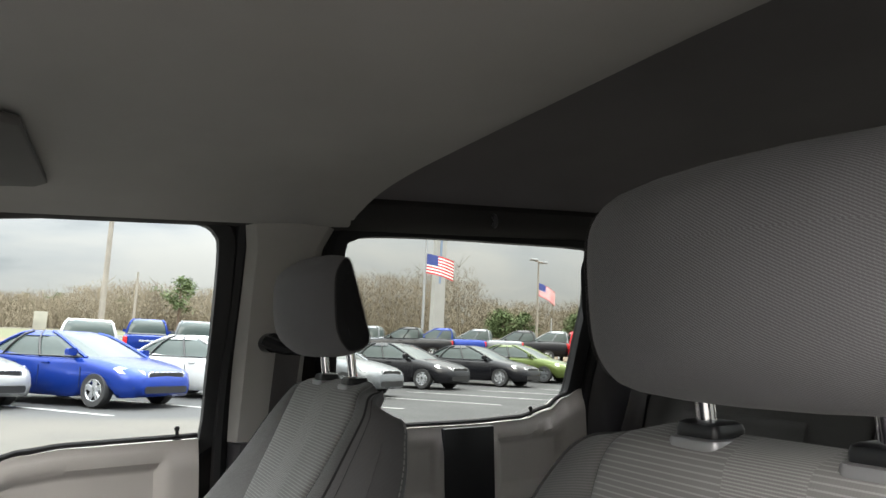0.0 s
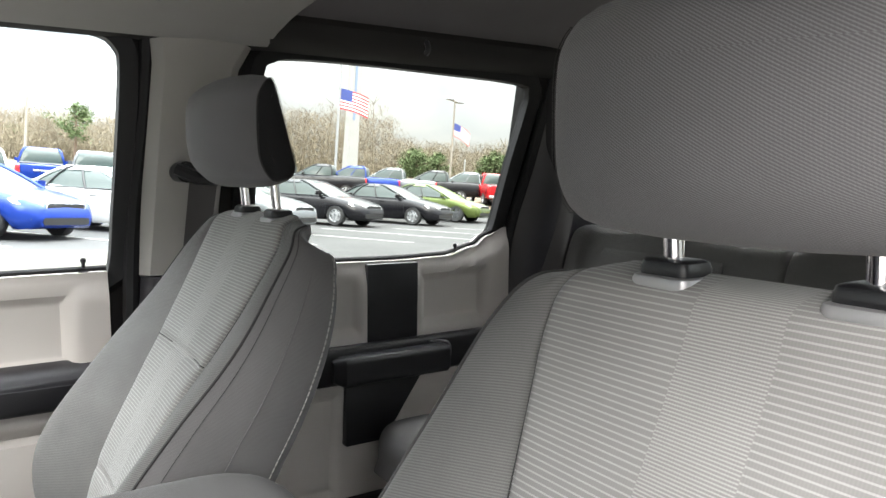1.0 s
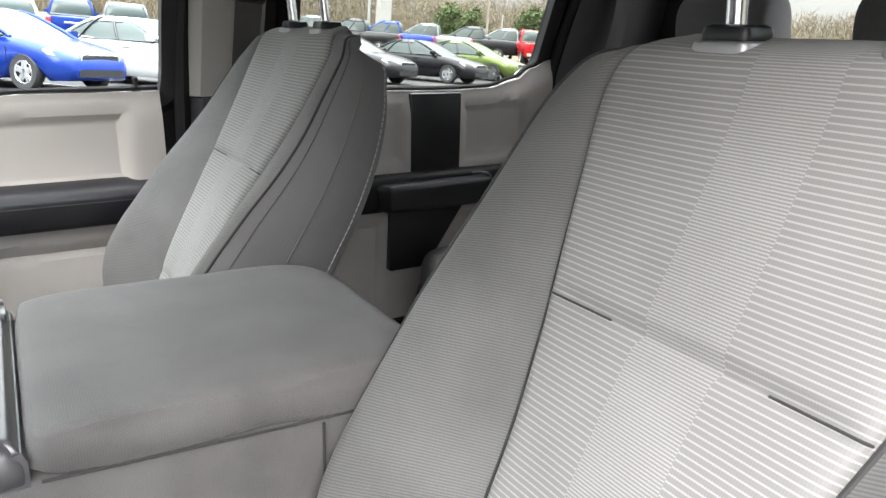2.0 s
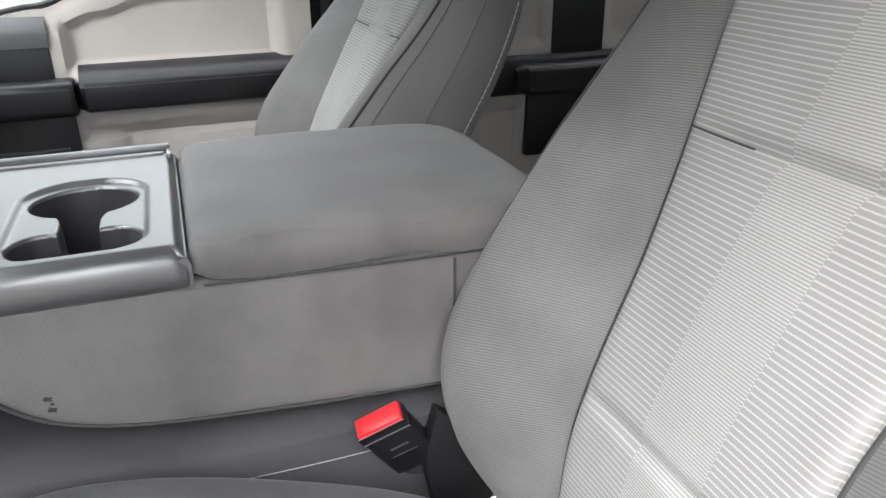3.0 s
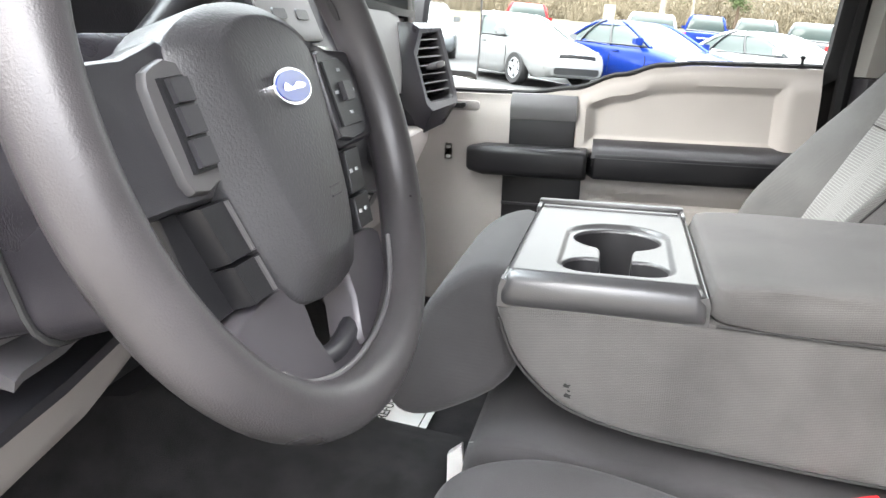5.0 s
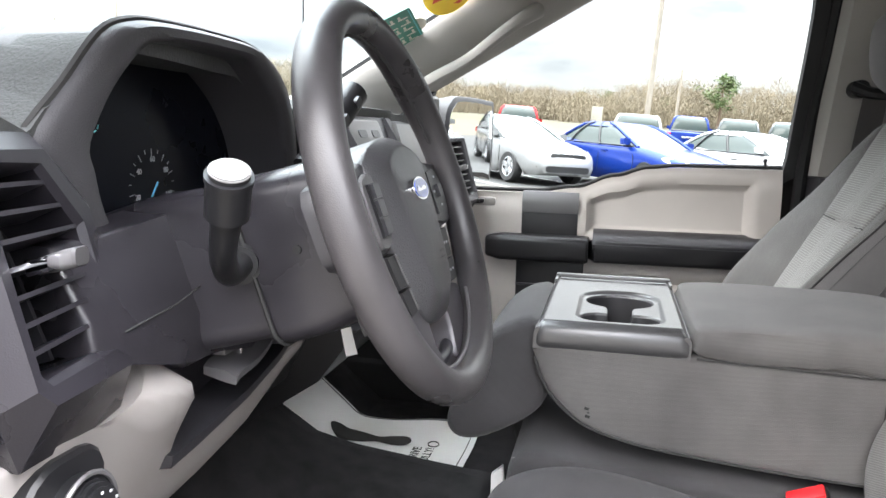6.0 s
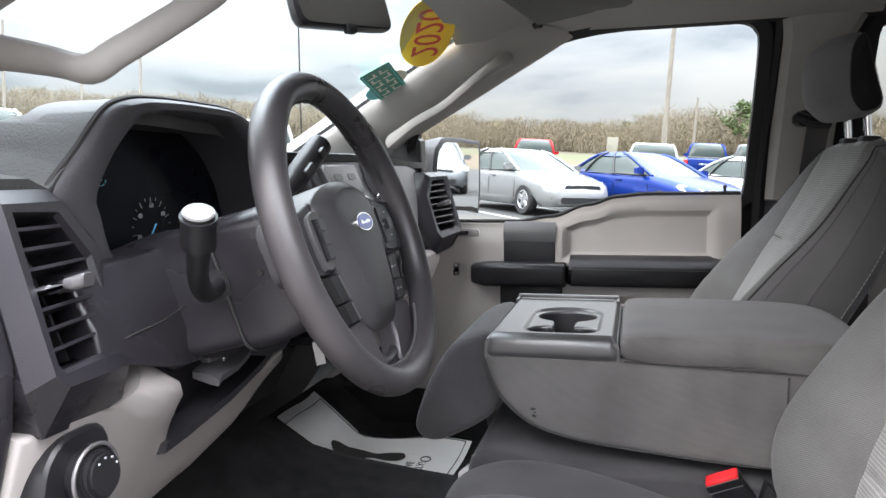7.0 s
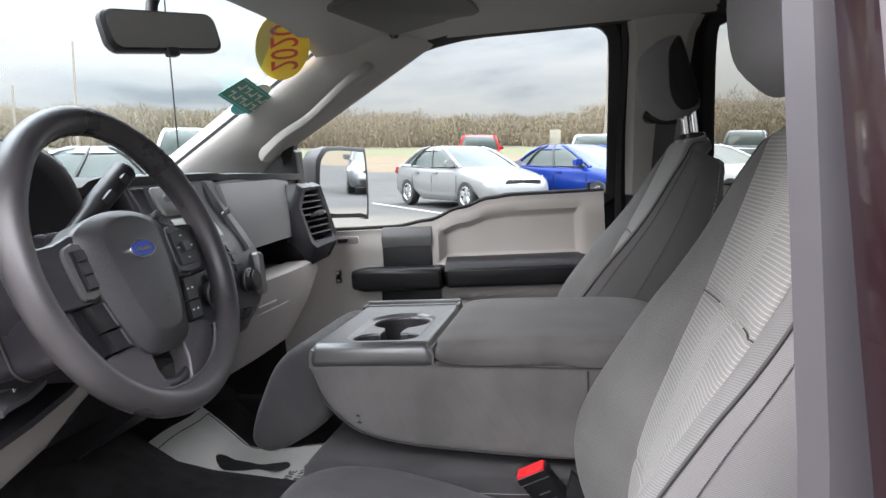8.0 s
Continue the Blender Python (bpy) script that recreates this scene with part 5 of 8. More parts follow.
# driver's vent and its dark surround at the dash end
def vent_unit(parent, corners, slats, knob=True, frame_w=0.010, depth=0.05):
    """A vent with a frame, tilted slats and a knob: corners are top left, top right, bottom right, bottom left."""
    tl, tr, br, bl = [Vector(c) for c in corners]
    nrm = (tr - tl).cross(bl - tl).normalized()
    if nrm.y > 0:
        nrm = -nrm
    mid = (tl + tr + br + bl) / 4
    def ring(k, d):
        base = spline([tl.lerp(tr, 0.12), tl.lerp(tr, 0.88), tr.lerp(br, 0.07), tr.lerp(br, 0.93), br.lerp(bl, 0.12), br.lerp(bl, 0.88), bl.lerp(tl, 0.07), bl.lerp(tl, 0.93)], 3, True)
        return [mid + (p - mid) * (1 + k / max(0.02, (p - mid).length)) + nrm * d for p in base]
    vent = part("air_vent", loft([ring(frame_w, -0.01), ring(frame_w, 0.003), ring(frame_w * 0.5, 0.005), ring(0.0, 0.002), ring(-0.002, -depth)], cap=False), CHARCOAL, parent, "dark air vent")
    bm = bmesh.new()
    bm.faces.new([bm.verts.new(p) for p in ring(-0.001, -depth + 0.004)])
    part("vent_back", bm, INK, vent)
    for i in range(slats):
        t = (i + 0.6) / (slats + 0.2)
        a, b = tl.lerp(bl, t), tr.lerp(br, t)
        d = Vector((0, 0, -1)) * 0.006
        pts = [a + nrm * -0.004, b + nrm * -0.004, b + nrm * -0.030 + d, a + nrm * -0.030 + d]
        th = (pts[1] - pts[0]).cross(pts[3] - pts[0]).normalized() * 0.0012
        part("slat", loft([[p + th for p in pts], [p - th for p in pts]]), CHARCOAL, vent)
    for f in (0.36, 0.62):
        a, b = tl.lerp(tr, f).lerp(bl.lerp(br, f), 0.2), tl.lerp(tr, f).lerp(bl.lerp(br, f), 0.9)
        part("fin", loft([[p + nrm * z for p in (a + Vector((0.001, 0, 0)), b + Vector((0.001, 0, 0)), b - Vector((0.001, 0, 0)), a - Vector((0.001, 0, 0)))] for z in (-0.032, -0.045)]), CHARCOAL, vent)
    if knob:
        c = tl.lerp(bl, 0.46).lerp(tr.lerp(br, 0.46), 0.55)
        kd = part("vent_knob", loft([[c + (tr - tl).normalized() * x + Vector((0, 0, 1)) * z + nrm * d for x, z in rrect(0.020 * s_, 0.013 * s_, 0.004)] for d, s_ in ((-0.004, 0.8), (0.002, 1.0), (0.010, 1.0), (0.012, 0.85))]), SATIN, vent, "satin knob")
        part("knob_band", loft([[c - (tr - tl).normalized() * 0.018 + (tr - tl).normalized() * x + Vector((0, 0, 1)) * z + nrm * d for x, z in rrect(0.016, 0.009, 0.003)] for d in (-0.004, 0.003)]), CHROME, vent)
    return vent




def end_vent(place, nrm):
    """The tall five-sided vent at a dash end, in its chamfered block; place puts its points."""
    hole = [place(Vector(p)) for p in ((-0.777, 0.464, 1.391), (-0.709, 0.484, 1.386), (-0.668, 0.487, 1.342), (-0.668, 0.466, 1.268), (-0.676, 0.460, 1.256), (-0.772, 0.430, 1.262), (-0.779, 0.430, 1.270))]
    rim = [place(Vector(p)) for p in ((-0.796, 0.460, 1.400), (-0.698, 0.491, 1.398), (-0.650, 0.495, 1.352), (-0.649, 0.466, 1.250), (-0.664, 0.455, 1.236), (-0.782, 0.420, 1.250), (-0.794, 0.422, 1.262))]
    outer = [place(Vector(p)) for p in ((-0.806, 0.478, 1.411), (-0.692, 0.507, 1.410), (-0.632, 0.515, 1.362), (-0.630, 0.490, 1.222), (-0.655, 0.474, 1.190), (-0.785, 0.446, 1.205), (-0.806, 0.440, 1.250))]
    deep = [p - nrm * 0.055 for p in hole]
    back = [p + Vector((0, 0.16, 0)) for p in outer]
    lip = [h.lerp(r, 0.25) + nrm * 0.001 for h, r in zip(hole, rim)]
    bm = loft([deep, [h - nrm * 0.004 for h in hole], lip, [r + nrm * 0.002 for r in rim], outer, back], cap=False)
    bmesh.ops.bevel(bm, geom=[e for e in bm.edges if len(e.link_faces) == 2 and e.calc_face_angle(0) > 0.25], offset=0.0035, segments=2, affect="EDGES")
    block = part("vent_surround", bm, VENT_SKIN, dash, "dark chamfered vent surround", 30)
    bm = bmesh.new()
    bm.faces.new([bm.verts.new(p) for p in [d + nrm * 0.003 for d in deep]])
    vent = part("air_vent", bm, INK, block, "dark air vent")
    right = [(1.386, hole[1]), (1.342, hole[2]), (1.268, hole[3]), (1.256, hole[4])]
    for i in range(7):
        t = (i + 0.7) / 7.3
        a = hole[0].lerp(hole[6], t)
        za = a.z - 0.002 - 0.004 * t
        (z0, p), (z1, q) = next(((u_, v_) for u_, v_ in zip(right, right[1:]) if v_[0] <= za), (right[-2], right[-1]))
        b = p.lerp(q, min(1.0, max(0.0, (z0 - za) / (z0 - z1))))
        tilt = Vector((0, 0, -1)) * 0.005
        pts = [a - nrm * 0.003, b - nrm * 0.003, b - nrm * 0.030 + tilt, a - nrm * 0.030 + tilt]
        th = (pts[1] - pts[0]).cross(pts[3] - pts[0]).normalized() * 0.0016
        part("slat", loft([[p_ + th for p_ in pts], [p_ - th for p_ in pts]]), VENT_SKIN, block)
    for f in (0.3, 0.55, 0.8):
        a, b = hole[0].lerp(hole[1], f) - nrm * 0.034, hole[6].lerp(hole[4], f) - nrm * 0.034
        part("fin", loft([[p_ - nrm * z for p_ in (a + Vector((0.0015, 0, 0)), b + Vector((0.0015, 0, 0)), b - Vector((0.0015, 0, 0)), a - Vector((0.0015, 0, 0)))] for z in (0.0, 0.012)]), CHARCOAL, block)
    c = place(Vector((-0.722, 0.462, 1.325))) + nrm * 0.002
    ex = (hole[1] - hole[0]).normalized()
    knob = part("vent_knob", loft([[c + ex * (x * k) + Vector((0, 0, 1)) * (z * k) + nrm * d for x, z in rrect(0.026, 0.014, 0.005)] for d, k in ((-0.012, 0.8), (0.004, 1.0), (0.012, 1.0), (0.014, 0.85))]), SATIN, block, "satin vent knob")
    part("knob_band", loft([[c - ex * 0.020 + ex * x + Vector((0, 0, 1)) * z + nrm * d for x, z in rrect(0.018, 0.010, 0.003)] for d in (-0.010, 0.004)]), CHROME, knob)


VENT_SKIN = material("dark_vent_skin", (0.019, 0.0175, 0.0215), 0.29, var=0.16, scale=6, fine=900, bump=0.3, spec=0.45)
end_vent(lambda p: p, Vector((0.293, -0.921, 0.256)))
end_vent(lambda p: Vector((0.622 - (p.x + 0.65) * 0.6, p.y + 0.018, p.z)), Vector((-0.20, -0.945, 0.258)))


# dash end, seen from the open doorway
cap_out = [(0.484, 1.412), (0.466, 1.359), (0.446, 1.274), (0.452, 1.222), (0.49, 1.10), (0.60, 0.98), (0.85, 0.95), (0.95, 1.40)]
part("end_cap", plate(cap_out, "x", -0.824, -0.806, 0.004), VENT_SKIN, dash, "dark dash end cap")
part("end_latch", plate([(0.467, 1.318), (0.472, 1.282), (0.60, 1.272), (0.60, 1.318)], "x", -0.838, -0.822, 0.006), DASH, dash, "grey end latch")
part("end_recess", plate([(0.467, 1.275), (0.474, 1.232), (0.60, 1.21), (0.60, 1.268)], "x", -0.826, -0.8235), INK, dash)
for i in range(6):
    y = 0.478 + 0.02 * i
    part("end_slat", loft([[Vector((x, y + a + (1.27 - z) * 0.12, z)) for x, a in ((-0.827, 0.0), (-0.8245, 0.006), (-0.8235, 0.0))] for z in (1.272, 1.228 - 0.004 * i)]), CHARCOAL, dash)

# warm grey lower panel on the driver's side with the lamp switch
def lower_y(x, z):
    return 0.452 + 0.075 * smooth_step(1.13, 0.97, z) * smooth_step(-0.74, -0.60, x) + 0.034 * smooth_step(1.19, 1.11, z) + 0.026 * smooth_step(1.192, 1.222, z) * smooth_step(-0.68, -0.62, x)


low = [(-0.806, 1.212), (-0.75, 1.206), (-0.69, 1.196), (-0.640, 1.200), (-0.620, 1.222), (-0.603, 1.223), (-0.580, 1.196), (-0.574, 1.180), (-0.580, 1.145), (-0.580, 1.116), (-0.572, 1.110), (-0.54, 1.115), (-0.453, 1.133), (-0.386, 1.150), (-0.345, 1.166),
       (-0.325, 1.168), (-0.310, 1.150), (-0.40, 1.085), (-0.469, 1.045), (-0.579, 1.03), (-0.66, 0.985), (-0.72, 0.94), (-0.815, 0.90)]
bm = plate(low, "y", 0.0, 0.06, 0.007, 3)
bmesh.ops.triangulate(bm, faces=[f for f in bm.faces if len(f.verts) > 4])
bmesh.ops.subdivide_edges(bm, edges=[e for e in bm.edges if e.calc_length() > 0.04], cuts=2, use_grid_fill=True)
for v in bm.verts:
    v.co.y += lower_y(v.co.x, v.co.z)
part("lower_panel", bm, BEIGE_SHADED, dash, "warm grey lower dash panel", 50)
ls = part("lamp_switch", loft([[Vector((-0.750 + px * k + 0.25 * pz, 0.452 + d, 1.150 + pz * k)) for px, pz in rrect(0.080, 0.095, 0.028, 4)] for k, d in ((1.0, 0.02), (1.0, -0.001), (0.94, -0.004))]), BLACK, dash, "black lamp switch panel")
part("lamp_knob", join(disc((-0.738, 0.442, 1.156), (0, -1, 0.1), 0.027, 0.018, 28, 0.004), disc((-0.738, 0.431, 1.157), (0, -1, 0.1), 0.021, 0.010, 28, 0.003)), BLACK, ls)
part("knob_ring", tube([(-0.738 + 0.028 * math.cos(a), 0.437, 1.156 + 0.028 * math.sin(a)) for a in [2 * math.pi * i / 28 for i in range(28)]], 0.002, 6, True), SATIN, ls, "satin ring")
for a in (0.4, 1.0, 1.6, 2.2):
    part("switch_mark", turned(box(-0.0010, 0.0010, -0.0005, 0.0005, -0.0008, 0.0008), Matrix.Translation((-0.738 + 0.015 * math.cos(a), 0.4255, 1.158 + 0.015 * math.sin(a)))), GAUGE, ls)
for dz in (-0.006, 0.012):
    part("switch_mark", box(-0.784, -0.778, 0.4445, 0.4465, 1.118, 1.121), GAUGE, ls)

# dark knee panel round the column, open tray beneath
knee = [(-0.700, 1.33), (-0.60, 1.335), (-0.50, 1.345), (-0.36, 1.34), (-0.28, 1.33), (-0.26, 1.20), (-0.325, 1.168), (-0.37, 1.170), (-0.432, 1.187), (-0.467, 1.200), (-0.53, 1.208), (-0.586, 1.208), (-0.60, 1.223), (-0.66, 1.235), (-0.70, 1.25)]
bm = plate(knee, "y", 0.0, 0.05, 0.006, 2)
bmesh.ops.triangulate(bm, faces=[f for f in bm.faces if len(f.verts) > 4])
bmesh.ops.subdivide_edges(bm, edges=[e for e in bm.edges if e.calc_length() > 0.05], cuts=2, use_grid_fill=True)
for v in bm.verts:
    v.co.y += 0.456 + 0.030 * smooth_step(1.26, 1.33, v.co.z)
part("knee_panel", bm, LOWER, dash, "dark panel under the instruments", 50)
part("knee_line", tube([(-0.665, 0.4565, 1.262), (-0.60, 0.4555, 1.268), (-0.555, 0.4555, 1.278)], 0.0009, 6), INK, dash)
part("open_tray", loft([[Vector((x, 0.49, 1.24)), Vector((x, 0.512, 1.235)), Vector((x, 0.522, 1.10)), Vector((x, 0.53, 1.09)), Vector((x, 0.56, 1.10)), Vector((x, 0.56, 1.25))] for x in (-0.62, -0.30)]), LOWER, dash, "dark shallow storage recess")
part("tray_floor", loft([[Vector((x, 0.478 - 0.01 * k, z)), Vector((x, 0.475 - 0.01 * k, z + 0.012)), Vector((x, 0.575, z + 0.004)), Vector((x, 0.575, z - 0.02))] for x, z, k in ((-0.582, 1.112, 0), (-0.54, 1.117, 0.2), (-0.453, 1.135, 1), (-0.386, 1.150, 1), (-0.33, 1.166, 1))]), CHARCOAL, dash, "black tray lip")
rel = part("release_lever", loft([[Vector((x, y, z)) for y, z in ((0.446, 1.176 + dz), (0.444, 1.184 + dz), (0.458, 1.190 + dz), (0.480, 1.192 + dz), (0.480, 1.184 + dz), (0.458, 1.178 + dz))] for x, dz in ((-0.520, -0.004), (-0.512, 0.0), (-0.475, 0.003), (-0.452, 0.010), (-0.444, 0.014))]), SATIN, dash, "satin release lever")
part("lever_blade", box(-0.510, -0.462, 0.462, 0.476, 1.196, 1.210, 0.003), SATIN, rel)
part("lever_pin", box(-0.486, -0.478, 0.458, 0.472, 1.184, 1.214, 0.002), CHROME, rel)
# dark underside
part("under_cover", loft([[Vector((x, 0.51, 1.135)), Vector((x, 0.55, 1.06)), Vector((x, 0.80, 0.98)), Vector((x, 0.9, 1.2)), Vector((x, 0.60, 1.16))] for x in (-0.62, -0.5, -0.40, -0.25, -0.18)]), BLACK, dash, "black underside cover")
part("inner_body", loft([[Vector((x, 0.66, 1.38)), Vector((x, 0.64, 1.25)), Vector((x, 0.66, 1.05)), Vector((x, 0.98, 1.0)), Vector((x, 1.0, 1.36))] for x in (-0.79, 0.0, 0.79)]), BLACK, dash)
part("pedal_arm", tube([(-0.36, 0.80, 1.05), (-0.35, 0.76, 0.88), (-0.35, 0.72, 0.82)], 0.012, 8), BLACK, dash)
part("pedal", box(-0.40, -0.30, 0.70, 0.73, 0.76, 0.84, 0.008), RUBBER, dash, "black brake pedal")

# centre stack
stack_front = [(-0.16, 1.437), (0.145, 1.437), (0.150, 1.29), (0.135, 1.20), (0.115, 1.13), (-0.13, 1.13), (-0.155, 1.22)]
def stack_y(z):
    return 0.495 - 0.085 * smooth_step(1.44, 1.26, z) + 0.03 * smooth_step(1.2, 1.12, z)
bm = plate(stack_front, "y", 0.0, 0.14, 0.008, 2)
bmesh.ops.triangulate(bm, faces=[f for f in bm.faces if len(f.verts) > 4])
bmesh.ops.subdivide_edges(bm, edges=[e for e in bm.edges if e.calc_length() > 0.06], cuts=3, use_grid_fill=True)
for v in bm.verts:
    v.co.y += stack_y(v.co.z)
stack = part("centre_panel", bm, CHARCOAL, dash, "charcoal centre panel of the dashboard")
def on_stack(x, z, w, h, lift, r=0.004):
    """A raised piece on the stack's face."""
    rings = []
    for d, k in ((0.004, 1.0), (-lift, 1.0), (-lift - 0.002, 0.94)):
        rings.append([Vector((x + px * k, stack_y(z + pz * k) + d, z + pz * k)) for px, pz in rrect(w, h, min(r, h * 0.45), 3)])
    return loft(rings)
part("upper_trim", on_stack(-0.02, 1.405, 0.15, 0.052, 0.004, 0.01), PANEL, stack, "grey upper trim")
for x in (-0.05, 0.012):
    part("button", on_stack(x, 1.410, 0.036, 0.012, 0.007), CHARCOAL, stack)
part("display", on_stack(-0.015, 1.352, 0.13, 0.042, 0.004), DISPLAY, stack, "pale grey unlit display")
for i in range(3):
    for j in range(4):
        part("button", on_stack(-0.065 + 0.034 * j, 1.310 - 0.02 * i, 0.028, 0.014, 0.005), BLACK, stack)
for x in (-0.075, 0.065):
    kb = part("knob", join(disc((x, stack_y(1.24) - 0.012, 1.24), (0, -1, 0.15), 0.022, 0.03, 24, 0.004)), BLACK, stack, "black round knob")
    part("knob_ring", tube([(x + 0.0225 * math.cos(a), stack_y(1.24) - 0.01, 1.24 + 0.0225 * math.sin(a)) for a in [2 * math.pi * i / 24 for i in range(24)]], 0.002, 6, True), SATIN, kb)
part("side_bar", on_stack(0.123, 1.245, 0.022, 0.085, 0.012, 0.006), SATIN, stack, "satin grey side bar")
for i in range(5):
    part("switch", on_stack(-0.07 + 0.034 * i, 1.175, 0.027, 0.022, 0.006), BLACK, stack)
vent_unit(stack, [(0.098, stack_y(1.425), 1.428), (0.136, stack_y(1.425) + 0.012, 1.428), (0.140, stack_y(1.30) + 0.012, 1.302), (0.104, stack_y(1.30), 1.302)], 8, True, 0.006)
vent_unit(stack, [(-0.150, stack_y(1.425), 1.425), (-0.112, stack_y(1.425), 1.425), (-0.108, stack_y(1.33), 1.33), (-0.150, stack_y(1.33), 1.33)], 5, True, 0.006)

# passenger side: smooth panel, shelf, glove box, end vent
bm = sheet(lambda u, v: Vector((0.150 + 0.53 * u, 0.488 + 0.075 * u + 0.02 * v - 0.008 * math.sin(math.pi * v), 1.272 + 0.150 * v + 0.010 * (1 - u) * (1 - v))), 16, 8)
part("smooth_panel", thicken(bm, 0.02), PANEL, dash, "smooth grey panel")
part("panel_lip", tube(spline([(0.150, 0.510, 1.426), (0.30, 0.530, 1.428), (0.50, 0.558, 1.426), (0.68, 0.585, 1.422)], 4), 0.006, 8), DASH, dash)
part("open_shelf", loft([[Vector((x, 0.53, 1.272)), Vector((x, 0.65, 1.272)), Vector((x, 0.65, 1.20)), Vector((x, 0.50, 1.195))] for x in (0.14, 0.67)], closed=False, cap=False), BLACK, dash, "black open shelf")
part("glove_box", loft([[Vector((x, y + dy, z)) for y, z in ((0.56, 1.204), (0.505, 1.206), (0.492, 1.198), (0.495, 1.17), (0.53, 1.09), (0.60, 0.98), (0.70, 0.97))] for x, dy in ((0.165, 0.0), (0.22, -0.006), (0.45, -0.01), (0.68, 0.0), (0.735, 0.02))]), BEIGE_SHADED, dash, "warm grey glove box")
part("centre_lower_cover", loft([[Vector((x, 0.44, 1.14)), Vector((x, 0.50, 1.06)), Vector((x, 0.62, 0.98)), Vector((x, 0.9, 0.93)), Vector((x, 0.9, 1.14))] for x in (-0.19, -0.1, 0.06)]), BLACK, dash, "black cover under the centre panel")
part("glove_latch", box(0.30, 0.40, 0.497, 0.515, 1.135, 1.141, 0.002), BEIGE_DARK, dash)
part("glove_line", tube([(0.13, 0.516, 1.118), (0.45, 0.507, 1.118), (0.72, 0.53, 1.118)], 0.002, 6), BEIGE_DARK, dash)
part("dash_side", loft([[Vector((x, y, z)) for y, z in ((0.58, 1.42), (0.58, 1.20), (0.60, 1.10), (0.80, 1.0), (1.0, 1.0), (1.0, 1.40))] for x in (0.725, 0.79)]), CHARCOAL, dash)

# ---- steering column ----
WHEEL = Matrix.Translation((-0.450, 0.294, 1.3485)) @ Matrix.Rotation(radians(90 - 19.1), 4, "X") @ Matrix.Rotation(radians(0), 4, "Z")
column = thing("steering_column", (-0.45, 0.45, 1.28), "dark grey steering column with stalks", "steering column")
rings = []
for d, w, h, oz, r in ((-0.040, 0.205, 0.13, -0.012, 0.03), (-0.046, 0.222, 0.145, -0.013, 0.026), (-0.075, 0.226, 0.150, -0.014, 0.022), (-0.115, 0.228, 0.152, -0.012, 0.020), (-0.122, 0.224, 0.148, -0.012, 0.020)):
    rings.append([WHEEL @ Vector((px, pz + oz, d)) for px, pz in rrect(w, h, r, 4)])
part("shroud", loft(rings), LOWER, column, "dark grey column shroud")
rings = []
for d, w, h, oz in ((-0.120, 0.216, 0.140, -0.012), (-0.15, 0.222, 0.146, -0.006), (-0.20, 0.225, 0.15, 0.0), (-0.28, 0.22, 0.15, 0.0)):
    rings.append([WHEEL @ Vector((px, pz + oz, d)) for px, pz in rrect(w, h, 0.022, 4)])
part("rear_shroud", loft(rings), LOWER, column, "dark rear half of the shroud")
part("column_gap", tube([WHEEL @ Vector((px, pz - 0.012, -0.121)) for px, pz in rrect(0.229, 0.153, 0.022, 4)], 0.0022, 6, True), INK, column)
part("screw_hole", disc(WHEEL @ Vector((-0.1135, -0.010, -0.075)), WHEEL.to_3x3() @ Vector((-1, 0, 0)), 0.004, 0.003, 12), INK, column)
sb, st = Vector((-0.566, 0.412, 1.300)), Vector((-0.666, 0.366, 1.383))
mid_ = Vector((-0.632, 0.392, 1.318))
stalk_path = spline([sb, Vector((-0.60, 0.405, 1.298)), mid_, Vector((-0.648, 0.380, 1.345)), Vector((-0.656, 0.373, 1.362))], 4)
stalk = part("wiper_stalk", tube(stalk_path, [0.011 - 0.001 * i / len(stalk_path) + 0.003 * smooth_step(0.5, 1, i / len(stalk_path)) for i in range(len(stalk_path))], 14), BLACK, column, "black stalk with a round end")
ax = (st - Vector((-0.650, 0.378, 1.350))).normalized()
part("stalk_end", join(disc(st - ax * 0.020, ax, 0.0165, 0.034, 24, 0.002), disc(st - ax * 0.003, ax, 0.0175, 0.010, 24, 0.003)), BLACK, stalk)
part("stalk_cap", disc(st + ax * 0.003, ax, 0.0150, 0.003, 24, 0.001), PANEL, stalk, "grey end cap")
part("stalk_collar", disc(sb, (-1, -0.3, 0.1), 0.018, 0.010, 20, 0.003), BLACK, stalk)
g0, g1 = Vector((-0.372, 0.440, 1.375)), Vector((-0.268, 0.415, 1.462))
gear = part("gear_lever", tube([g0, g0.lerp(g1, 0.3), g0.lerp(g1, 0.42), g0.lerp(g1, 0.97), g1], [0.011, 0.013, 0.0175, 0.0175, 0.014], 16), BLACK, column, "black gear lever")
gd = (g1 - g0).normalized()
gs = gd.cross(Vector((0, 1, 0))).normalized()
for f, ln in ((0.52, 0.022), (0.80, 0.012)):
    c = g0.lerp(g1, f) + Vector((-0.2, -1, 0.2)).normalized() * 0.0165
    part("lever_button", loft([[c + gd * px + gs * pz + Vector((0, -d, 0)) for px, pz in rrect(ln, 0.012, 0.003)] for d in (-0.004, 0.0025)]), CHARCOAL, gear)
part("key_tag", plate([(0.384, 1.158), (0.398, 1.154), (0.404, 1.186), (0.392, 1.190)], "x", -0.35, -0.349), PAPER, column, "white paper tag")

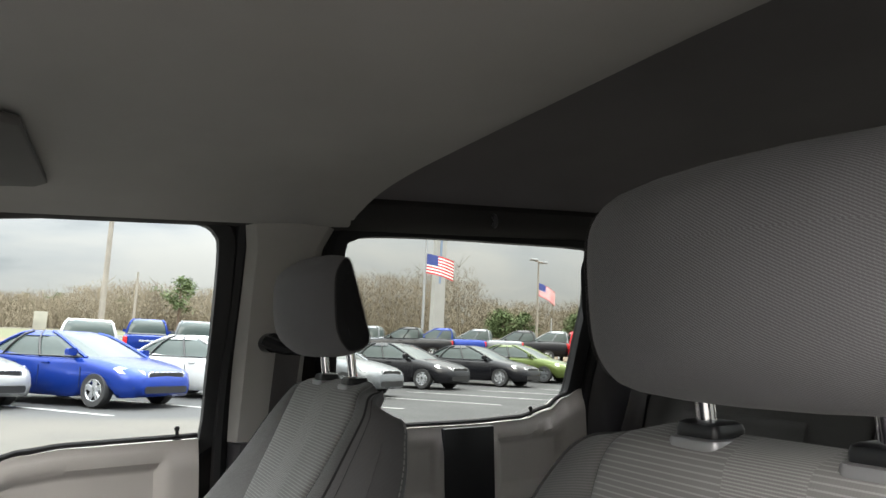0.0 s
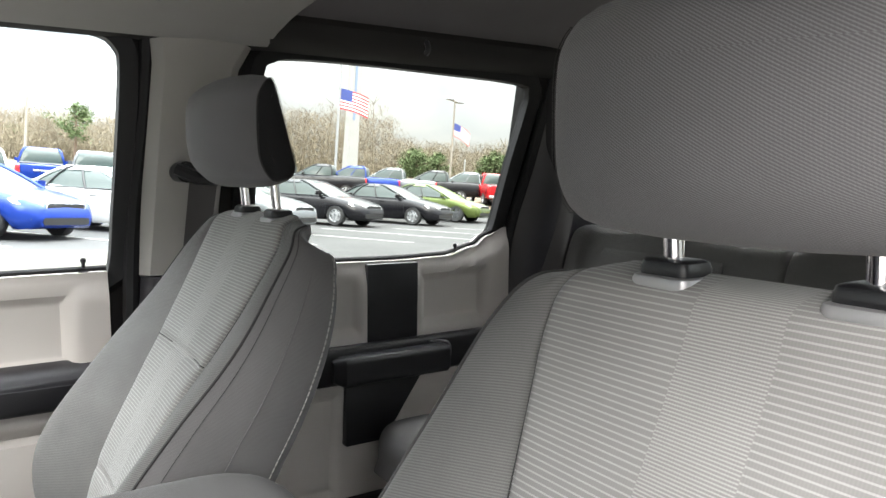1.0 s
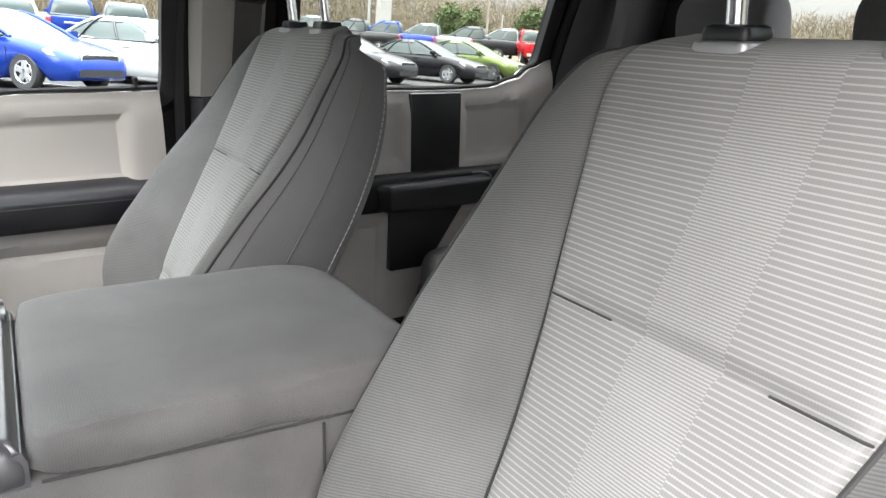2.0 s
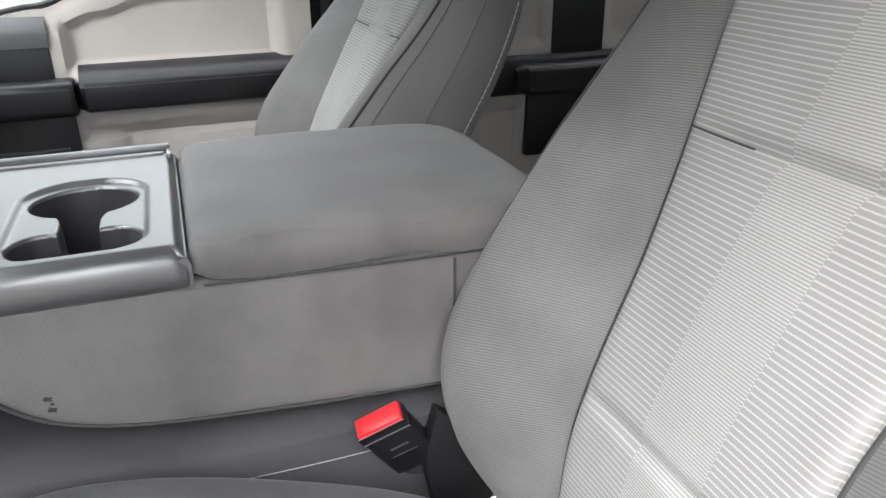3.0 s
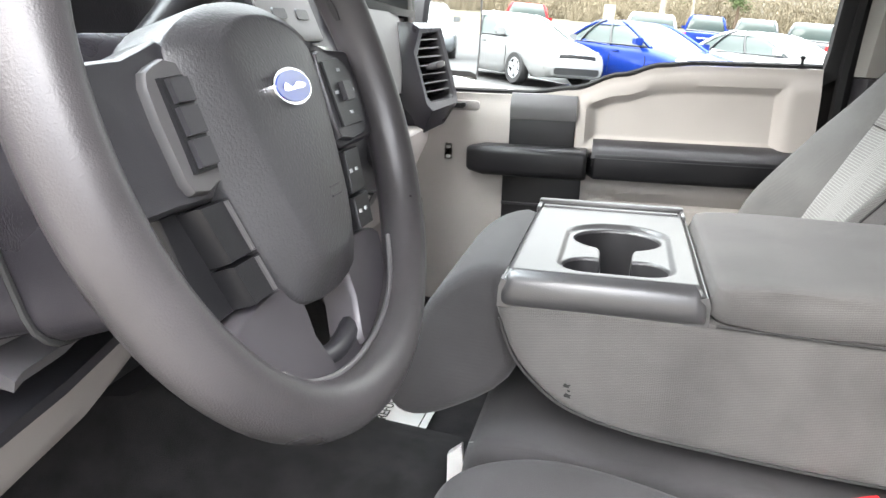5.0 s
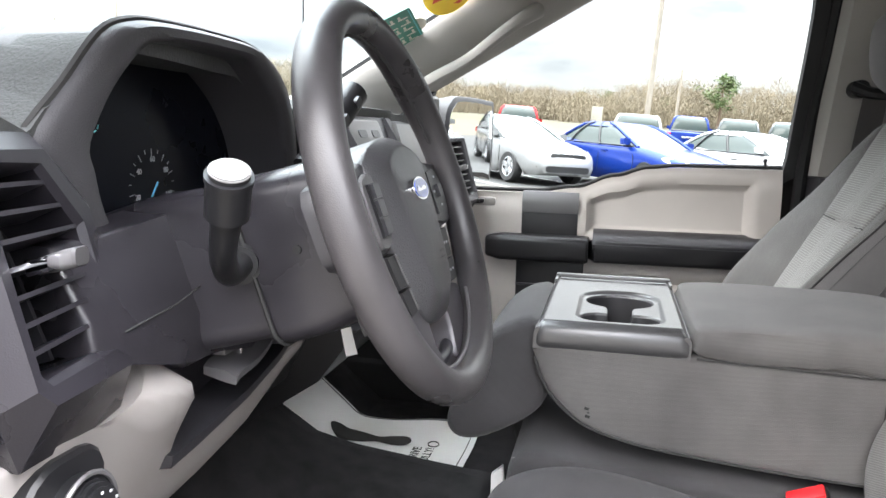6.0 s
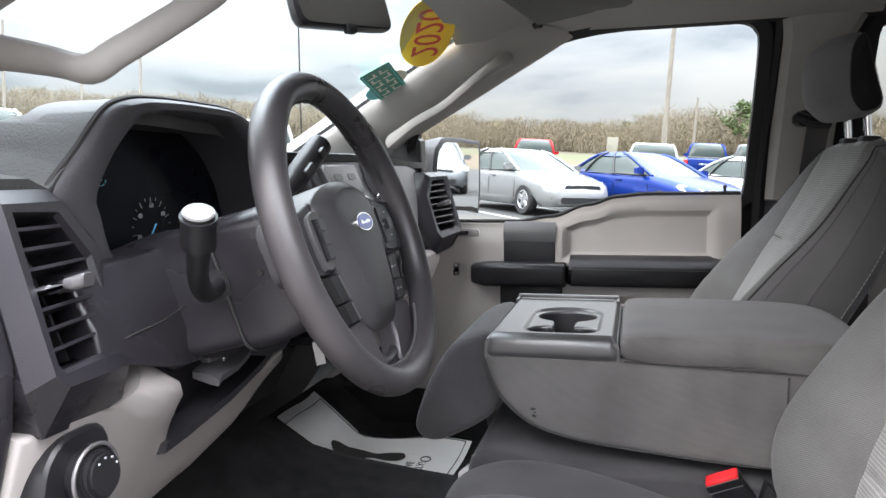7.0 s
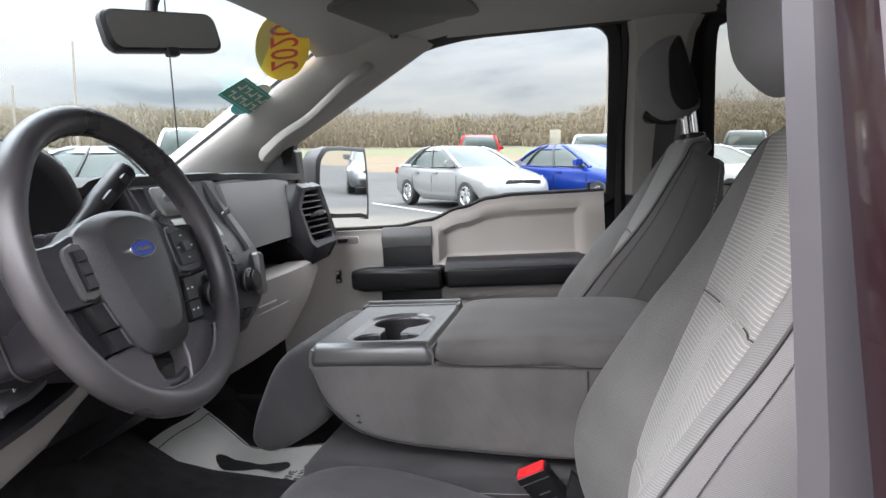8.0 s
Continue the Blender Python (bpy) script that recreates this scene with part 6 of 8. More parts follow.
# ---- steering wheel ----
wheel = thing("steering_wheel", tuple(WHEEL.translation), "worn dark grey four-spoke steering wheel", "steering wheel")
R_, r_ = 0.1815, 0.0168
rings = []
for i in range(96):
    a = 2 * math.pi * i / 96
    thick = r_ * (1 + 0.10 * math.exp(-((math.degrees(a) - 40) / 14) ** 2) + 0.10 * math.exp(-((math.degrees(a) - 140) / 14) ** 2))
    row = []
    for j in range(16):
        b = 2 * math.pi * j / 16
        rr = R_ + thick * math.cos(b)
        row.append(WHEEL @ Vector((rr * math.cos(a), rr * math.sin(a), thick * 1.08 * math.sin(b))))
    rings.append(row)
part("rim", loft(rings, loop=True), LEATHER, wheel, "worn grained rim", 60)
# finger bumps on the inner upper rim
part("grip_seam", tube([WHEEL @ Vector(((R_ - r_ * 0.98) * math.cos(a), (R_ - r_ * 0.98) * math.sin(a), -0.002)) for a in [radians(20 + 140 * i / 40) for i in range(41)]], [0.0022 + 0.0012 * (i % 2) for i in range(41)], 6), SEAM, wheel)

HUB = WHEEL @ Matrix.Translation((0.004, -0.015, -0.012))


def wheel_plate(outline, z0, z1, bevel=0.004, dome=0.0, k=3):
    """A piece on the wheel's face from a (u, v) outline."""
    ring_ = spline(outline, k, True) if k else [Vector(p) for p in outline]
    c = sum(ring_, Vector((0, 0))) / len(ring_)
    rows = []
    for z, s in ((z0, 1.0), (z1 - bevel, 1.0), (z1 - bevel * 0.3, 1 - bevel * 6), (z1, 1 - bevel * 14)):
        rows.append([HUB @ Vector((c.x + (p.x - c.x) * s, c.y + (p.y - c.y) * s, z)) for p in ring_])
    if dome:
        for f in (0.7, 0.45, 0.2, 0.05):
            rows.append([HUB @ Vector((c.x + (p.x - c.x) * f * (1 - bevel * 14), c.y + (p.y - c.y) * f * (1 - bevel * 14), z1 + dome * (1 - f * f))) for p in ring_])
    return loft(rows)


hub = [(-0.083, 0.060), (-0.045, 0.076), (0.0, 0.081), (0.045, 0.076), (0.083, 0.060), (0.088, 0.035), (0.078, -0.02), (0.062, -0.070), (0.042, -0.097), (0.0, -0.104), (-0.042, -0.097), (-0.062, -0.070), (-0.078, -0.02), (-0.088, 0.035)]
hub_ring = spline(hub, 3, True)
hub_face = [Vector((p.x * 0.64, p.y * 0.80 + 0.004)) for p in hub_ring]
rows = []
for z, mix in ((-0.045, 0.0), (0.000, 0.0), (0.0035, 0.015), (0.006, 0.06), (0.0165, 0.90), (0.0182, 1.0)):
    rows.append([HUB @ Vector((*p.lerp(q, mix), z)) for p, q in zip(hub_ring, hub_face)])
for f in (0.96, 0.7, 0.45, 0.2, 0.05):
    rows.append([HUB @ Vector((q.x * f, q.y * f, 0.0184 + 0.0042 * (1 - f * f))) for q in hub_face])
ab = part("airbag_cover", loft(rows), AIRBAG, wheel, "grained hub cover", 60)
OVAL_BLUE = material("blue_enamel", (0.03, 0.06, 0.30), 0.2, var=0.05, bump=0, coat=0.6)
el = [(0.0255 * math.cos(a), 0.024 + 0.0115 * math.sin(a)) for a in [2 * math.pi * i / 28 for i in range(28)]]
badge = part("badge", wheel_plate(el, 0.016, 0.0250, 0.001, 0, 0), CHROME, ab, "chrome-edged oval badge")
part("badge_face", wheel_plate([(x * 0.9, 0.024 + (y - 0.024) * 0.84) for x, y in el], 0.0243, 0.0256, 0.0004, 0, 0), OVAL_BLUE, badge, "blue oval field")
part("badge_mark", wheel_plate([(-0.015, 0.0215), (-0.012, 0.0265), (-0.004, 0.0235), (0.004, 0.0262), (0.015, 0.0245), (0.012, 0.0222), (0.0, 0.0218)], 0.0250, 0.0262, 0.0003), CHROME, badge)
for d in (0, 0.006):
    part("emboss", wheel_plate([(0.010, -0.040 - d), (0.024, -0.040 - d), (0.024, -0.0412 - d), (0.010, -0.0412 - d)], 0.015, 0.0218, 0.0003, 0, 0), CHARCOAL, ab)
for s in (1, -1):
    quad = lambda pts: [(s * u, v) for u, v in pts]
    # side spoke: a smooth skin from hub to rim
    pod = part("side_spoke", wheel_plate(quad([(0.076, 0.056), (0.12, 0.052), (0.172, 0.046), (0.177, 0.012), (0.168, -0.018), (0.118, -0.022), (0.076, -0.016)]), -0.02, 0.004, 0.005), CHARCOAL, wheel, "smooth side spoke")
    frame_ = part("switch_frame", wheel_plate(quad([(0.086, 0.047), (0.107, 0.046), (0.117 if s < 0 else 0.140, 0.036), (0.115 if s < 0 else 0.146, 0.0), (0.110 if s < 0 else 0.132, -0.017), (0.084, -0.015), (0.082, 0.015)]), 0.002, 0.009, 0.003, 0, 2), FRAME_GREY if s < 0 else CHARCOAL, pod, "moulded switch frame")
    if s < 0:
        strip = part("switch_strip", wheel_plate(quad([(0.088, 0.040), (0.108, 0.039), (0.106, -0.008), (0.087, -0.008)]), 0.008, 0.0115, 0.001, 0, 0), BLACK, pod, "black switch strip")
        for v0, v1 in ((0.038, 0.026), (0.024, 0.010), (0.008, -0.006)):
            part("button", wheel_plate(quad([(0.0895, v0), (0.105, v0), (0.104, v1), (0.0885, v1)]), 0.011, 0.0145, 0.001, 0, 0), CHARCOAL, strip)
    else:
        pad = part("switch_pad", wheel_plate(quad([(0.088, 0.040), (0.116, 0.042), (0.134, 0.028), (0.138, 0.006), (0.126, -0.008), (0.090, -0.008)]), 0.008, 0.0115, 0.001, 0, 0), BLACK, pod, "black switch pad")
        part("button", wheel_plate(quad([(0.104, 0.024), (0.120, 0.024), (0.120, 0.010), (0.104, 0.010)]), 0.011, 0.0155, 0.001, 0, 0), CHARCOAL, pad)
        for x, y in ((0.112, 0.033), (0.112, 0.001), (0.096, 0.017), (0.128, 0.017)):
            part("switch_mark", wheel_plate(quad([(x - 0.003, y - 0.0012), (x + 0.003, y - 0.0012), (x + 0.003, y + 0.0012), (x - 0.003, y + 0.0012)]), 0.0112, 0.0120, 0.0001, 0, 0), GAUGE, pad)
    # rocker switches along the hub, in a dark recess
    part("switch_recess", wheel_plate(quad([(0.076, -0.020), (0.124, -0.022), (0.118, -0.082), (0.062, -0.080)]), -0.03, -0.006, 0.003, 0, 0), BLACK, wheel)
    for v0, v1 in ((-0.024, -0.055), (-0.057, -0.080)):
        k0, k1 = 0.082 - (-0.024 - v0) * 0.28, 0.082 - (-0.024 - v1) * 0.28
        sw_ = part("rocker_switch", wheel_plate(quad([(k0, v0), (k0 + 0.028, v0), (k1 + 0.027, v1), (k1, v1)]), -0.02, 0.008, 0.003, 0, 0), BLACK, wheel, "black rocker switch")
        if s < 0:
            part("switch_edge", wheel_plate(quad([(k0 + 0.004, v0 - 0.001), (k0 + 0.0068, v0 - 0.001), (k1 + 0.0068, v1 + 0.001), (k1 + 0.004, v1 + 0.001)]), 0.0, 0.0095, 0.001, 0, 0), SATIN, sw_)
        else:
            vm = (v0 + v1) / 2
            for du in (0.007, 0.018):
                part("switch_mark", wheel_plate(quad([(k1 + du, vm + 0.0015), (k1 + du + 0.004, vm + 0.0015), (k1 + du + 0.004, vm - 0.001), (k1 + du, vm - 0.001)]), 0.007, 0.0088, 0.0001, 0, 0), GAUGE, sw_)
    # lower spoke
    part("lower_spoke", wheel_plate(quad([(0.036, -0.088), (0.066, -0.080), (0.106, -0.086), (0.112, -0.098), (0.090, -0.132), (0.062, -0.148), (0.030, -0.152), (0.022, -0.146), (0.034, -0.120)]), -0.022, 0.002, 0.005, 0, 2), SPOKE, wheel, "dull grey lower spoke")
trim_path = spline([(-0.092, -0.134), (-0.075, -0.147), (-0.04, -0.159), (0, -0.163), (0.04, -0.159), (0.075, -0.147), (0.098, -0.128), (0.110, -0.110)], 4)
part("lower_trim", tube([WHEEL @ Vector((p.x, p.y, -0.002)) for p in trim_path], 0.0020, 8), SATIN, wheel, "satin lower trim")
part("lower_channel", tube([HUB @ Vector((u, v, -0.008)) for u, v in [tuple(p) for p in spline([(-0.052, -0.092), (-0.046, -0.116), (-0.034, -0.136), (0, -0.143), (0.034, -0.136), (0.046, -0.116), (0.052, -0.092)], 4)]], 0.0075, 10), CHARCOAL, wheel, "charcoal edge round the opening")
part("lower_web", wheel_plate([(-0.050, -0.142), (0, -0.146), (0.050, -0.142), (0.060, -0.152), (0.0, -0.160), (-0.060, -0.152)], -0.022, -0.002, 0.003), SPOKE, wheel)

# ---- mirror, visors, stickers ----
rm = Matrix.Translation((-0.035, 0.468, 1.700)) @ Euler((radians(-12), radians(-5), radians(-20))).to_matrix().to_4x4()
rear_mirror = thing("rear_view_mirror", (-0.035, 0.468, 1.70), "black rear-view mirror hung from the windscreen", "mirror")
outline = rrect(0.245, 0.072, 0.02, 4)
part("housing", loft([[rm @ Vector((x * k, d, z * k)) for x, z in outline] for d, k in ((-0.008, 0.95), (-0.004, 1.0), (0.008, 1.0), (0.026, 0.86), (0.036, 0.6))]), BLACK, rear_mirror)
MIRROR = material("silvered_glass", (0.85, 0.86, 0.87), 0.02, metal=1.0, var=0.0, bump=0, gloss=0.0)
part("glass", loft([[rm @ Vector((x * 0.93, d, z * 0.88)) for x, z in outline] for d in (-0.0095, -0.0075)]), MIRROR, rear_mirror, "mirror glass")
part("tab", turned(box(-0.012, 0.012, -0.012, 0.002, -0.046, -0.030, 0.003), rm), BLACK, rear_mirror)
part("stem", tube([rm @ Vector((0, 0.03, 0.01)), Vector((-0.01, 0.50, 1.755)), Vector((-0.01, 0.48, 1.79))], 0.011, 10), BLACK, rear_mirror)
part("mount", box(-0.045, 0.03, 0.43, 0.52, 1.775, 1.80, 0.012), BLACK, rear_mirror)


def on_screen(x, t, lift=-0.006):
    """A frame on the inside of the windscreen at x and the share t down its edge: its Z points out of the glass."""
    e = screen_edge(t)
    v = (x / e.x + 1) / 2
    p = screen_point(t, v)
    du = screen_point(min(1, t + 0.01), v) - screen_point(max(0, t - 0.01), v)
    dv = screen_point(t, v + 0.01) - screen_point(t, v - 0.01)
    up = (-du).normalized()
    right = (dv - up * dv.dot(up)).normalized()
    out = right.cross(up)
    if out.y < 0:
        out = -out
    m = Matrix((right, up, out)).transposed().to_4x4()
    m.translation = p + out * lift
    return m


YELLOW = material("yellow_sticker", (0.85, 0.55, 0.02), 0.5, var=0.05, bump=0)
STICKER_RED = material("red_sticker_print", (0.62, 0.06, 0.03), 0.5, var=0.05, bump=0)
GREEN = material("green_sticker", (0.05, 0.22, 0.16), 0.5, var=0.1, bump=0)
AQUA = material("aqua_sticker", (0.12, 0.50, 0.52), 0.5, var=0.1, bump=0)
CREAM = material("cream_label", (0.62, 0.58, 0.50), 0.6, var=0.1, bump=0)


def glass_frame(centre, along, up):
    """A frame for a sticker inside the windscreen: X along the print, Y its upper side, Z out through the glass."""
    x = Vector(along).normalized()
    y = Vector(up)
    y = (y - x * y.dot(x)).normalized()
    m = Matrix((x, y, x.cross(y))).transposed().to_4x4()
    m.translation = centre
    return m


# both are printed to be read from outside
m = glass_frame((0.492, 0.464, 1.744), (-0.242, -0.111, 0.127), (0.052, -0.108, 0.011))
year = thing("year_sticker", tuple(m.translation), "oval yellow windscreen sticker with a red year", "sticker")
part("oval", turned(plate([(0.140 * math.cos(a), 0.066 * math.sin(a)) for a in [2 * math.pi * i / 48 for i in range(48)]], "z", -0.0006, 0.0006), m), YELLOW, year)
for dz in (-0.0012, 0.0012):
    part("year_print", lettering("2020", 0.098, m @ Matrix.Translation((0.0, 0.0, dz)), 0.0004), STICKER_RED, year, "red figures read from outside")
m = glass_frame((0.571, 0.599, 1.640), (-0.231, -0.019, 0.041), (-0.006, -0.073, 0.039))
plq = thing("history_sticker", tuple(m.translation), "green windscreen sticker with pale printed bars", "sticker")
part("disc", turned(plate([(0.040 * math.cos(a), 0.024 * math.sin(a) + 0.036) for a in [2 * math.pi * i / 30 for i in range(30)]], "z", 0.0008, 0.0018), m), CREAM, plq)
part("disc", turned(plate([(0.046 * math.cos(a) - 0.03, 0.028 * math.sin(a) - 0.036) for a in [2 * math.pi * i / 30 for i in range(30)]], "z", 0.0008, 0.0018), m), AQUA, plq)
part("plaque", turned(plate(rrect(0.235, 0.083, 0.006), "z", -0.0008, 0.0006), m), GREEN, plq)
part("border", turned(join(*[plate(o, "z", -0.0014, -0.0006) for o in ([(-0.112, 0.034), (0.112, 0.034), (0.112, 0.037), (-0.112, 0.037)], [(-0.112, -0.037), (0.112, -0.037), (0.112, -0.034), (-0.112, -0.034)])]), m), AQUA, plq)
for i in range(6):
    for y in (-0.028, 0.004):
        part("print", turned(join(box(-0.100 + 0.0345 * i, -0.094 + 0.0345 * i, y, y + 0.024, -0.0016, -0.0006), box(-0.092 + 0.0345 * i, -0.076 + 0.0345 * i, y + (0.016 if (i + int(y > 0)) % 2 else 0.002), y + (0.022 if (i + int(y > 0)) % 2 else 0.008), -0.0016, -0.0006)), m), CREAM, plq, "pale printed bars")
m = on_screen(0.590, 0.06)
solid("inspection_label", turned(plate([(-0.022, -0.020), (0.022, -0.020), (0.022, 0.020), (-0.022, 0.020)], "z", -0.001, 0.0), m), CREAM, "small cream label on the windscreen", "label", loc=tuple(m.translation))

VISOR = material("visor_cloth", (0.085, 0.082, 0.08), 0.9, var=0.08, scale=6, fine=1000, bump=0.4)
for s in (1, -1):
    vis = thing("sun_visor", (s * 0.42, 0.2, 1.79), "grey sun visor folded up against the headliner", "sun visor")
    o = [(s * x, y) for x, y in ((0.20, -0.04), (0.56, -0.06), (0.60, -0.04), (0.615, 0.02), (0.60, 0.13), (0.585, 0.165), (0.20, 0.20), (0.18, 0.18), (0.175, -0.01))]
    bm = plate(o, "z", 0.0, 0.016, 0.006)
    for v in bm.verts:
        v.co.z += 1.792 - 0.045 * smooth_step(0.0, 0.26, v.co.y)
        v.co.y += 0.045
    part("pad", bm, VISOR, vis)
    if s > 0:
        lab = turned(box(-0.055, 0.055, -0.03, 0.03, -0.001, 0.0), Matrix.Translation((0.45, 0.115, 1.786)) @ Matrix.Rotation(radians(-9), 4, "X"))
        part("label", lab, CREAM, vis, "pale printed label")
    part("pivot", tube([(s * 0.60, 0.205, 1.765), (s * 0.63, 0.22, 1.768), (s * 0.64, 0.23, 1.785)], 0.007, 8), CHARCOAL, vis)

# passenger's outside mirror
om = thing("wing_mirror", (1.0, 0.6, 1.30), "dark grey outside mirror on the passenger door", "wing mirror")
def mir_ring(k, d):
    pts = [(-0.125, -0.115), (-0.12, 0.085), (-0.09, 0.11), (0.05, 0.118), (0.085, 0.10), (0.105, 0.06), (0.11, -0.07), (0.09, -0.105), (-0.09, -0.122)]
    base = Matrix.Translation((1.075, 0.545, 1.400)) @ Matrix.Rotation(radians(-28), 4, "Z") @ Matrix.Rotation(radians(3.2), 4, "X")
    return [base @ Vector((-0.115 * 0 + p.x * k * -1, d, p.y * k)) for p in spline(pts, 3, True)]
part("housing", loft([mir_ring(0.94, -0.01), mir_ring(1.0, -0.006), mir_ring(1.0, 0.02), mir_ring(0.93, 0.07), mir_ring(0.7, 0.11), mir_ring(0.3, 0.125)]), CHARCOAL, om)
part("glass", loft([mir_ring(0.88, -0.0125), mir_ring(0.88, -0.0105)]), MIRROR, om, "mirror glass")
part("arm", tube([(0.87, 0.64, 1.28), (0.94, 0.62, 1.30), (1.0, 0.60, 1.32)], 0.03, 10), CHARCOAL, om)
part("base", box(0.845, 0.90, 0.58, 0.70, 1.24, 1.33, 0.012), CHARCOAL, om)

# antenna mast on the wing
mast = thing("antenna", (0.80, 0.95, 1.30), "thin black antenna mast on the wing", "antenna")
part("rod", tube([(0.80, 0.95, 1.30), (0.80, 0.94, 2.15)], 0.0024, 8), BLACK, mast)
part("foot", disc((0.80, 0.95, 1.31), (0, 0, 1), 0.014, 0.03, 14, 0.004), BLACK, mast)

# paper floor cover
paper = thing("paper_floor_mat", (0.58, 0.65, FLOOR_Z), "white paper floor mat with a black shoe print", "floor mat")
def mat_pt(u, v):
    x, y = 0.29 + 0.34 * u, 0.40 + 0.46 * v
    z = FLOOR_Z + 0.014 + 0.83 * max(0.0, y - 0.72) + 0.05 * max(0.0, 0.36 - x) + 0.06 * max(0.0, x - 0.57) + 0.004 * math.sin(7 * u + 5 * v) + 0.005 * math.sin(9 * v) * u
    return Vector((x, y, z))
part("sheet", thicken(sheet(mat_pt, 16, 24), 0.001), PAPER, paper)
def on_mat(u, v, lift=0.002):
    return mat_pt(u, v) + Vector((0, 0, lift))
sole = spline([(u_ + 0.26, v_ + 0.07) for u_, v_ in ((0.28, 0.28), (0.34, 0.25), (0.41, 0.28), (0.40, 0.36), (0.37, 0.43), (0.40, 0.52), (0.42, 0.64), (0.33, 0.69), (0.24, 0.64), (0.25, 0.52), (0.29, 0.43), (0.27, 0.35))], 4, True)
bm = bmesh.new()
f = bm.faces.new([bm.verts.new(on_mat(p.x, p.y, 0.004)) for p in sole])
part("shoe_print", bm, INK, paper, "black printed shoe sole")
tm = Matrix.Translation(on_mat(0.24, 0.26, 0.006))
part("print", join(lettering("PLEASE DRIVE", 0.029, tm), lettering("CAREFULLY!", 0.029, tm @ Matrix.Translation((0.012, -0.029, 0)))), INK, paper, "black printed words")
part("print_ring", tube([on_mat(0.60 + 0.040 * math.cos(a), 0.20 + 0.028 * math.sin(a), 0.004) for a in [2 * math.pi * i / 24 for i in range(24)]], 0.0015, 4, True), INK, paper)
for line in ([(0.03, 0.03), (0.97, 0.03)], [(0.97, 0.03), (0.97, 0.95)], [(0.03, 0.95), (0.97, 0.95)], [(0.03, 0.03), (0.03, 0.95)]):
    (a0, b0), (a1, b1) = line
    part("border_line", tube([on_mat(a0 + (a1 - a0) * k / 16, b0 + (b1 - b0) * k / 16, 0.003) for k in range(17)], 0.0012, 4), INK, paper)

# ---- outside ----
def ground_z(x, y):
    """The lot slopes up towards the back of the truck and, far out, to the woods."""
    r = math.hypot(x, y)
    return 0.25 - 0.02 * 60 * math.tanh(y / 60) + 0.034 * max(0.0, min(r, 130.0) - 28) + 0.004 * max(0, r - 130)


def ground_mesh():
    bm = bmesh.new()
    radii = [2, 4, 6, 8, 10, 12, 14, 16, 18, 20, 22, 24, 26, 28, 30, 33, 36, 40, 45, 52, 60, 75, 95, 120, 160, 240, 400, 900, 2500]
    n = 72
    rows = [[bm.verts.new((r * math.cos(2 * math.pi * k / n), r * math.sin(2 * math.pi * k / n), ground_z(r * math.cos(2 * math.pi * k / n), r * math.sin(2 * math.pi * k / n)))) for k in range(n)] for r in radii]
    c = bm.verts.new((0, 0, ground_z(0, 0)))
    for k in range(n):
        bm.faces.new((c, rows[0][k], rows[0][(k + 1) % n]))
    for a, b in zip(rows, rows[1:]):
        for k in range(n):
            bm.faces.new((a[k], b[k], b[(k + 1) % n], a[(k + 1) % n]))
    return bm


def ground_material():
    """Pale gravelly asphalt near by, darker asphalt under the rows, dry brown and then green grass beyond the lot."""
    m = material("asphalt_and_grass", (0.066, 0.060, 0.051), 0.9, var=0.3, scale=0.5, fine=45, bump=0.5, depth=0.01)
    n, l = m.node_tree.nodes, m.node_tree.links
    b = n["Principled BSDF"]
    co = n.new("ShaderNodeTexCoord")
    dist = n.new("ShaderNodeVectorMath")
    dist.operation = "LENGTH"
    l.new(co.outputs["Object"], dist.inputs[0])
    wob = n.new("ShaderNodeTexNoise")
    wob.inputs["Scale"].default_value, wob.inputs["Detail"].default_value = 0.08, 4
    l.new(co.outputs["Object"], wob.inputs["Vector"])
    add = n.new("ShaderNodeMath")
    add.operation = "MULTIPLY_ADD"
    add.inputs[1].default_value = 14
    l.new(wob.outputs["Fac"], add.inputs[0])
    l.new(dist.outputs["Value"], add.inputs[2])
    last = b.inputs["Base Color"].links[0].from_socket
    for edge, soft, col in ((19.5, 1.2, (0.034, 0.034, 0.034)), (46, 1.0, (0.095, 0.068, 0.040)), (66, 6.0, (0.070, 0.072, 0.030)), (92, 8.0, (0.06, 0.05, 0.032))):
        rng = n.new("ShaderNodeMapRange")
        rng.inputs["From Min"].default_value, rng.inputs["From Max"].default_value = edge, edge + soft
        l.new(add.outputs[0], rng.inputs["Value"])
        mix = n.new("ShaderNodeMix")
        mix.data_type = "RGBA"
        mix.inputs["B"].default_value = (*col, 1)
        l.new(rng.outputs[0], mix.inputs["Factor"])
        l.new(last, mix.inputs["A"])
        last = mix.outputs["Result"]
    l.new(last, b.inputs["Base Color"])
    return m


ground = solid("ground", ground_mesh(), ground_material(), "worn asphalt lot with dry grass field beyond", "ground", "structure", cab=False)
LINE = material("worn_line_paint", (0.36, 0.36, 0.35), 0.8, var=0.3, scale=5, bump=0.2)


def lot_line(x, y, dx, dy, ln):
    d = Vector((dx, dy)).normalized()
    s = Vector((-d.y, d.x)) * 0.06
    bm = bmesh.new()
    pts = []
    for t in range(9):
        p = Vector((x, y)) + d * ln * t / 8
        pts.append([bm.verts.new((q.x, q.y, ground_z(q.x, q.y) + 0.008)) for q in (p + s, p - s)])
    for a, b in zip(pts, pts[1:]):
        bm.faces.new((a[0], a[1], b[1], b[0]))
    return solid("parking_line", bm, LINE, "worn white painted parking line", "line", "structure", cab=False)


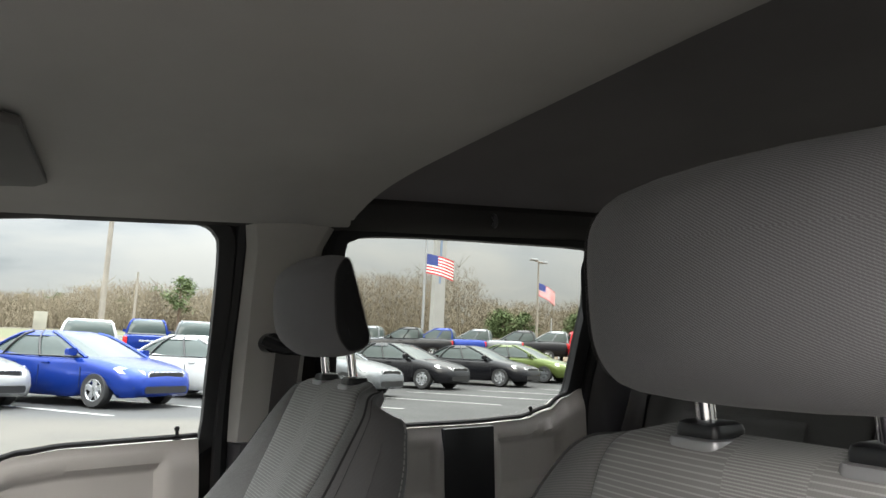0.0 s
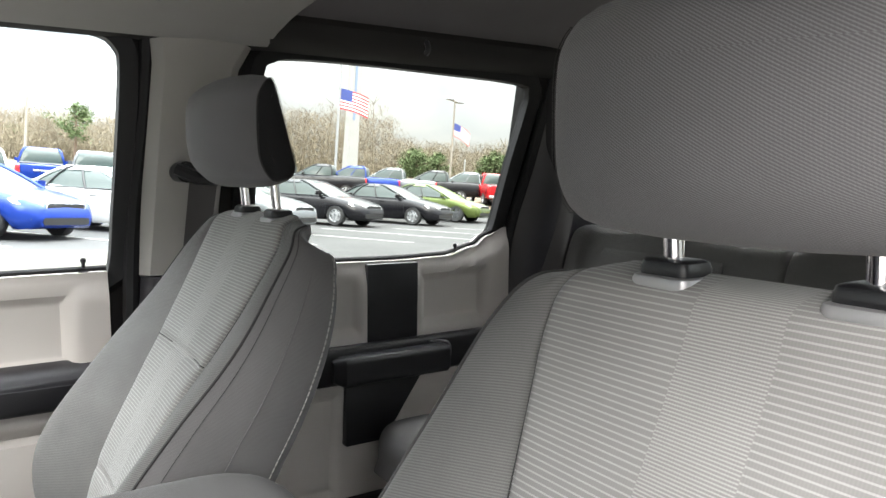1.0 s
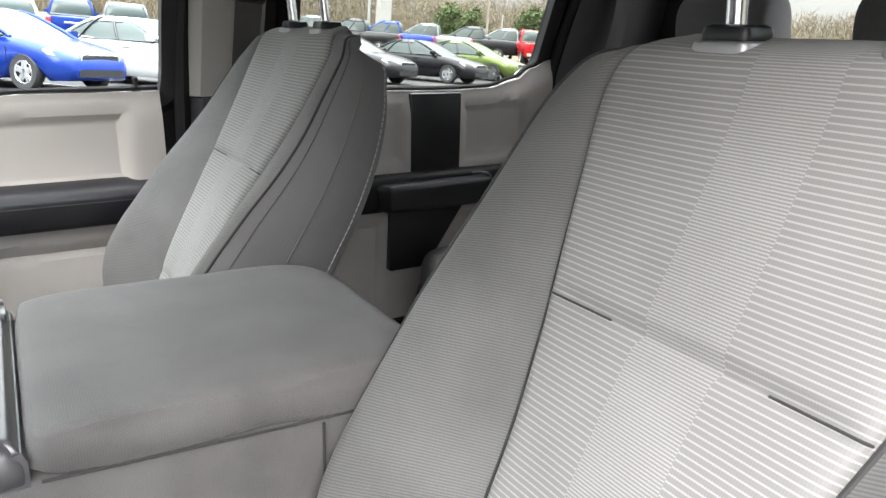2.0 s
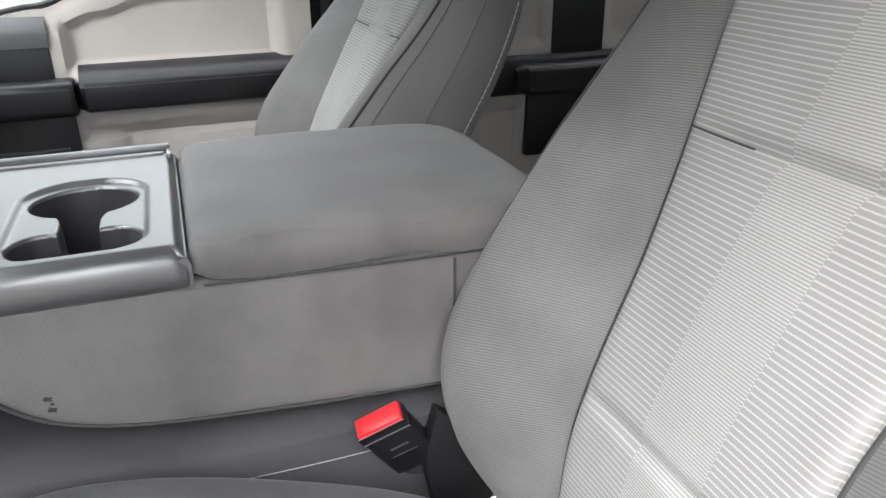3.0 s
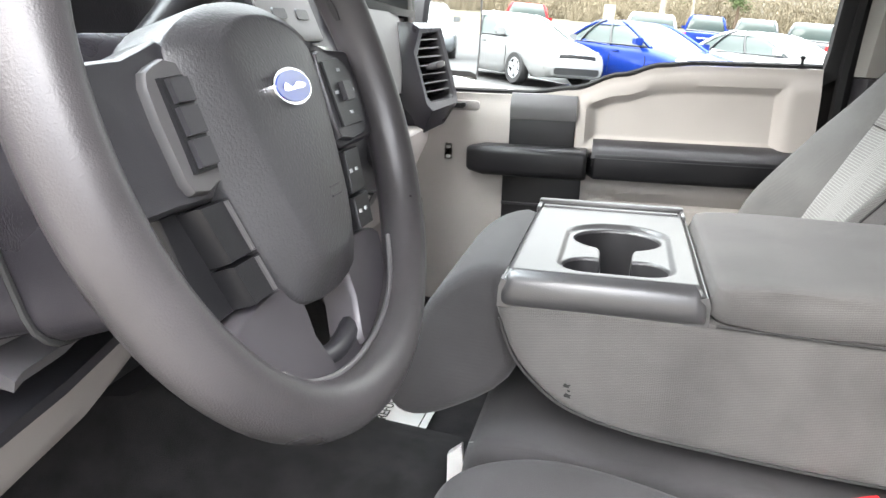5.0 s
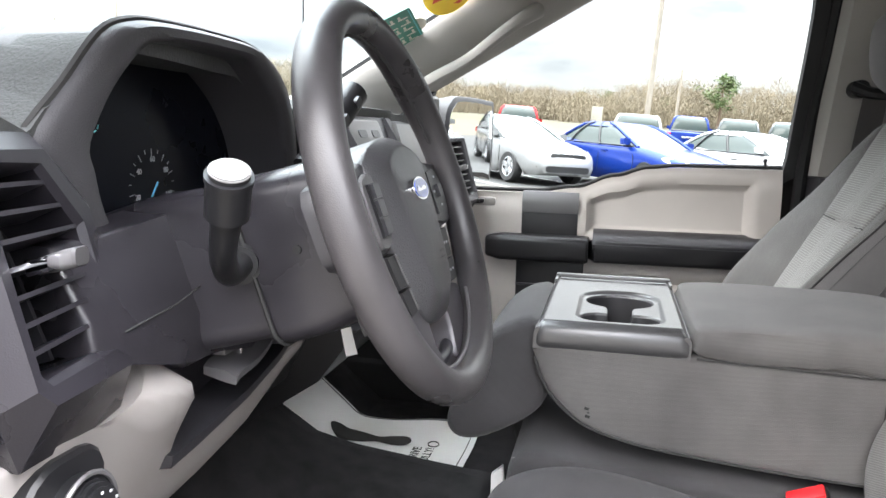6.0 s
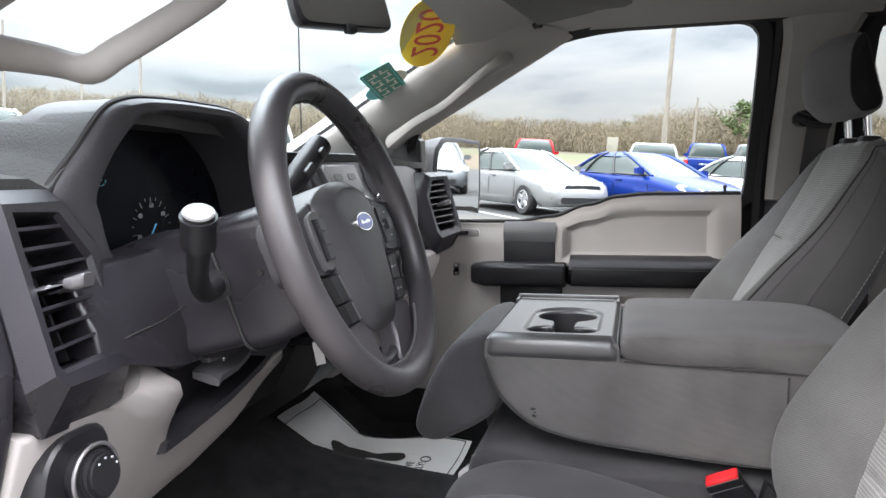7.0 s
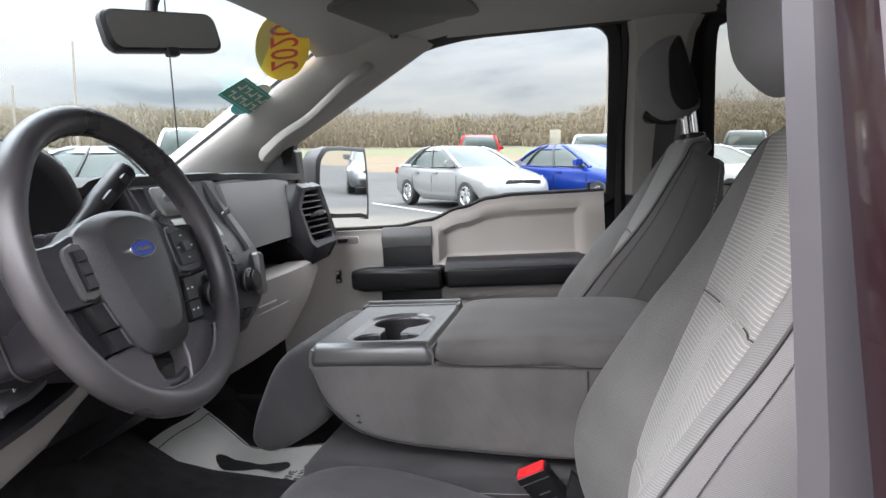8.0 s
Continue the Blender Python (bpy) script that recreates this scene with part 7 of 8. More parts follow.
for i in range(11):
    lot_line(13.2 + 0.75 * max(0, i - 3), 4.9 - 2.85 * i, 0.80, 0.60, 5.2)
lot_line(9.5, 6.2, 0.85, 0.5, 7)

# ---- vehicles ----
CAR_GLASS = material("tinted_car_glass", (0.035, 0.048, 0.045), 0.05, var=0.05, bump=0, spec=0.3, gloss=0.02)
TYRE = material("tyre_rubber", (0.02, 0.02, 0.021), 0.8, var=0.15, bump=0.1)
RIM = material("alloy_rim", (0.55, 0.56, 0.58), 0.28, metal=0.8, var=0.05, bump=0)
LAMP = material("clear_lamp", (0.75, 0.77, 0.78), 0.12, var=0.05, bump=0, coat=0.8)
TAIL = material("red_tail_lamp", (0.5, 0.012, 0.015), 0.2, var=0.05, bump=0, coat=0.6)
GRILLE = material("black_grille", (0.012, 0.012, 0.013), 0.4, var=0.1, bump=0)


def car_paint(name, c, metal=0.35):
    return material(name, c, 0.20, metal=metal, var=0.03, bump=0, coat=0.0, spec=0.45, gloss=0.02)


SILVER, BLUE, WHITE, BLACKP, GREENP, REDP, GREYP = [car_paint(nm, c, mt) for nm, c, mt in (
    ("silver_car_paint", (0.25, 0.255, 0.26), 0.4), ("blue_car_paint", (0.006, 0.028, 0.20), 0.35), ("white_car_paint", (0.40, 0.405, 0.405), 0.0), ("black_car_paint", (0.008, 0.008, 0.010), 0.2),
    ("green_car_paint", (0.085, 0.115, 0.03), 0.4), ("red_car_paint", (0.42, 0.015, 0.02), 0.3), ("grey_car_paint", (0.16, 0.17, 0.18), 0.5))]

SEDAN = dict(L=4.6, stations=[(-2.30, 0.72, 0.62, 0.40), (-2.22, 0.95, 0.76, 0.30), (-1.95, 1.03, 0.85, 0.22), (-1.5, 1.04, 0.895, 0.20), (-0.7, 0.985, 0.90, 0.18), (0.2, 0.955, 0.90, 0.18), (0.95, 0.945, 0.90, 0.18), (1.35, 0.90, 0.895, 0.19), (1.85, 0.80, 0.86, 0.20), (2.15, 0.70, 0.76, 0.22), (2.28, 0.58, 0.62, 0.28)],
             cabin=[(0.92, -1.92, 1.12, 0.84), (1.08, -1.66, 0.78, 0.80), (1.24, -1.38, 0.42, 0.735), (1.35, -1.12, 0.14, 0.675), (1.405, -0.88, -0.10, 0.60)], wheels=(-1.36, 1.36), wr=0.325, pillar=(0.90, -0.18, -1.25))
PICKUP = dict(L=5.8, stations=[(-2.95, 1.12, 0.90, 0.52), (-2.88, 1.26, 0.98, 0.45), (-2.2, 1.30, 1.0, 0.42), (-1.2, 1.30, 1.0, 0.42), (-0.8, 1.30, 1.0, 0.40), (0.4, 1.28, 1.0, 0.40), (1.25, 1.26, 1.0, 0.40), (1.6, 1.22, 0.99, 0.40), (2.4, 1.14, 0.96, 0.42), (2.75, 1.04, 0.90, 0.42), (2.9, 0.80, 0.82, 0.48)],
              cabin=[(1.25, -1.02, 1.40, 0.92), (1.45, -1.0, 1.08, 0.88), (1.65, -0.96, 0.76, 0.82), (1.84, -0.88, 0.42, 0.75), (1.93, -0.72, 0.20, 0.66)], wheels=(-1.75, 1.85), wr=0.39, pillar=(1.0, 0.1, -0.85))


def vehicle(kind, spec, paint, x, y, head, label, group, rim_spokes=5, dz=0.0, rim_mat=None):
    """A car or pickup: painted body, glass house with posts and roof, wheels, lamps, mirrors."""
    hx, hy = head
    a = math.atan2(hy, hx)
    gx = ground_z(x + hx, y + hy) - ground_z(x - hx, y - hy)
    base = Matrix.Translation((x, y, ground_z(x, y))) @ Matrix.Rotation(a, 4, "Z") @ Matrix.Rotation(-math.atan2(gx, 2), 4, "Y")
    ob = new(kind)
    ob.matrix_basis = base
    ORIGIN[ob.name] = Vector((0, 0, 0))
    tagged(ob, label, "car" if spec is SEDAN else "pickup", group)
    wr = spec["wr"]
    rings = []
    st = spline([(s[0], s[1], s[2]) for s in spec["stations"]], 3)
    bot = [(s[0], s[3]) for s in spec["stations"]]
    for s in st:
        zt, w, zb = s.y, s.z, lerp_table(bot, s.x)
        for wx in spec["wheels"]:
            d = abs(s.x - wx)
            if d < wr + 0.09:
                zb = max(zb, wr * 0.62 + math.sqrt(max(0, (wr + 0.09) ** 2 - d * d)) * 0.55)
        prof = [(-w * 0.90, zb), (-w * 0.985, zb + 0.10), (-w, zb + (zt - zb) * 0.45), (-w * 0.985, zt - 0.16), (-w * 0.93, zt - 0.045), (-w * 0.80, zt - 0.005), (0, zt + 0.02), (w * 0.80, zt - 0.005), (w * 0.93, zt - 0.045), (w * 0.985, zt - 0.16), (w, zb + (zt - zb) * 0.45), (w * 0.985, zb + 0.10), (w * 0.90, zb)]
        rings.append([Vector((s.x, py, pz)) for py, pz in prof])
    body = part("body", loft(rings), paint, ob, "", 50)
    # glass house
    house = []
    rows = [Vector(c) for c in spec["cabin"]]
    for c in rows:
        z, x0, x1, w = c
        house.append([Vector((px, py, z)) for px, py in ((x0, -w * 0.72), (x0 + 0.12, -w * 0.95), (x0 + 0.35, -w), (x1 - 0.35, -w), (x1 - 0.12, -w * 0.92), (x1, -w * 0.6), (x1 + 0.03, 0), (x1, w * 0.6), (x1 - 0.12, w * 0.92), (x1 - 0.35, w), (x0 + 0.35, w), (x0 + 0.12, w * 0.95), (x0, w * 0.72), (x0 - 0.03, 0))])
    part("glass_house", loft(house), CAR_GLASS, ob, "tinted glass", 40)
    top = house[-1]
    prev = house[-2]
    part("roof", loft([[p * 1.0 + Vector((0, 0, -0.03)) + (p - Vector((p.x, 0, p.z))) * 0.06 for p in prev], [p + (p - Vector((p.x, 0, p.z))) * 0.05 + Vector((0, 0, 0.005)) for p in top], [Vector((p.x * 0.85 + (top[0].x + top[6].x) * 0.075, p.y * 0.7, p.z + 0.025)) for p in top]]), paint, ob, "", 50)
    for sy in (1, -1):
        idx = {"front": 8 if sy > 0 else 4, "rear": 11 if sy > 0 else 1}
        for nm in ("front", "rear"):
            part("post", tube([h[idx[nm]] * 1.0 + Vector((0, sy * 0.012, 0)) for h in house], 0.035, 6), paint, ob)
        for px in spec["pillar"][1:]:
            pts = []
            for h, c in zip(house, rows):
                lo_, hi_ = c[1] + 0.3, c[2] - 0.3
                f = (px - rows[0][1]) / (rows[0][2] - rows[0][1])
                pts.append(Vector((c[1] + f * (c[2] - c[1]), sy * (c[3] + 0.006), c[0])))
            part("post", tube(pts, 0.028, 6), paint if spec is PICKUP else GRILLE, ob)
        part("window_line", tube([Vector((spec["cabin"][0][1] + 0.2, sy * (spec["cabin"][0][3] + 0.02), spec["cabin"][0][0] + 0.015)), Vector((spec["cabin"][0][2] - 0.2, sy * (spec["cabin"][0][3] + 0.02), spec["cabin"][0][0] + 0.015))], 0.012, 6), GRILLE, ob)
        mx = spec["pillar"][0]
        mz = spec["cabin"][0][0] + 0.10
        part("mirror", loft([[Vector((mx - 0.22 + dx, sy * (spec["stations"][5][2] + 0.02 + py), mz + pz)) for py, pz in rrect(0.20, 0.14, 0.04, 2)] for dx in (0.0, 0.05, 0.10)]), paint, ob)
        for hxx in (0.05, -0.85) if spec is SEDAN else (0.25, -0.65):
            part("door_handle", box(hxx - 0.09, hxx + 0.09, sy * (spec["stations"][5][2]) - 0.02, sy * (spec["stations"][5][2]) + 0.025, spec["stations"][5][1] - 0.17, spec["stations"][5][1] - 0.135, 0.008), paint, ob)
        for lx in ((0.98, -0.14, -1.1) if spec is SEDAN else (1.25, 0.12, -0.85)):
            w = spec["stations"][5][2]
            zt = spec["stations"][5][1]
            part("door_gap", tube([Vector((lx, sy * (w * 1.001), zt - 0.20)), Vector((lx + 0.02, sy * (w * 1.004), zt * 0.62)), Vector((lx, sy * w * 0.992, 0.36 if spec is SEDAN else 0.55))], 0.006, 4), GRILLE, ob)
    # wheels
    for wx in spec["wheels"]:
        for sy in (1, -1):
            w = spec["stations"][4][2] - 0.10
            prof = [(wr * 0.62, -0.10), (wr * 0.93, -0.105), (wr, -0.07), (wr, 0.07), (wr * 0.93, 0.105), (wr * 0.64, 0.095), (wr * 0.60, 0.06)]
            tyre = loft([[Vector((wx + r * math.cos(t), sy * (w + d * 1.0), wr + r * math.sin(t))) for r, d in prof] for t in [2 * math.pi * i / 24 for i in range(24)]], loop=True)
            wh = part("wheel", tyre, TYRE, ob, "", 40)
            part("well", disc((wx, sy * (w - 0.02), wr), (0, sy, 0), wr * 0.63, 0.06, 20), GRILLE, wh)
            for i in range(rim_spokes):
                t = 2 * math.pi * i / rim_spokes + 0.3
                c, s_ = math.cos(t), math.sin(t)
                hw = 0.055 if rim_spokes <= 5 else 0.035
                sp = loft([[Vector((wx + c * r - s_ * q * hw * (1.2 if r > 0.1 else 0.9), sy * (w + 0.060 + o), wr + s_ * r + c * q * hw * (1.2 if r > 0.1 else 0.9))) for q, o in ((-1, 0), (-0.7, 0.025), (0.7, 0.025), (1, 0))] for r in (0.02, wr * 0.62)])
                part("spoke", sp, rim_mat or RIM, wh)
            ringp = [Vector((wx + wr * 0.615 * math.cos(t), sy * (w + 0.082), wr + wr * 0.615 * math.sin(t))) for t in [2 * math.pi * i / 24 for i in range(24)]]
            part("rim", tube(ringp, 0.016, 6, True), rim_mat or RIM, wh)
    # ends
    fx = spec["stations"][-1][0]
    rx = spec["stations"][0][0]
    if spec is SEDAN:
        part("grille", loft([[Vector((2.17 + o, py * k, 0.60 + pz * k)) for py, pz in rrect(0.90, 0.16, 0.06, 3)] for o, k in ((-0.1, 1), (0.085, 1), (0.095, 0.94))]), GRILLE, ob, "black mesh grille")
        part("grille_edge", tube([Vector((2.26, py, 0.60 + pz)) for py, pz in rrect(0.92, 0.17, 0.06, 3)], 0.012, 6, True), RIM, ob)
        part("lower_grille", loft([[Vector((2.20 + o, py, 0.36 + pz)) for py, pz in rrect(1.1, 0.13, 0.05, 3)] for o in (-0.1, 0.09)]), GRILLE, ob)
        for sy in (1, -1):
            part("headlamp", loft([[Vector((1.86, sy * 0.80, 0.775)), Vector((1.80, sy * 0.872, 0.74)), Vector((1.92, sy * 0.865, 0.67)), Vector((1.96, sy * 0.82, 0.66))], [Vector((2.18, sy * 0.50, 0.70)), Vector((2.17, sy * 0.60, 0.66)), Vector((2.235, sy * 0.60, 0.60)), Vector((2.25, sy * 0.50, 0.605))]]), LAMP, ob, "clear headlamp")
            part("fog_lamp", loft([[Vector((2.16 + o, sy * 0.66 + py, 0.40 + pz)) for py, pz in rrect(0.14, 0.07, 0.03, 2)] for o in (-0.1, 0.035)]), GRILLE, ob)
            part("tail_lamp", loft([[Vector((-2.05, sy * 0.86, 0.93)), Vector((-2.05, sy * 0.89, 0.78)), Vector((-2.2, sy * 0.80, 0.78)), Vector((-2.24, sy * 0.78, 0.90))], [Vector((-2.25, sy * 0.42, 0.92)), Vector((-2.27, sy * 0.42, 0.80)), Vector((-2.30, sy * 0.45, 0.80)), Vector((-2.28, sy * 0.45, 0.92))]]), TAIL, ob, "red tail lamp")
    else:
        part("grille", box(2.72, 2.90, -0.62, 0.62, 0.72, 1.02, 0.04), GRILLE, ob, "black grille")
        part("tailgate", box(-2.985, -2.93, -0.76, 0.76, 0.72, 1.24, 0.03), paint, ob)
        part("tailgate_mark", box(-2.995, -2.98, -0.30, 0.30, 0.98, 1.06, 0.01), RIM, ob)
        part("bed", box(-2.80, -1.12, -0.82, 0.82, 1.20, 1.325, 0.02), GRILLE, ob, "black bed cover")
        part("bumper", box(-3.06, -2.90, -0.88, 0.88, 0.50, 0.66, 0.03), RIM, ob, "bright rear bumper")
        part("brake_lamp", box(-0.80, -0.74, -0.16, 0.16, 1.865, 1.905, 0.01), TAIL, ob)
        for sy in (1, -1):
            part("tail_lamp", box(-2.975, -2.85, sy * 0.87 - 0.09, sy * 0.87 + 0.09, 0.86, 1.20, 0.02), TAIL, ob, "red tail lamp")
            part("headlamp", box(2.60, 2.86, sy * 0.76 - 0.13, sy * 0.76 + 0.13, 0.86, 1.02, 0.04), LAMP, ob, "clear headlamp")
    return ob


vehicle("sedan", SEDAN, SILVER, 16.2, 2.5, (-0.76, -0.65), "silver compact sedan parked on the lot", "parked cars")
vehicle("sedan", SEDAN, BLUE, 16.3, -0.3, (-0.76, -0.65), "bright blue compact sedan parked on the lot", "parked cars")
vehicle("sedan", SEDAN, WHITE, 17.7, -3.2, (-0.76, -0.65), "white sedan parked beside the blue one", "parked cars")
vehicle("sedan", SEDAN, WHITE, 12.4, 5.9 + 8.0, (-0.76, -0.65), "white sedan at the end of the row", "parked cars")
vehicle("sedan", SEDAN, GREYP, 19.0, -6.2, (-0.8, -0.6), "dark grey sedan parked in the row", "parked cars", 8)
vehicle("sedan", SEDAN, BLACKP, 22.4, -10.1, (-0.85, -0.53), "black sedan with bright ten-spoke wheels", "parked cars", 10)
vehicle("sedan", SEDAN, BLACKP, 24.0, -13.9, (-0.85, -0.53), "black sedan with bright window trim", "parked cars", 10)
vehicle("sedan", SEDAN, GREENP, 25.8, -17.0, (-0.85, -0.53), "olive green coupe with dark wheels", "parked cars", 5, 0.0, GREYP)
vehicle("pickup_truck", PICKUP, WHITE, 28.6, -0.6, (1.0, -0.03), "white pickup seen from behind", "parked trucks")
vehicle("pickup_truck", PICKUP, BLUE, 37.6, -3.3, (1.0, -0.09), "blue pickup seen from behind", "parked trucks")
vehicle("pickup_truck", PICKUP, GREYP, 36.0, -5.3, (1.0, -0.12), "grey pickup seen from behind", "parked trucks")
vehicle("pickup_truck", PICKUP, REDP, 33.2, 4.6, (1.0, 0.12), "red pickup seen from behind", "parked trucks")
vehicle("pickup_truck", PICKUP, GREYP, 34.0, -7.3, (0.95, -0.3), "dark pickup at the back of the lot", "parked trucks")
vehicle("pickup_truck", PICKUP, REDP, 33.0, -9.6, (0.95, -0.3), "red pickup at the back of the lot", "parked trucks")
for i, (x, y, p, lb) in enumerate(((43.0, -16.6, GREYP, "dark pickup in the far row"), (41.5, -18.6, BLACKP, "black pickup in the far row"), (41.0, -20.6, BLUE, "blue pickup in the far row"), (40.3, -22.8, GREYP, "grey pickup in the far row"),
                                    (39.0, -25.2, BLACKP, "black pickup in the far row"), (38.0, -27.0, GREYP, "dark grey pickup in the far row"), (37.0, -25.8 - 2.6, REDP, "red pickup in the far row"), (35.6, -30.4, REDP, "bright red pickup in the far row"))):
    vehicle("pickup_truck", PICKUP, p, x, y, (0.55, 0.83) if i < 6 else (0.9, -0.4), lb, "far row")
vehicle("pickup_truck", PICKUP, WHITE, 16.6, 9.7, (0.87, 0.49), "white pickup ahead of the truck", "parked trucks")
vehicle("pickup_truck", PICKUP, GREYP, 22.5, 13.2, (0.87, 0.49), "silver grey pickup ahead of the truck", "parked trucks")
vehicle("sedan", SEDAN, GREYP, 9.6, 8.2, (-0.62, 0.78), "grey hatchback with a red tag ahead", "parked cars")
vehicle("pickup_truck", PICKUP, WHITE, 13.2, 15.0, (0.7, 0.7), "white pickup at the front of the lot", "parked trucks")
for x, y, p, lb in ((12.0, -15.6, WHITE, "white sedan behind the truck"), (10.0, -17.2, SILVER, "silver sedan behind the truck"), (7.5, -18.4, GREYP, "grey sedan behind the truck"), (4.6, -19.0, WHITE, "white sedan parked further back")):
    vehicle("sedan", SEDAN, p, x, y, (-0.3, 0.95), lb, "cars behind")

# ---- poles, flags, wall ----
CONCRETE = material("weathered_pole", (0.22, 0.20, 0.17), 0.85, var=0.15, scale=2, bump=0.2)
STEEL = material("grey_steel", (0.32, 0.33, 0.34), 0.5, metal=0.4, var=0.1, bump=0)
SIGNWHITE = material("white_sign_paint", (0.30, 0.30, 0.29), 0.6, var=0.08, scale=1, bump=0)


def pole(x, y, h, r, mat_, label, head=False):
    z = ground_z(x, y)
    p = thing("light_pole" if head else "utility_pole", (x, y, z), label, "pole", "poles", cab=False)
    part("shaft", tube([(x, y, z - 0.1), (x, y, z + h * 0.5), (x, y, z + h)], [r, r * 0.8, r * 0.6], 10), mat_, p)
    part("footing", disc((x, y, z + 0.2), (0, 0, 1), r * 2.2, 0.5, 14, 0.03), CONCRETE, p)
    if head:
        part("cross_arm", tube([(x + 0.5, y - 0.75, z + h), (x - 0.5, y + 0.75, z + h)], 0.05, 6), mat_, p)
        for s in (1, -1):
            part("lamp_head", box(x - 0.18 + s * 0.45, x + 0.18 + s * 0.45, y - 0.3 - s * 0.7, y + 0.3 - s * 0.7, z + h - 0.02, z + h + 0.12, 0.03), STEEL, p)
    return p


pole(45, -1.45, 13.5, 0.17, CONCRETE, "tall weathered light pole", True)
pole(58, -4.0, 5.2, 0.12, CONCRETE, "short weathered wooden utility pole")
pole(45, -21.2, 12.5, 0.10, STEEL, "tall thin steel flag pole")
pole(45, -30.4, 7.0, 0.10, CONCRETE, "light pole with a cross arm", True)
pole(60, -21.0, 4.5, 0.08, STEEL, "thin steel pole among the trees")
pole(52, -36.5, 3.0, 0.08, STEEL, "thin steel post by the wall")
for az, d, h in ((40.4, 60, 5.2), (36.7, 58, 8.2), (38.6, 62, 3.4), (45.0, 48, 7.0), (49.0, 60, 4.6), (52.5, 40, 6.6)):
    pole(-1.26 + d * math.cos(radians(az)), -0.22 + d * math.sin(radians(az)), h, 0.11, CONCRETE, "wooden utility pole with a crossbar" if h > 6 else "plain weathered wooden utility pole")

bp = thing("sign_pylon", (49.0, -24.2, ground_z(49, -24.2)), "tall white sign pylon with a blue stripe", "sign pylon", cab=False)
zp = ground_z(49, -24.2)
part("shaft", loft([[Vector((49 + a * k, -24.2 + b * k, z)) for a, b in ((-0.28, -0.42), (0.28, -0.42), (0.28, 0.42), (-0.28, 0.42))] for z, k in ((zp - 0.1, 1.15), (zp + 6, 1.0), (zp + 15, 0.95))]), SIGNWHITE, bp)
part("stripe", box(48.68, 48.73, -24.25, -24.08, zp + 5.2, zp + 14.5), car_paint("sign_blue", (0.20, 0.26, 0.36), 0), bp, "blue stripe")

FLAG_RED = material("flag_red_cloth", (0.55, 0.035, 0.05), 0.8, bump=0)
FLAG_WHITE = material("flag_white_cloth", (0.78, 0.77, 0.76), 0.8, bump=0)
FLAG_BLUE = material("flag_blue_cloth", (0.04, 0.06, 0.22), 0.8, bump=0)


def flag(x, y, ztop, w, h, droop):
    """A striped flag with a blue canton, waving from its pole."""
    f = thing("flag", (x, y, ztop - h), "red and white striped flag with a blue canton", "flag", "flags", cab=False)
    d = Vector((-0.50, -0.86, 0))
    def pt(u, v, off=0.0):
        wv = 0.10 * w * math.sin(6.5 * u + 1.5 * v) * u
        return Vector((x, y, ztop)) + d * (u * w * 0.95) + Vector((0.86, -0.50, 0)) * (wv + off) + Vector((0, 0, -v * h - droop * u * w * (0.5 + 0.5 * u)))
    for i in range(13):
        bm = sheet(lambda u, v: pt(u, (i + v) / 13), 14, 2)
        part("stripe", thicken(bm, 0.012), FLAG_RED if i % 2 == 0 else FLAG_WHITE, f)
    bm = sheet(lambda u, v: pt(u * 0.42, v * 7 / 13, -0.02), 6, 4)
    part("canton", thicken(bm, 0.04), FLAG_BLUE, f)
    return f


flag(45, -21.3, 8.4, 1.95, 1.35, 0.25)
flag(45, -30.5, 7.15, 1.25, 0.95, 0.55)

wall_bm = loft([[Vector((x, y, ground_z(x, y) - 0.2)), Vector((x, y, ground_z(x, y) + 1.1)), Vector((x + 0.3, y + 0.1, ground_z(x, y) + 1.1)), Vector((x + 0.3, y + 0.1, ground_z(x, y) - 0.2))] for x, y in ((58, -31.5), (52, -37), (44, -43))])
solid("boundary_wall", wall_bm, CONCRETE, "low tan boundary wall at the lot's edge", "wall", "structure", cab=False)
BOARD = material("weathered_board", (0.25, 0.235, 0.19), 0.8, var=0.12, scale=3, bump=0.1)
sp = thing("sign_post", (30.0, 1.0, ground_z(30, 1)), "pale sign board on two posts", "sign", cab=False)
zs = ground_z(30, 1)
part("board", box(29.97, 30.03, 0.80, 1.24, zs + 1.15, zs + 2.15, 0.01), BOARD, sp)
for dy in (0.88, 1.16):
    part("leg", box(30.0, 30.05, dy - 0.025, dy + 0.025, zs, zs + 1.2), STEEL, sp)

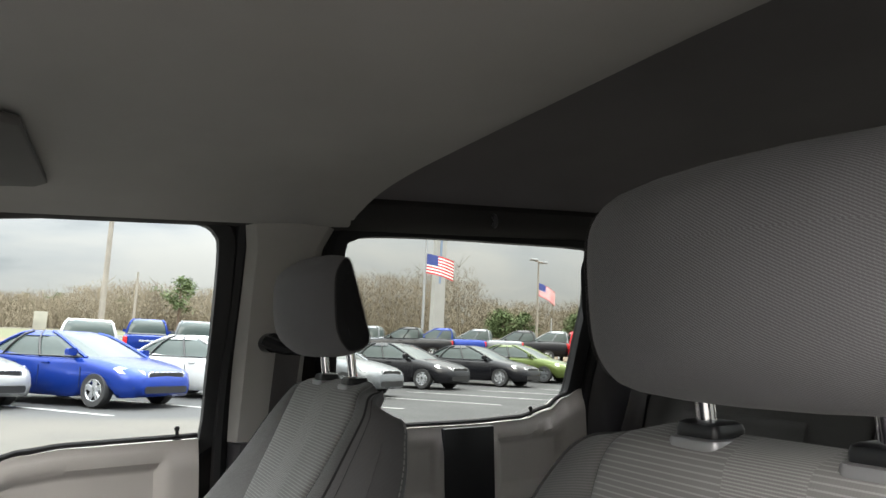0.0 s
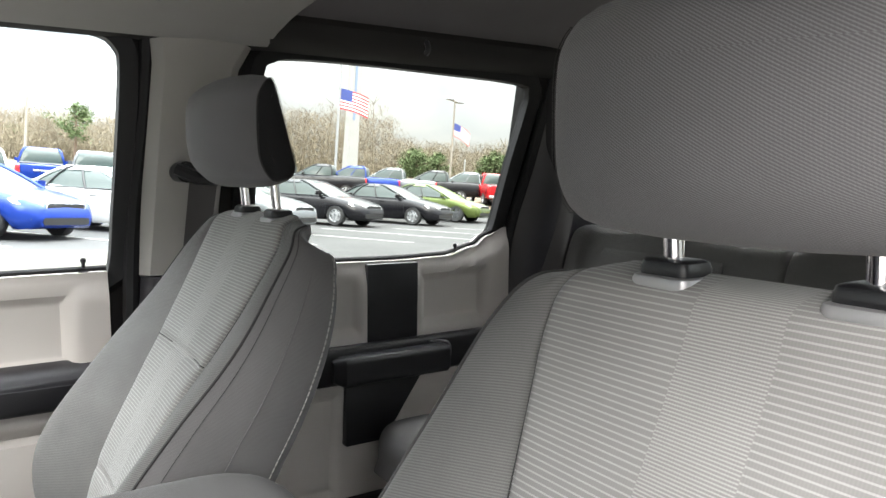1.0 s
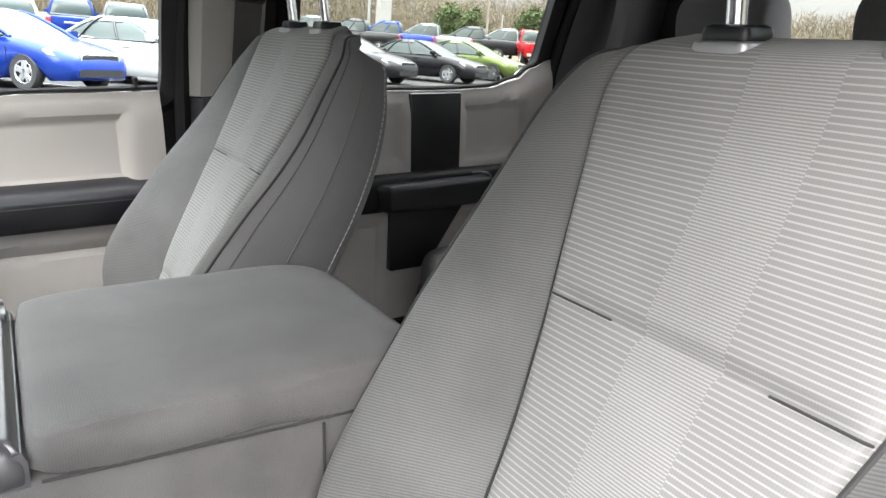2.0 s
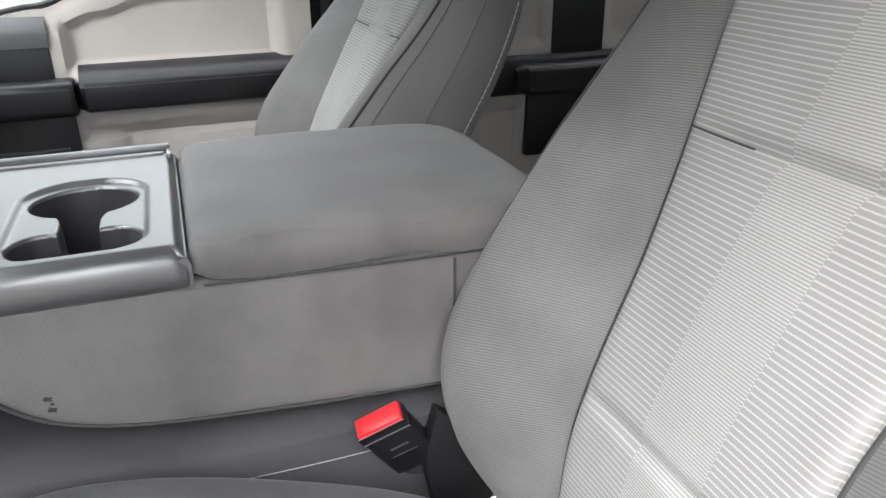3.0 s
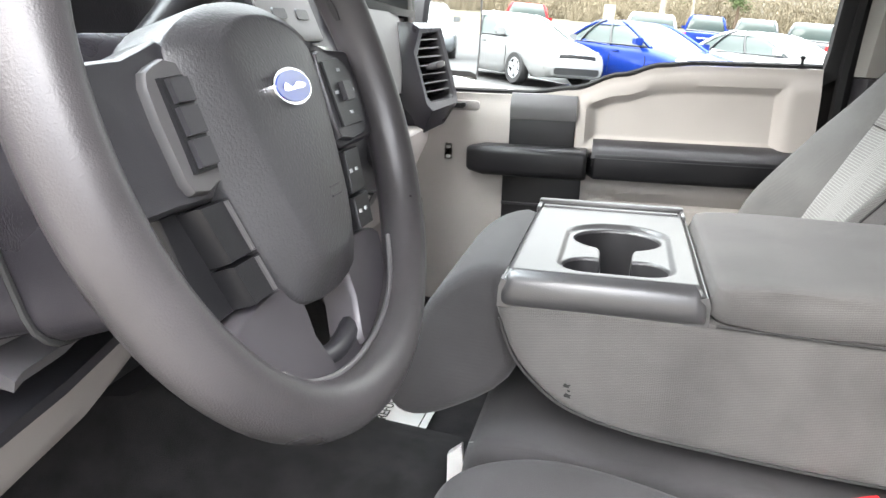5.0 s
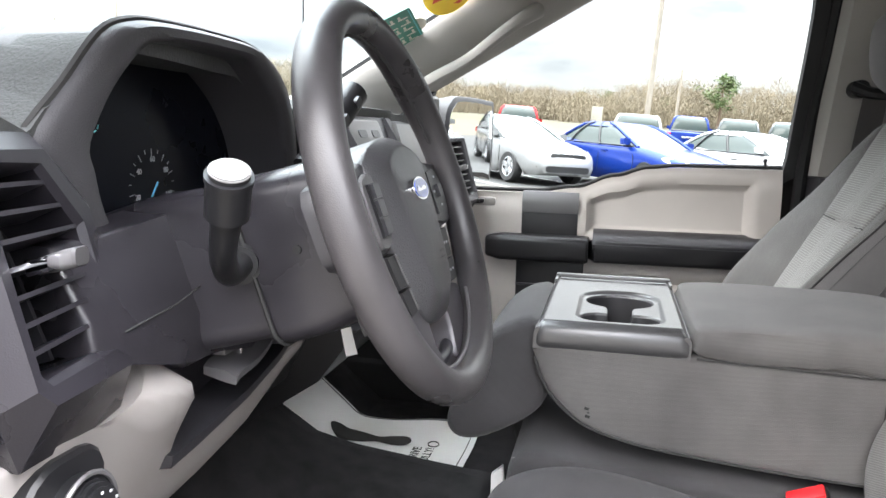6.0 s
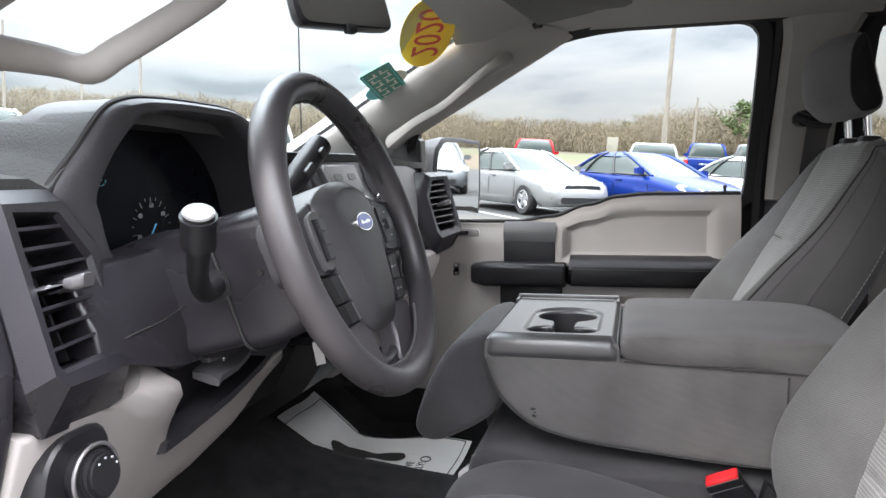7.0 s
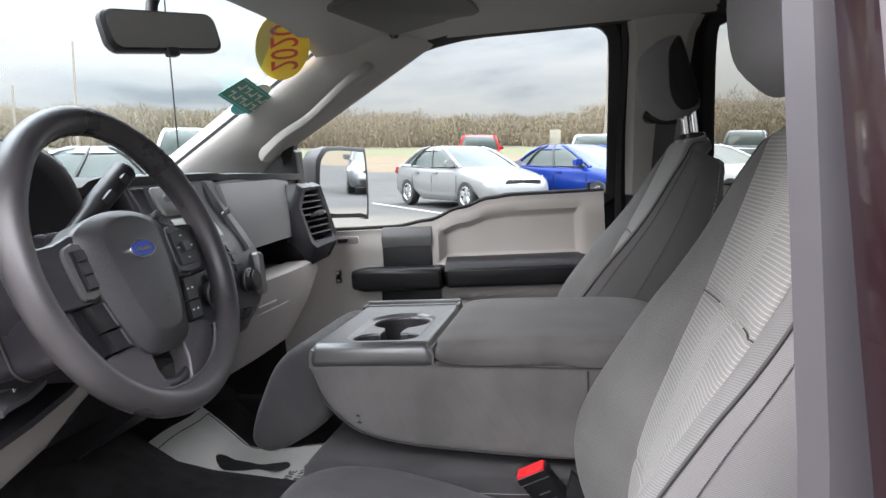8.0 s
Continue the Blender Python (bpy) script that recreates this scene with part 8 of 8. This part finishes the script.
# ---- woods ----
def woods():
    """Bare trees round the lot: trunks, limbs and clouds of twigs, as one far mass."""
    rnd = random.Random(7)
    vs, fs = [], []
    def stick(p, q, r0, r1):
        d = (q - p).normalized()
        s = d.orthogonal().normalized()
        u = d.cross(s)
        b = len(vs)
        for k in range(3):
            a = 2 * math.pi * k / 3
            vs.append(p + (s * math.cos(a) + u * math.sin(a)) * r0)
        for k in range(3):
            a = 2 * math.pi * k / 3
            vs.append(q + (s * math.cos(a) + u * math.sin(a)) * r1)
        for k in range(3):
            fs.append((b + k, b + (k + 1) % 3, b + 3 + (k + 1) % 3, b + 3 + k))
    n = 1050
    for i in range(n):
        az = 2 * math.pi * (i + rnd.random()) / n
        r = 96 + 34 * rnd.random() ** 1.3
        x, y = r * math.cos(az), r * math.sin(az)
        deg = math.degrees(math.atan2(y, x))
        tall = 1.0 + (0.55 if -29 < deg < -18 else 0.0) + (0.12 if deg > 12 else 0) - (0.30 if deg > 0 else 0.0)
        h = (5.4 + 1.8 * rnd.random()) * tall
        z = ground_z(x, y) - 0.3
        lean = Vector((rnd.uniform(-0.06, 0.06), rnd.uniform(-0.06, 0.06), 1))
        p = Vector((x, y, z))
        stick(p, p + lean * h * 0.55, 0.12, 0.07)
        stick(p + lean * h * 0.55, p + lean * h, 0.07, 0.015)
        for k in range(9):
            t = 0.25 + 0.70 * rnd.random()
            a = rnd.uniform(0, 6.28)
            q = p + lean * h * t
            ln = h * (0.40 - 0.28 * t) * rnd.uniform(0.7, 1.2)
            stick(q, q + Vector((math.cos(a) * ln, math.sin(a) * ln, ln * rnd.uniform(0.6, 1.2))), 0.04, 0.012)
        # the crown's cloud of twigs, thinning towards the top
        for k in range(1500 if -62 < deg < 62 else 140):
            t = rnd.random() ** 1.1
            w = (1.0 + 1.0 * math.sin(math.pi * min(1.0, t + 0.15)))
            c = p + Vector((rnd.gauss(0, w), rnd.gauss(0, w), h * (0.05 + 0.87 * t)))
            g = c + Vector((rnd.uniform(-0.4, 0.4), rnd.uniform(-0.4, 0.4), rnd.uniform(-0.1, 0.7)))
            side = Vector((rnd.uniform(-1, 1), rnd.uniform(-1, 1), rnd.uniform(-0.5, 0.5))) * (0.062 - 0.036 * t)
            b = len(vs)
            vs.extend((c - side, c + side, g))
            fs.append((b, b + 1, b + 2))
        for k in range(90):
            c = p + Vector((rnd.uniform(-2.2, 2.2), rnd.uniform(-2.2, 2.2), 0.2))
            g = c + Vector((rnd.uniform(-0.8, 0.8), rnd.uniform(-0.8, 0.8), rnd.uniform(0.9, 3.0)))
            side = Vector((rnd.uniform(-1, 1), rnd.uniform(-1, 1), 0)) * 0.10
            b = len(vs)
            vs.extend((c - side, c + side, g))
            fs.append((b, b + 1, b + 2))
    me = bpy.data.meshes.new("bare_woods")
    me.from_pydata([tuple(v) for v in vs], [], fs)
    return me


def twig_material(name, a, b):
    m = material(name, a, 0.95, var=0.25, scale=0.12, bump=0, spec=0.1)
    n, l = m.node_tree.nodes, m.node_tree.links
    bs = n["Principled BSDF"]
    geo = n.new("ShaderNodeNewGeometry")
    mix = n.new("ShaderNodeMix")
    mix.data_type = "RGBA"
    l.new(geo.outputs["Random Per Island"], mix.inputs["Factor"])
    l.new(bs.inputs["Base Color"].links[0].from_socket, mix.inputs["A"])
    mix.inputs["B"].default_value = (*b, 1)
    l.new(mix.outputs["Result"], bs.inputs["Base Color"])
    return m


wood = new("bare_woods", woods())
wood.data.materials.append(twig_material("bare_twigs", (0.150, 0.126, 0.090), (0.190, 0.160, 0.115)))
tagged(wood, "bare brown winter woods beyond the lot", "woods", kind="stuff")
LEAF = twig_material("pine_needles", (0.06, 0.085, 0.04), (0.11, 0.14, 0.065))
BARK = material("pine_bark", (0.10, 0.07, 0.05), 0.95, var=0.2, scale=3, bump=0.3)


def evergreen(x, y, h, spread, seed, low=0.35):
    """A tree with a tapered trunk, limbs and a crown of many small needle clumps."""
    rnd = random.Random(seed)
    z = ground_z(x, y)
    t = thing("evergreen_tree", (x, y, z), "green pine standing among bare trees", "tree", "evergreens", cab=False)
    limbs = [tube([(x, y, z - 0.2), (x, y, z + h * 0.5), (x, y, z + h * 0.95)], [0.22, 0.14, 0.03], 7)]
    vs, fs = [], []
    for k in range(34):
        f = low + (1 - low) * (k + rnd.random()) / 34
        a = rnd.uniform(0, 6.28)
        ln = spread * math.sin(math.pi * min(1, 0.18 + 0.80 * (f - low) / (1 - low))) * rnd.uniform(0.65, 1.15)
        q = Vector((x, y, z + h * f))
        e = q + Vector((math.cos(a) * ln, math.sin(a) * ln, ln * 0.25))
        if k % 2 == 0:
            limbs.append(tube([q, e], [0.05, 0.015], 4))
        for m_ in range(46):
            c = q.lerp(e, rnd.uniform(0.25, 1.05)) + Vector((rnd.gauss(0, 0.28), rnd.gauss(0, 0.28), rnd.gauss(0, 0.22)))
            d1 = Vector((rnd.uniform(-1, 1), rnd.uniform(-1, 1), rnd.uniform(-0.6, 0.8))) * 0.26
            d2 = Vector((rnd.uniform(-1, 1), rnd.uniform(-1, 1), rnd.uniform(-0.6, 0.8))) * 0.20
            b = len(vs)
            vs.extend((c - d1, c + d2, c + d1))
            fs.append((b, b + 1, b + 2))
    part("trunk", join(*limbs), BARK, t)
    me = bpy.data.meshes.new("crown")
    o = Vector((x, y, z))
    me.from_pydata([tuple(v - o) for v in vs], [], fs)
    me.materials.append(LEAF)
    ob = new("crown", me)
    ob.parent = t
    return t


evergreen(92, -11.2, 6.4, 2.9, 1, 0.4)
rr = random.Random(4)
for i in range(26):
    az = radians(rr.uniform(-44, -29.5))
    r = rr.uniform(88, 112)
    evergreen(r * math.cos(az), r * math.sin(az), rr.uniform(3.0, 4.4), rr.uniform(1.6, 2.3), 10 + i, 0.15)
for i in range(5):
    az = radians(rr.choice([rr.uniform(-4, 20), rr.uniform(-20, 40)]))
    r = rr.uniform(112, 125)
    evergreen(r * math.cos(az), r * math.sin(az), rr.uniform(3.6, 4.8), rr.uniform(1.3, 1.9), 60 + i, 0.2)
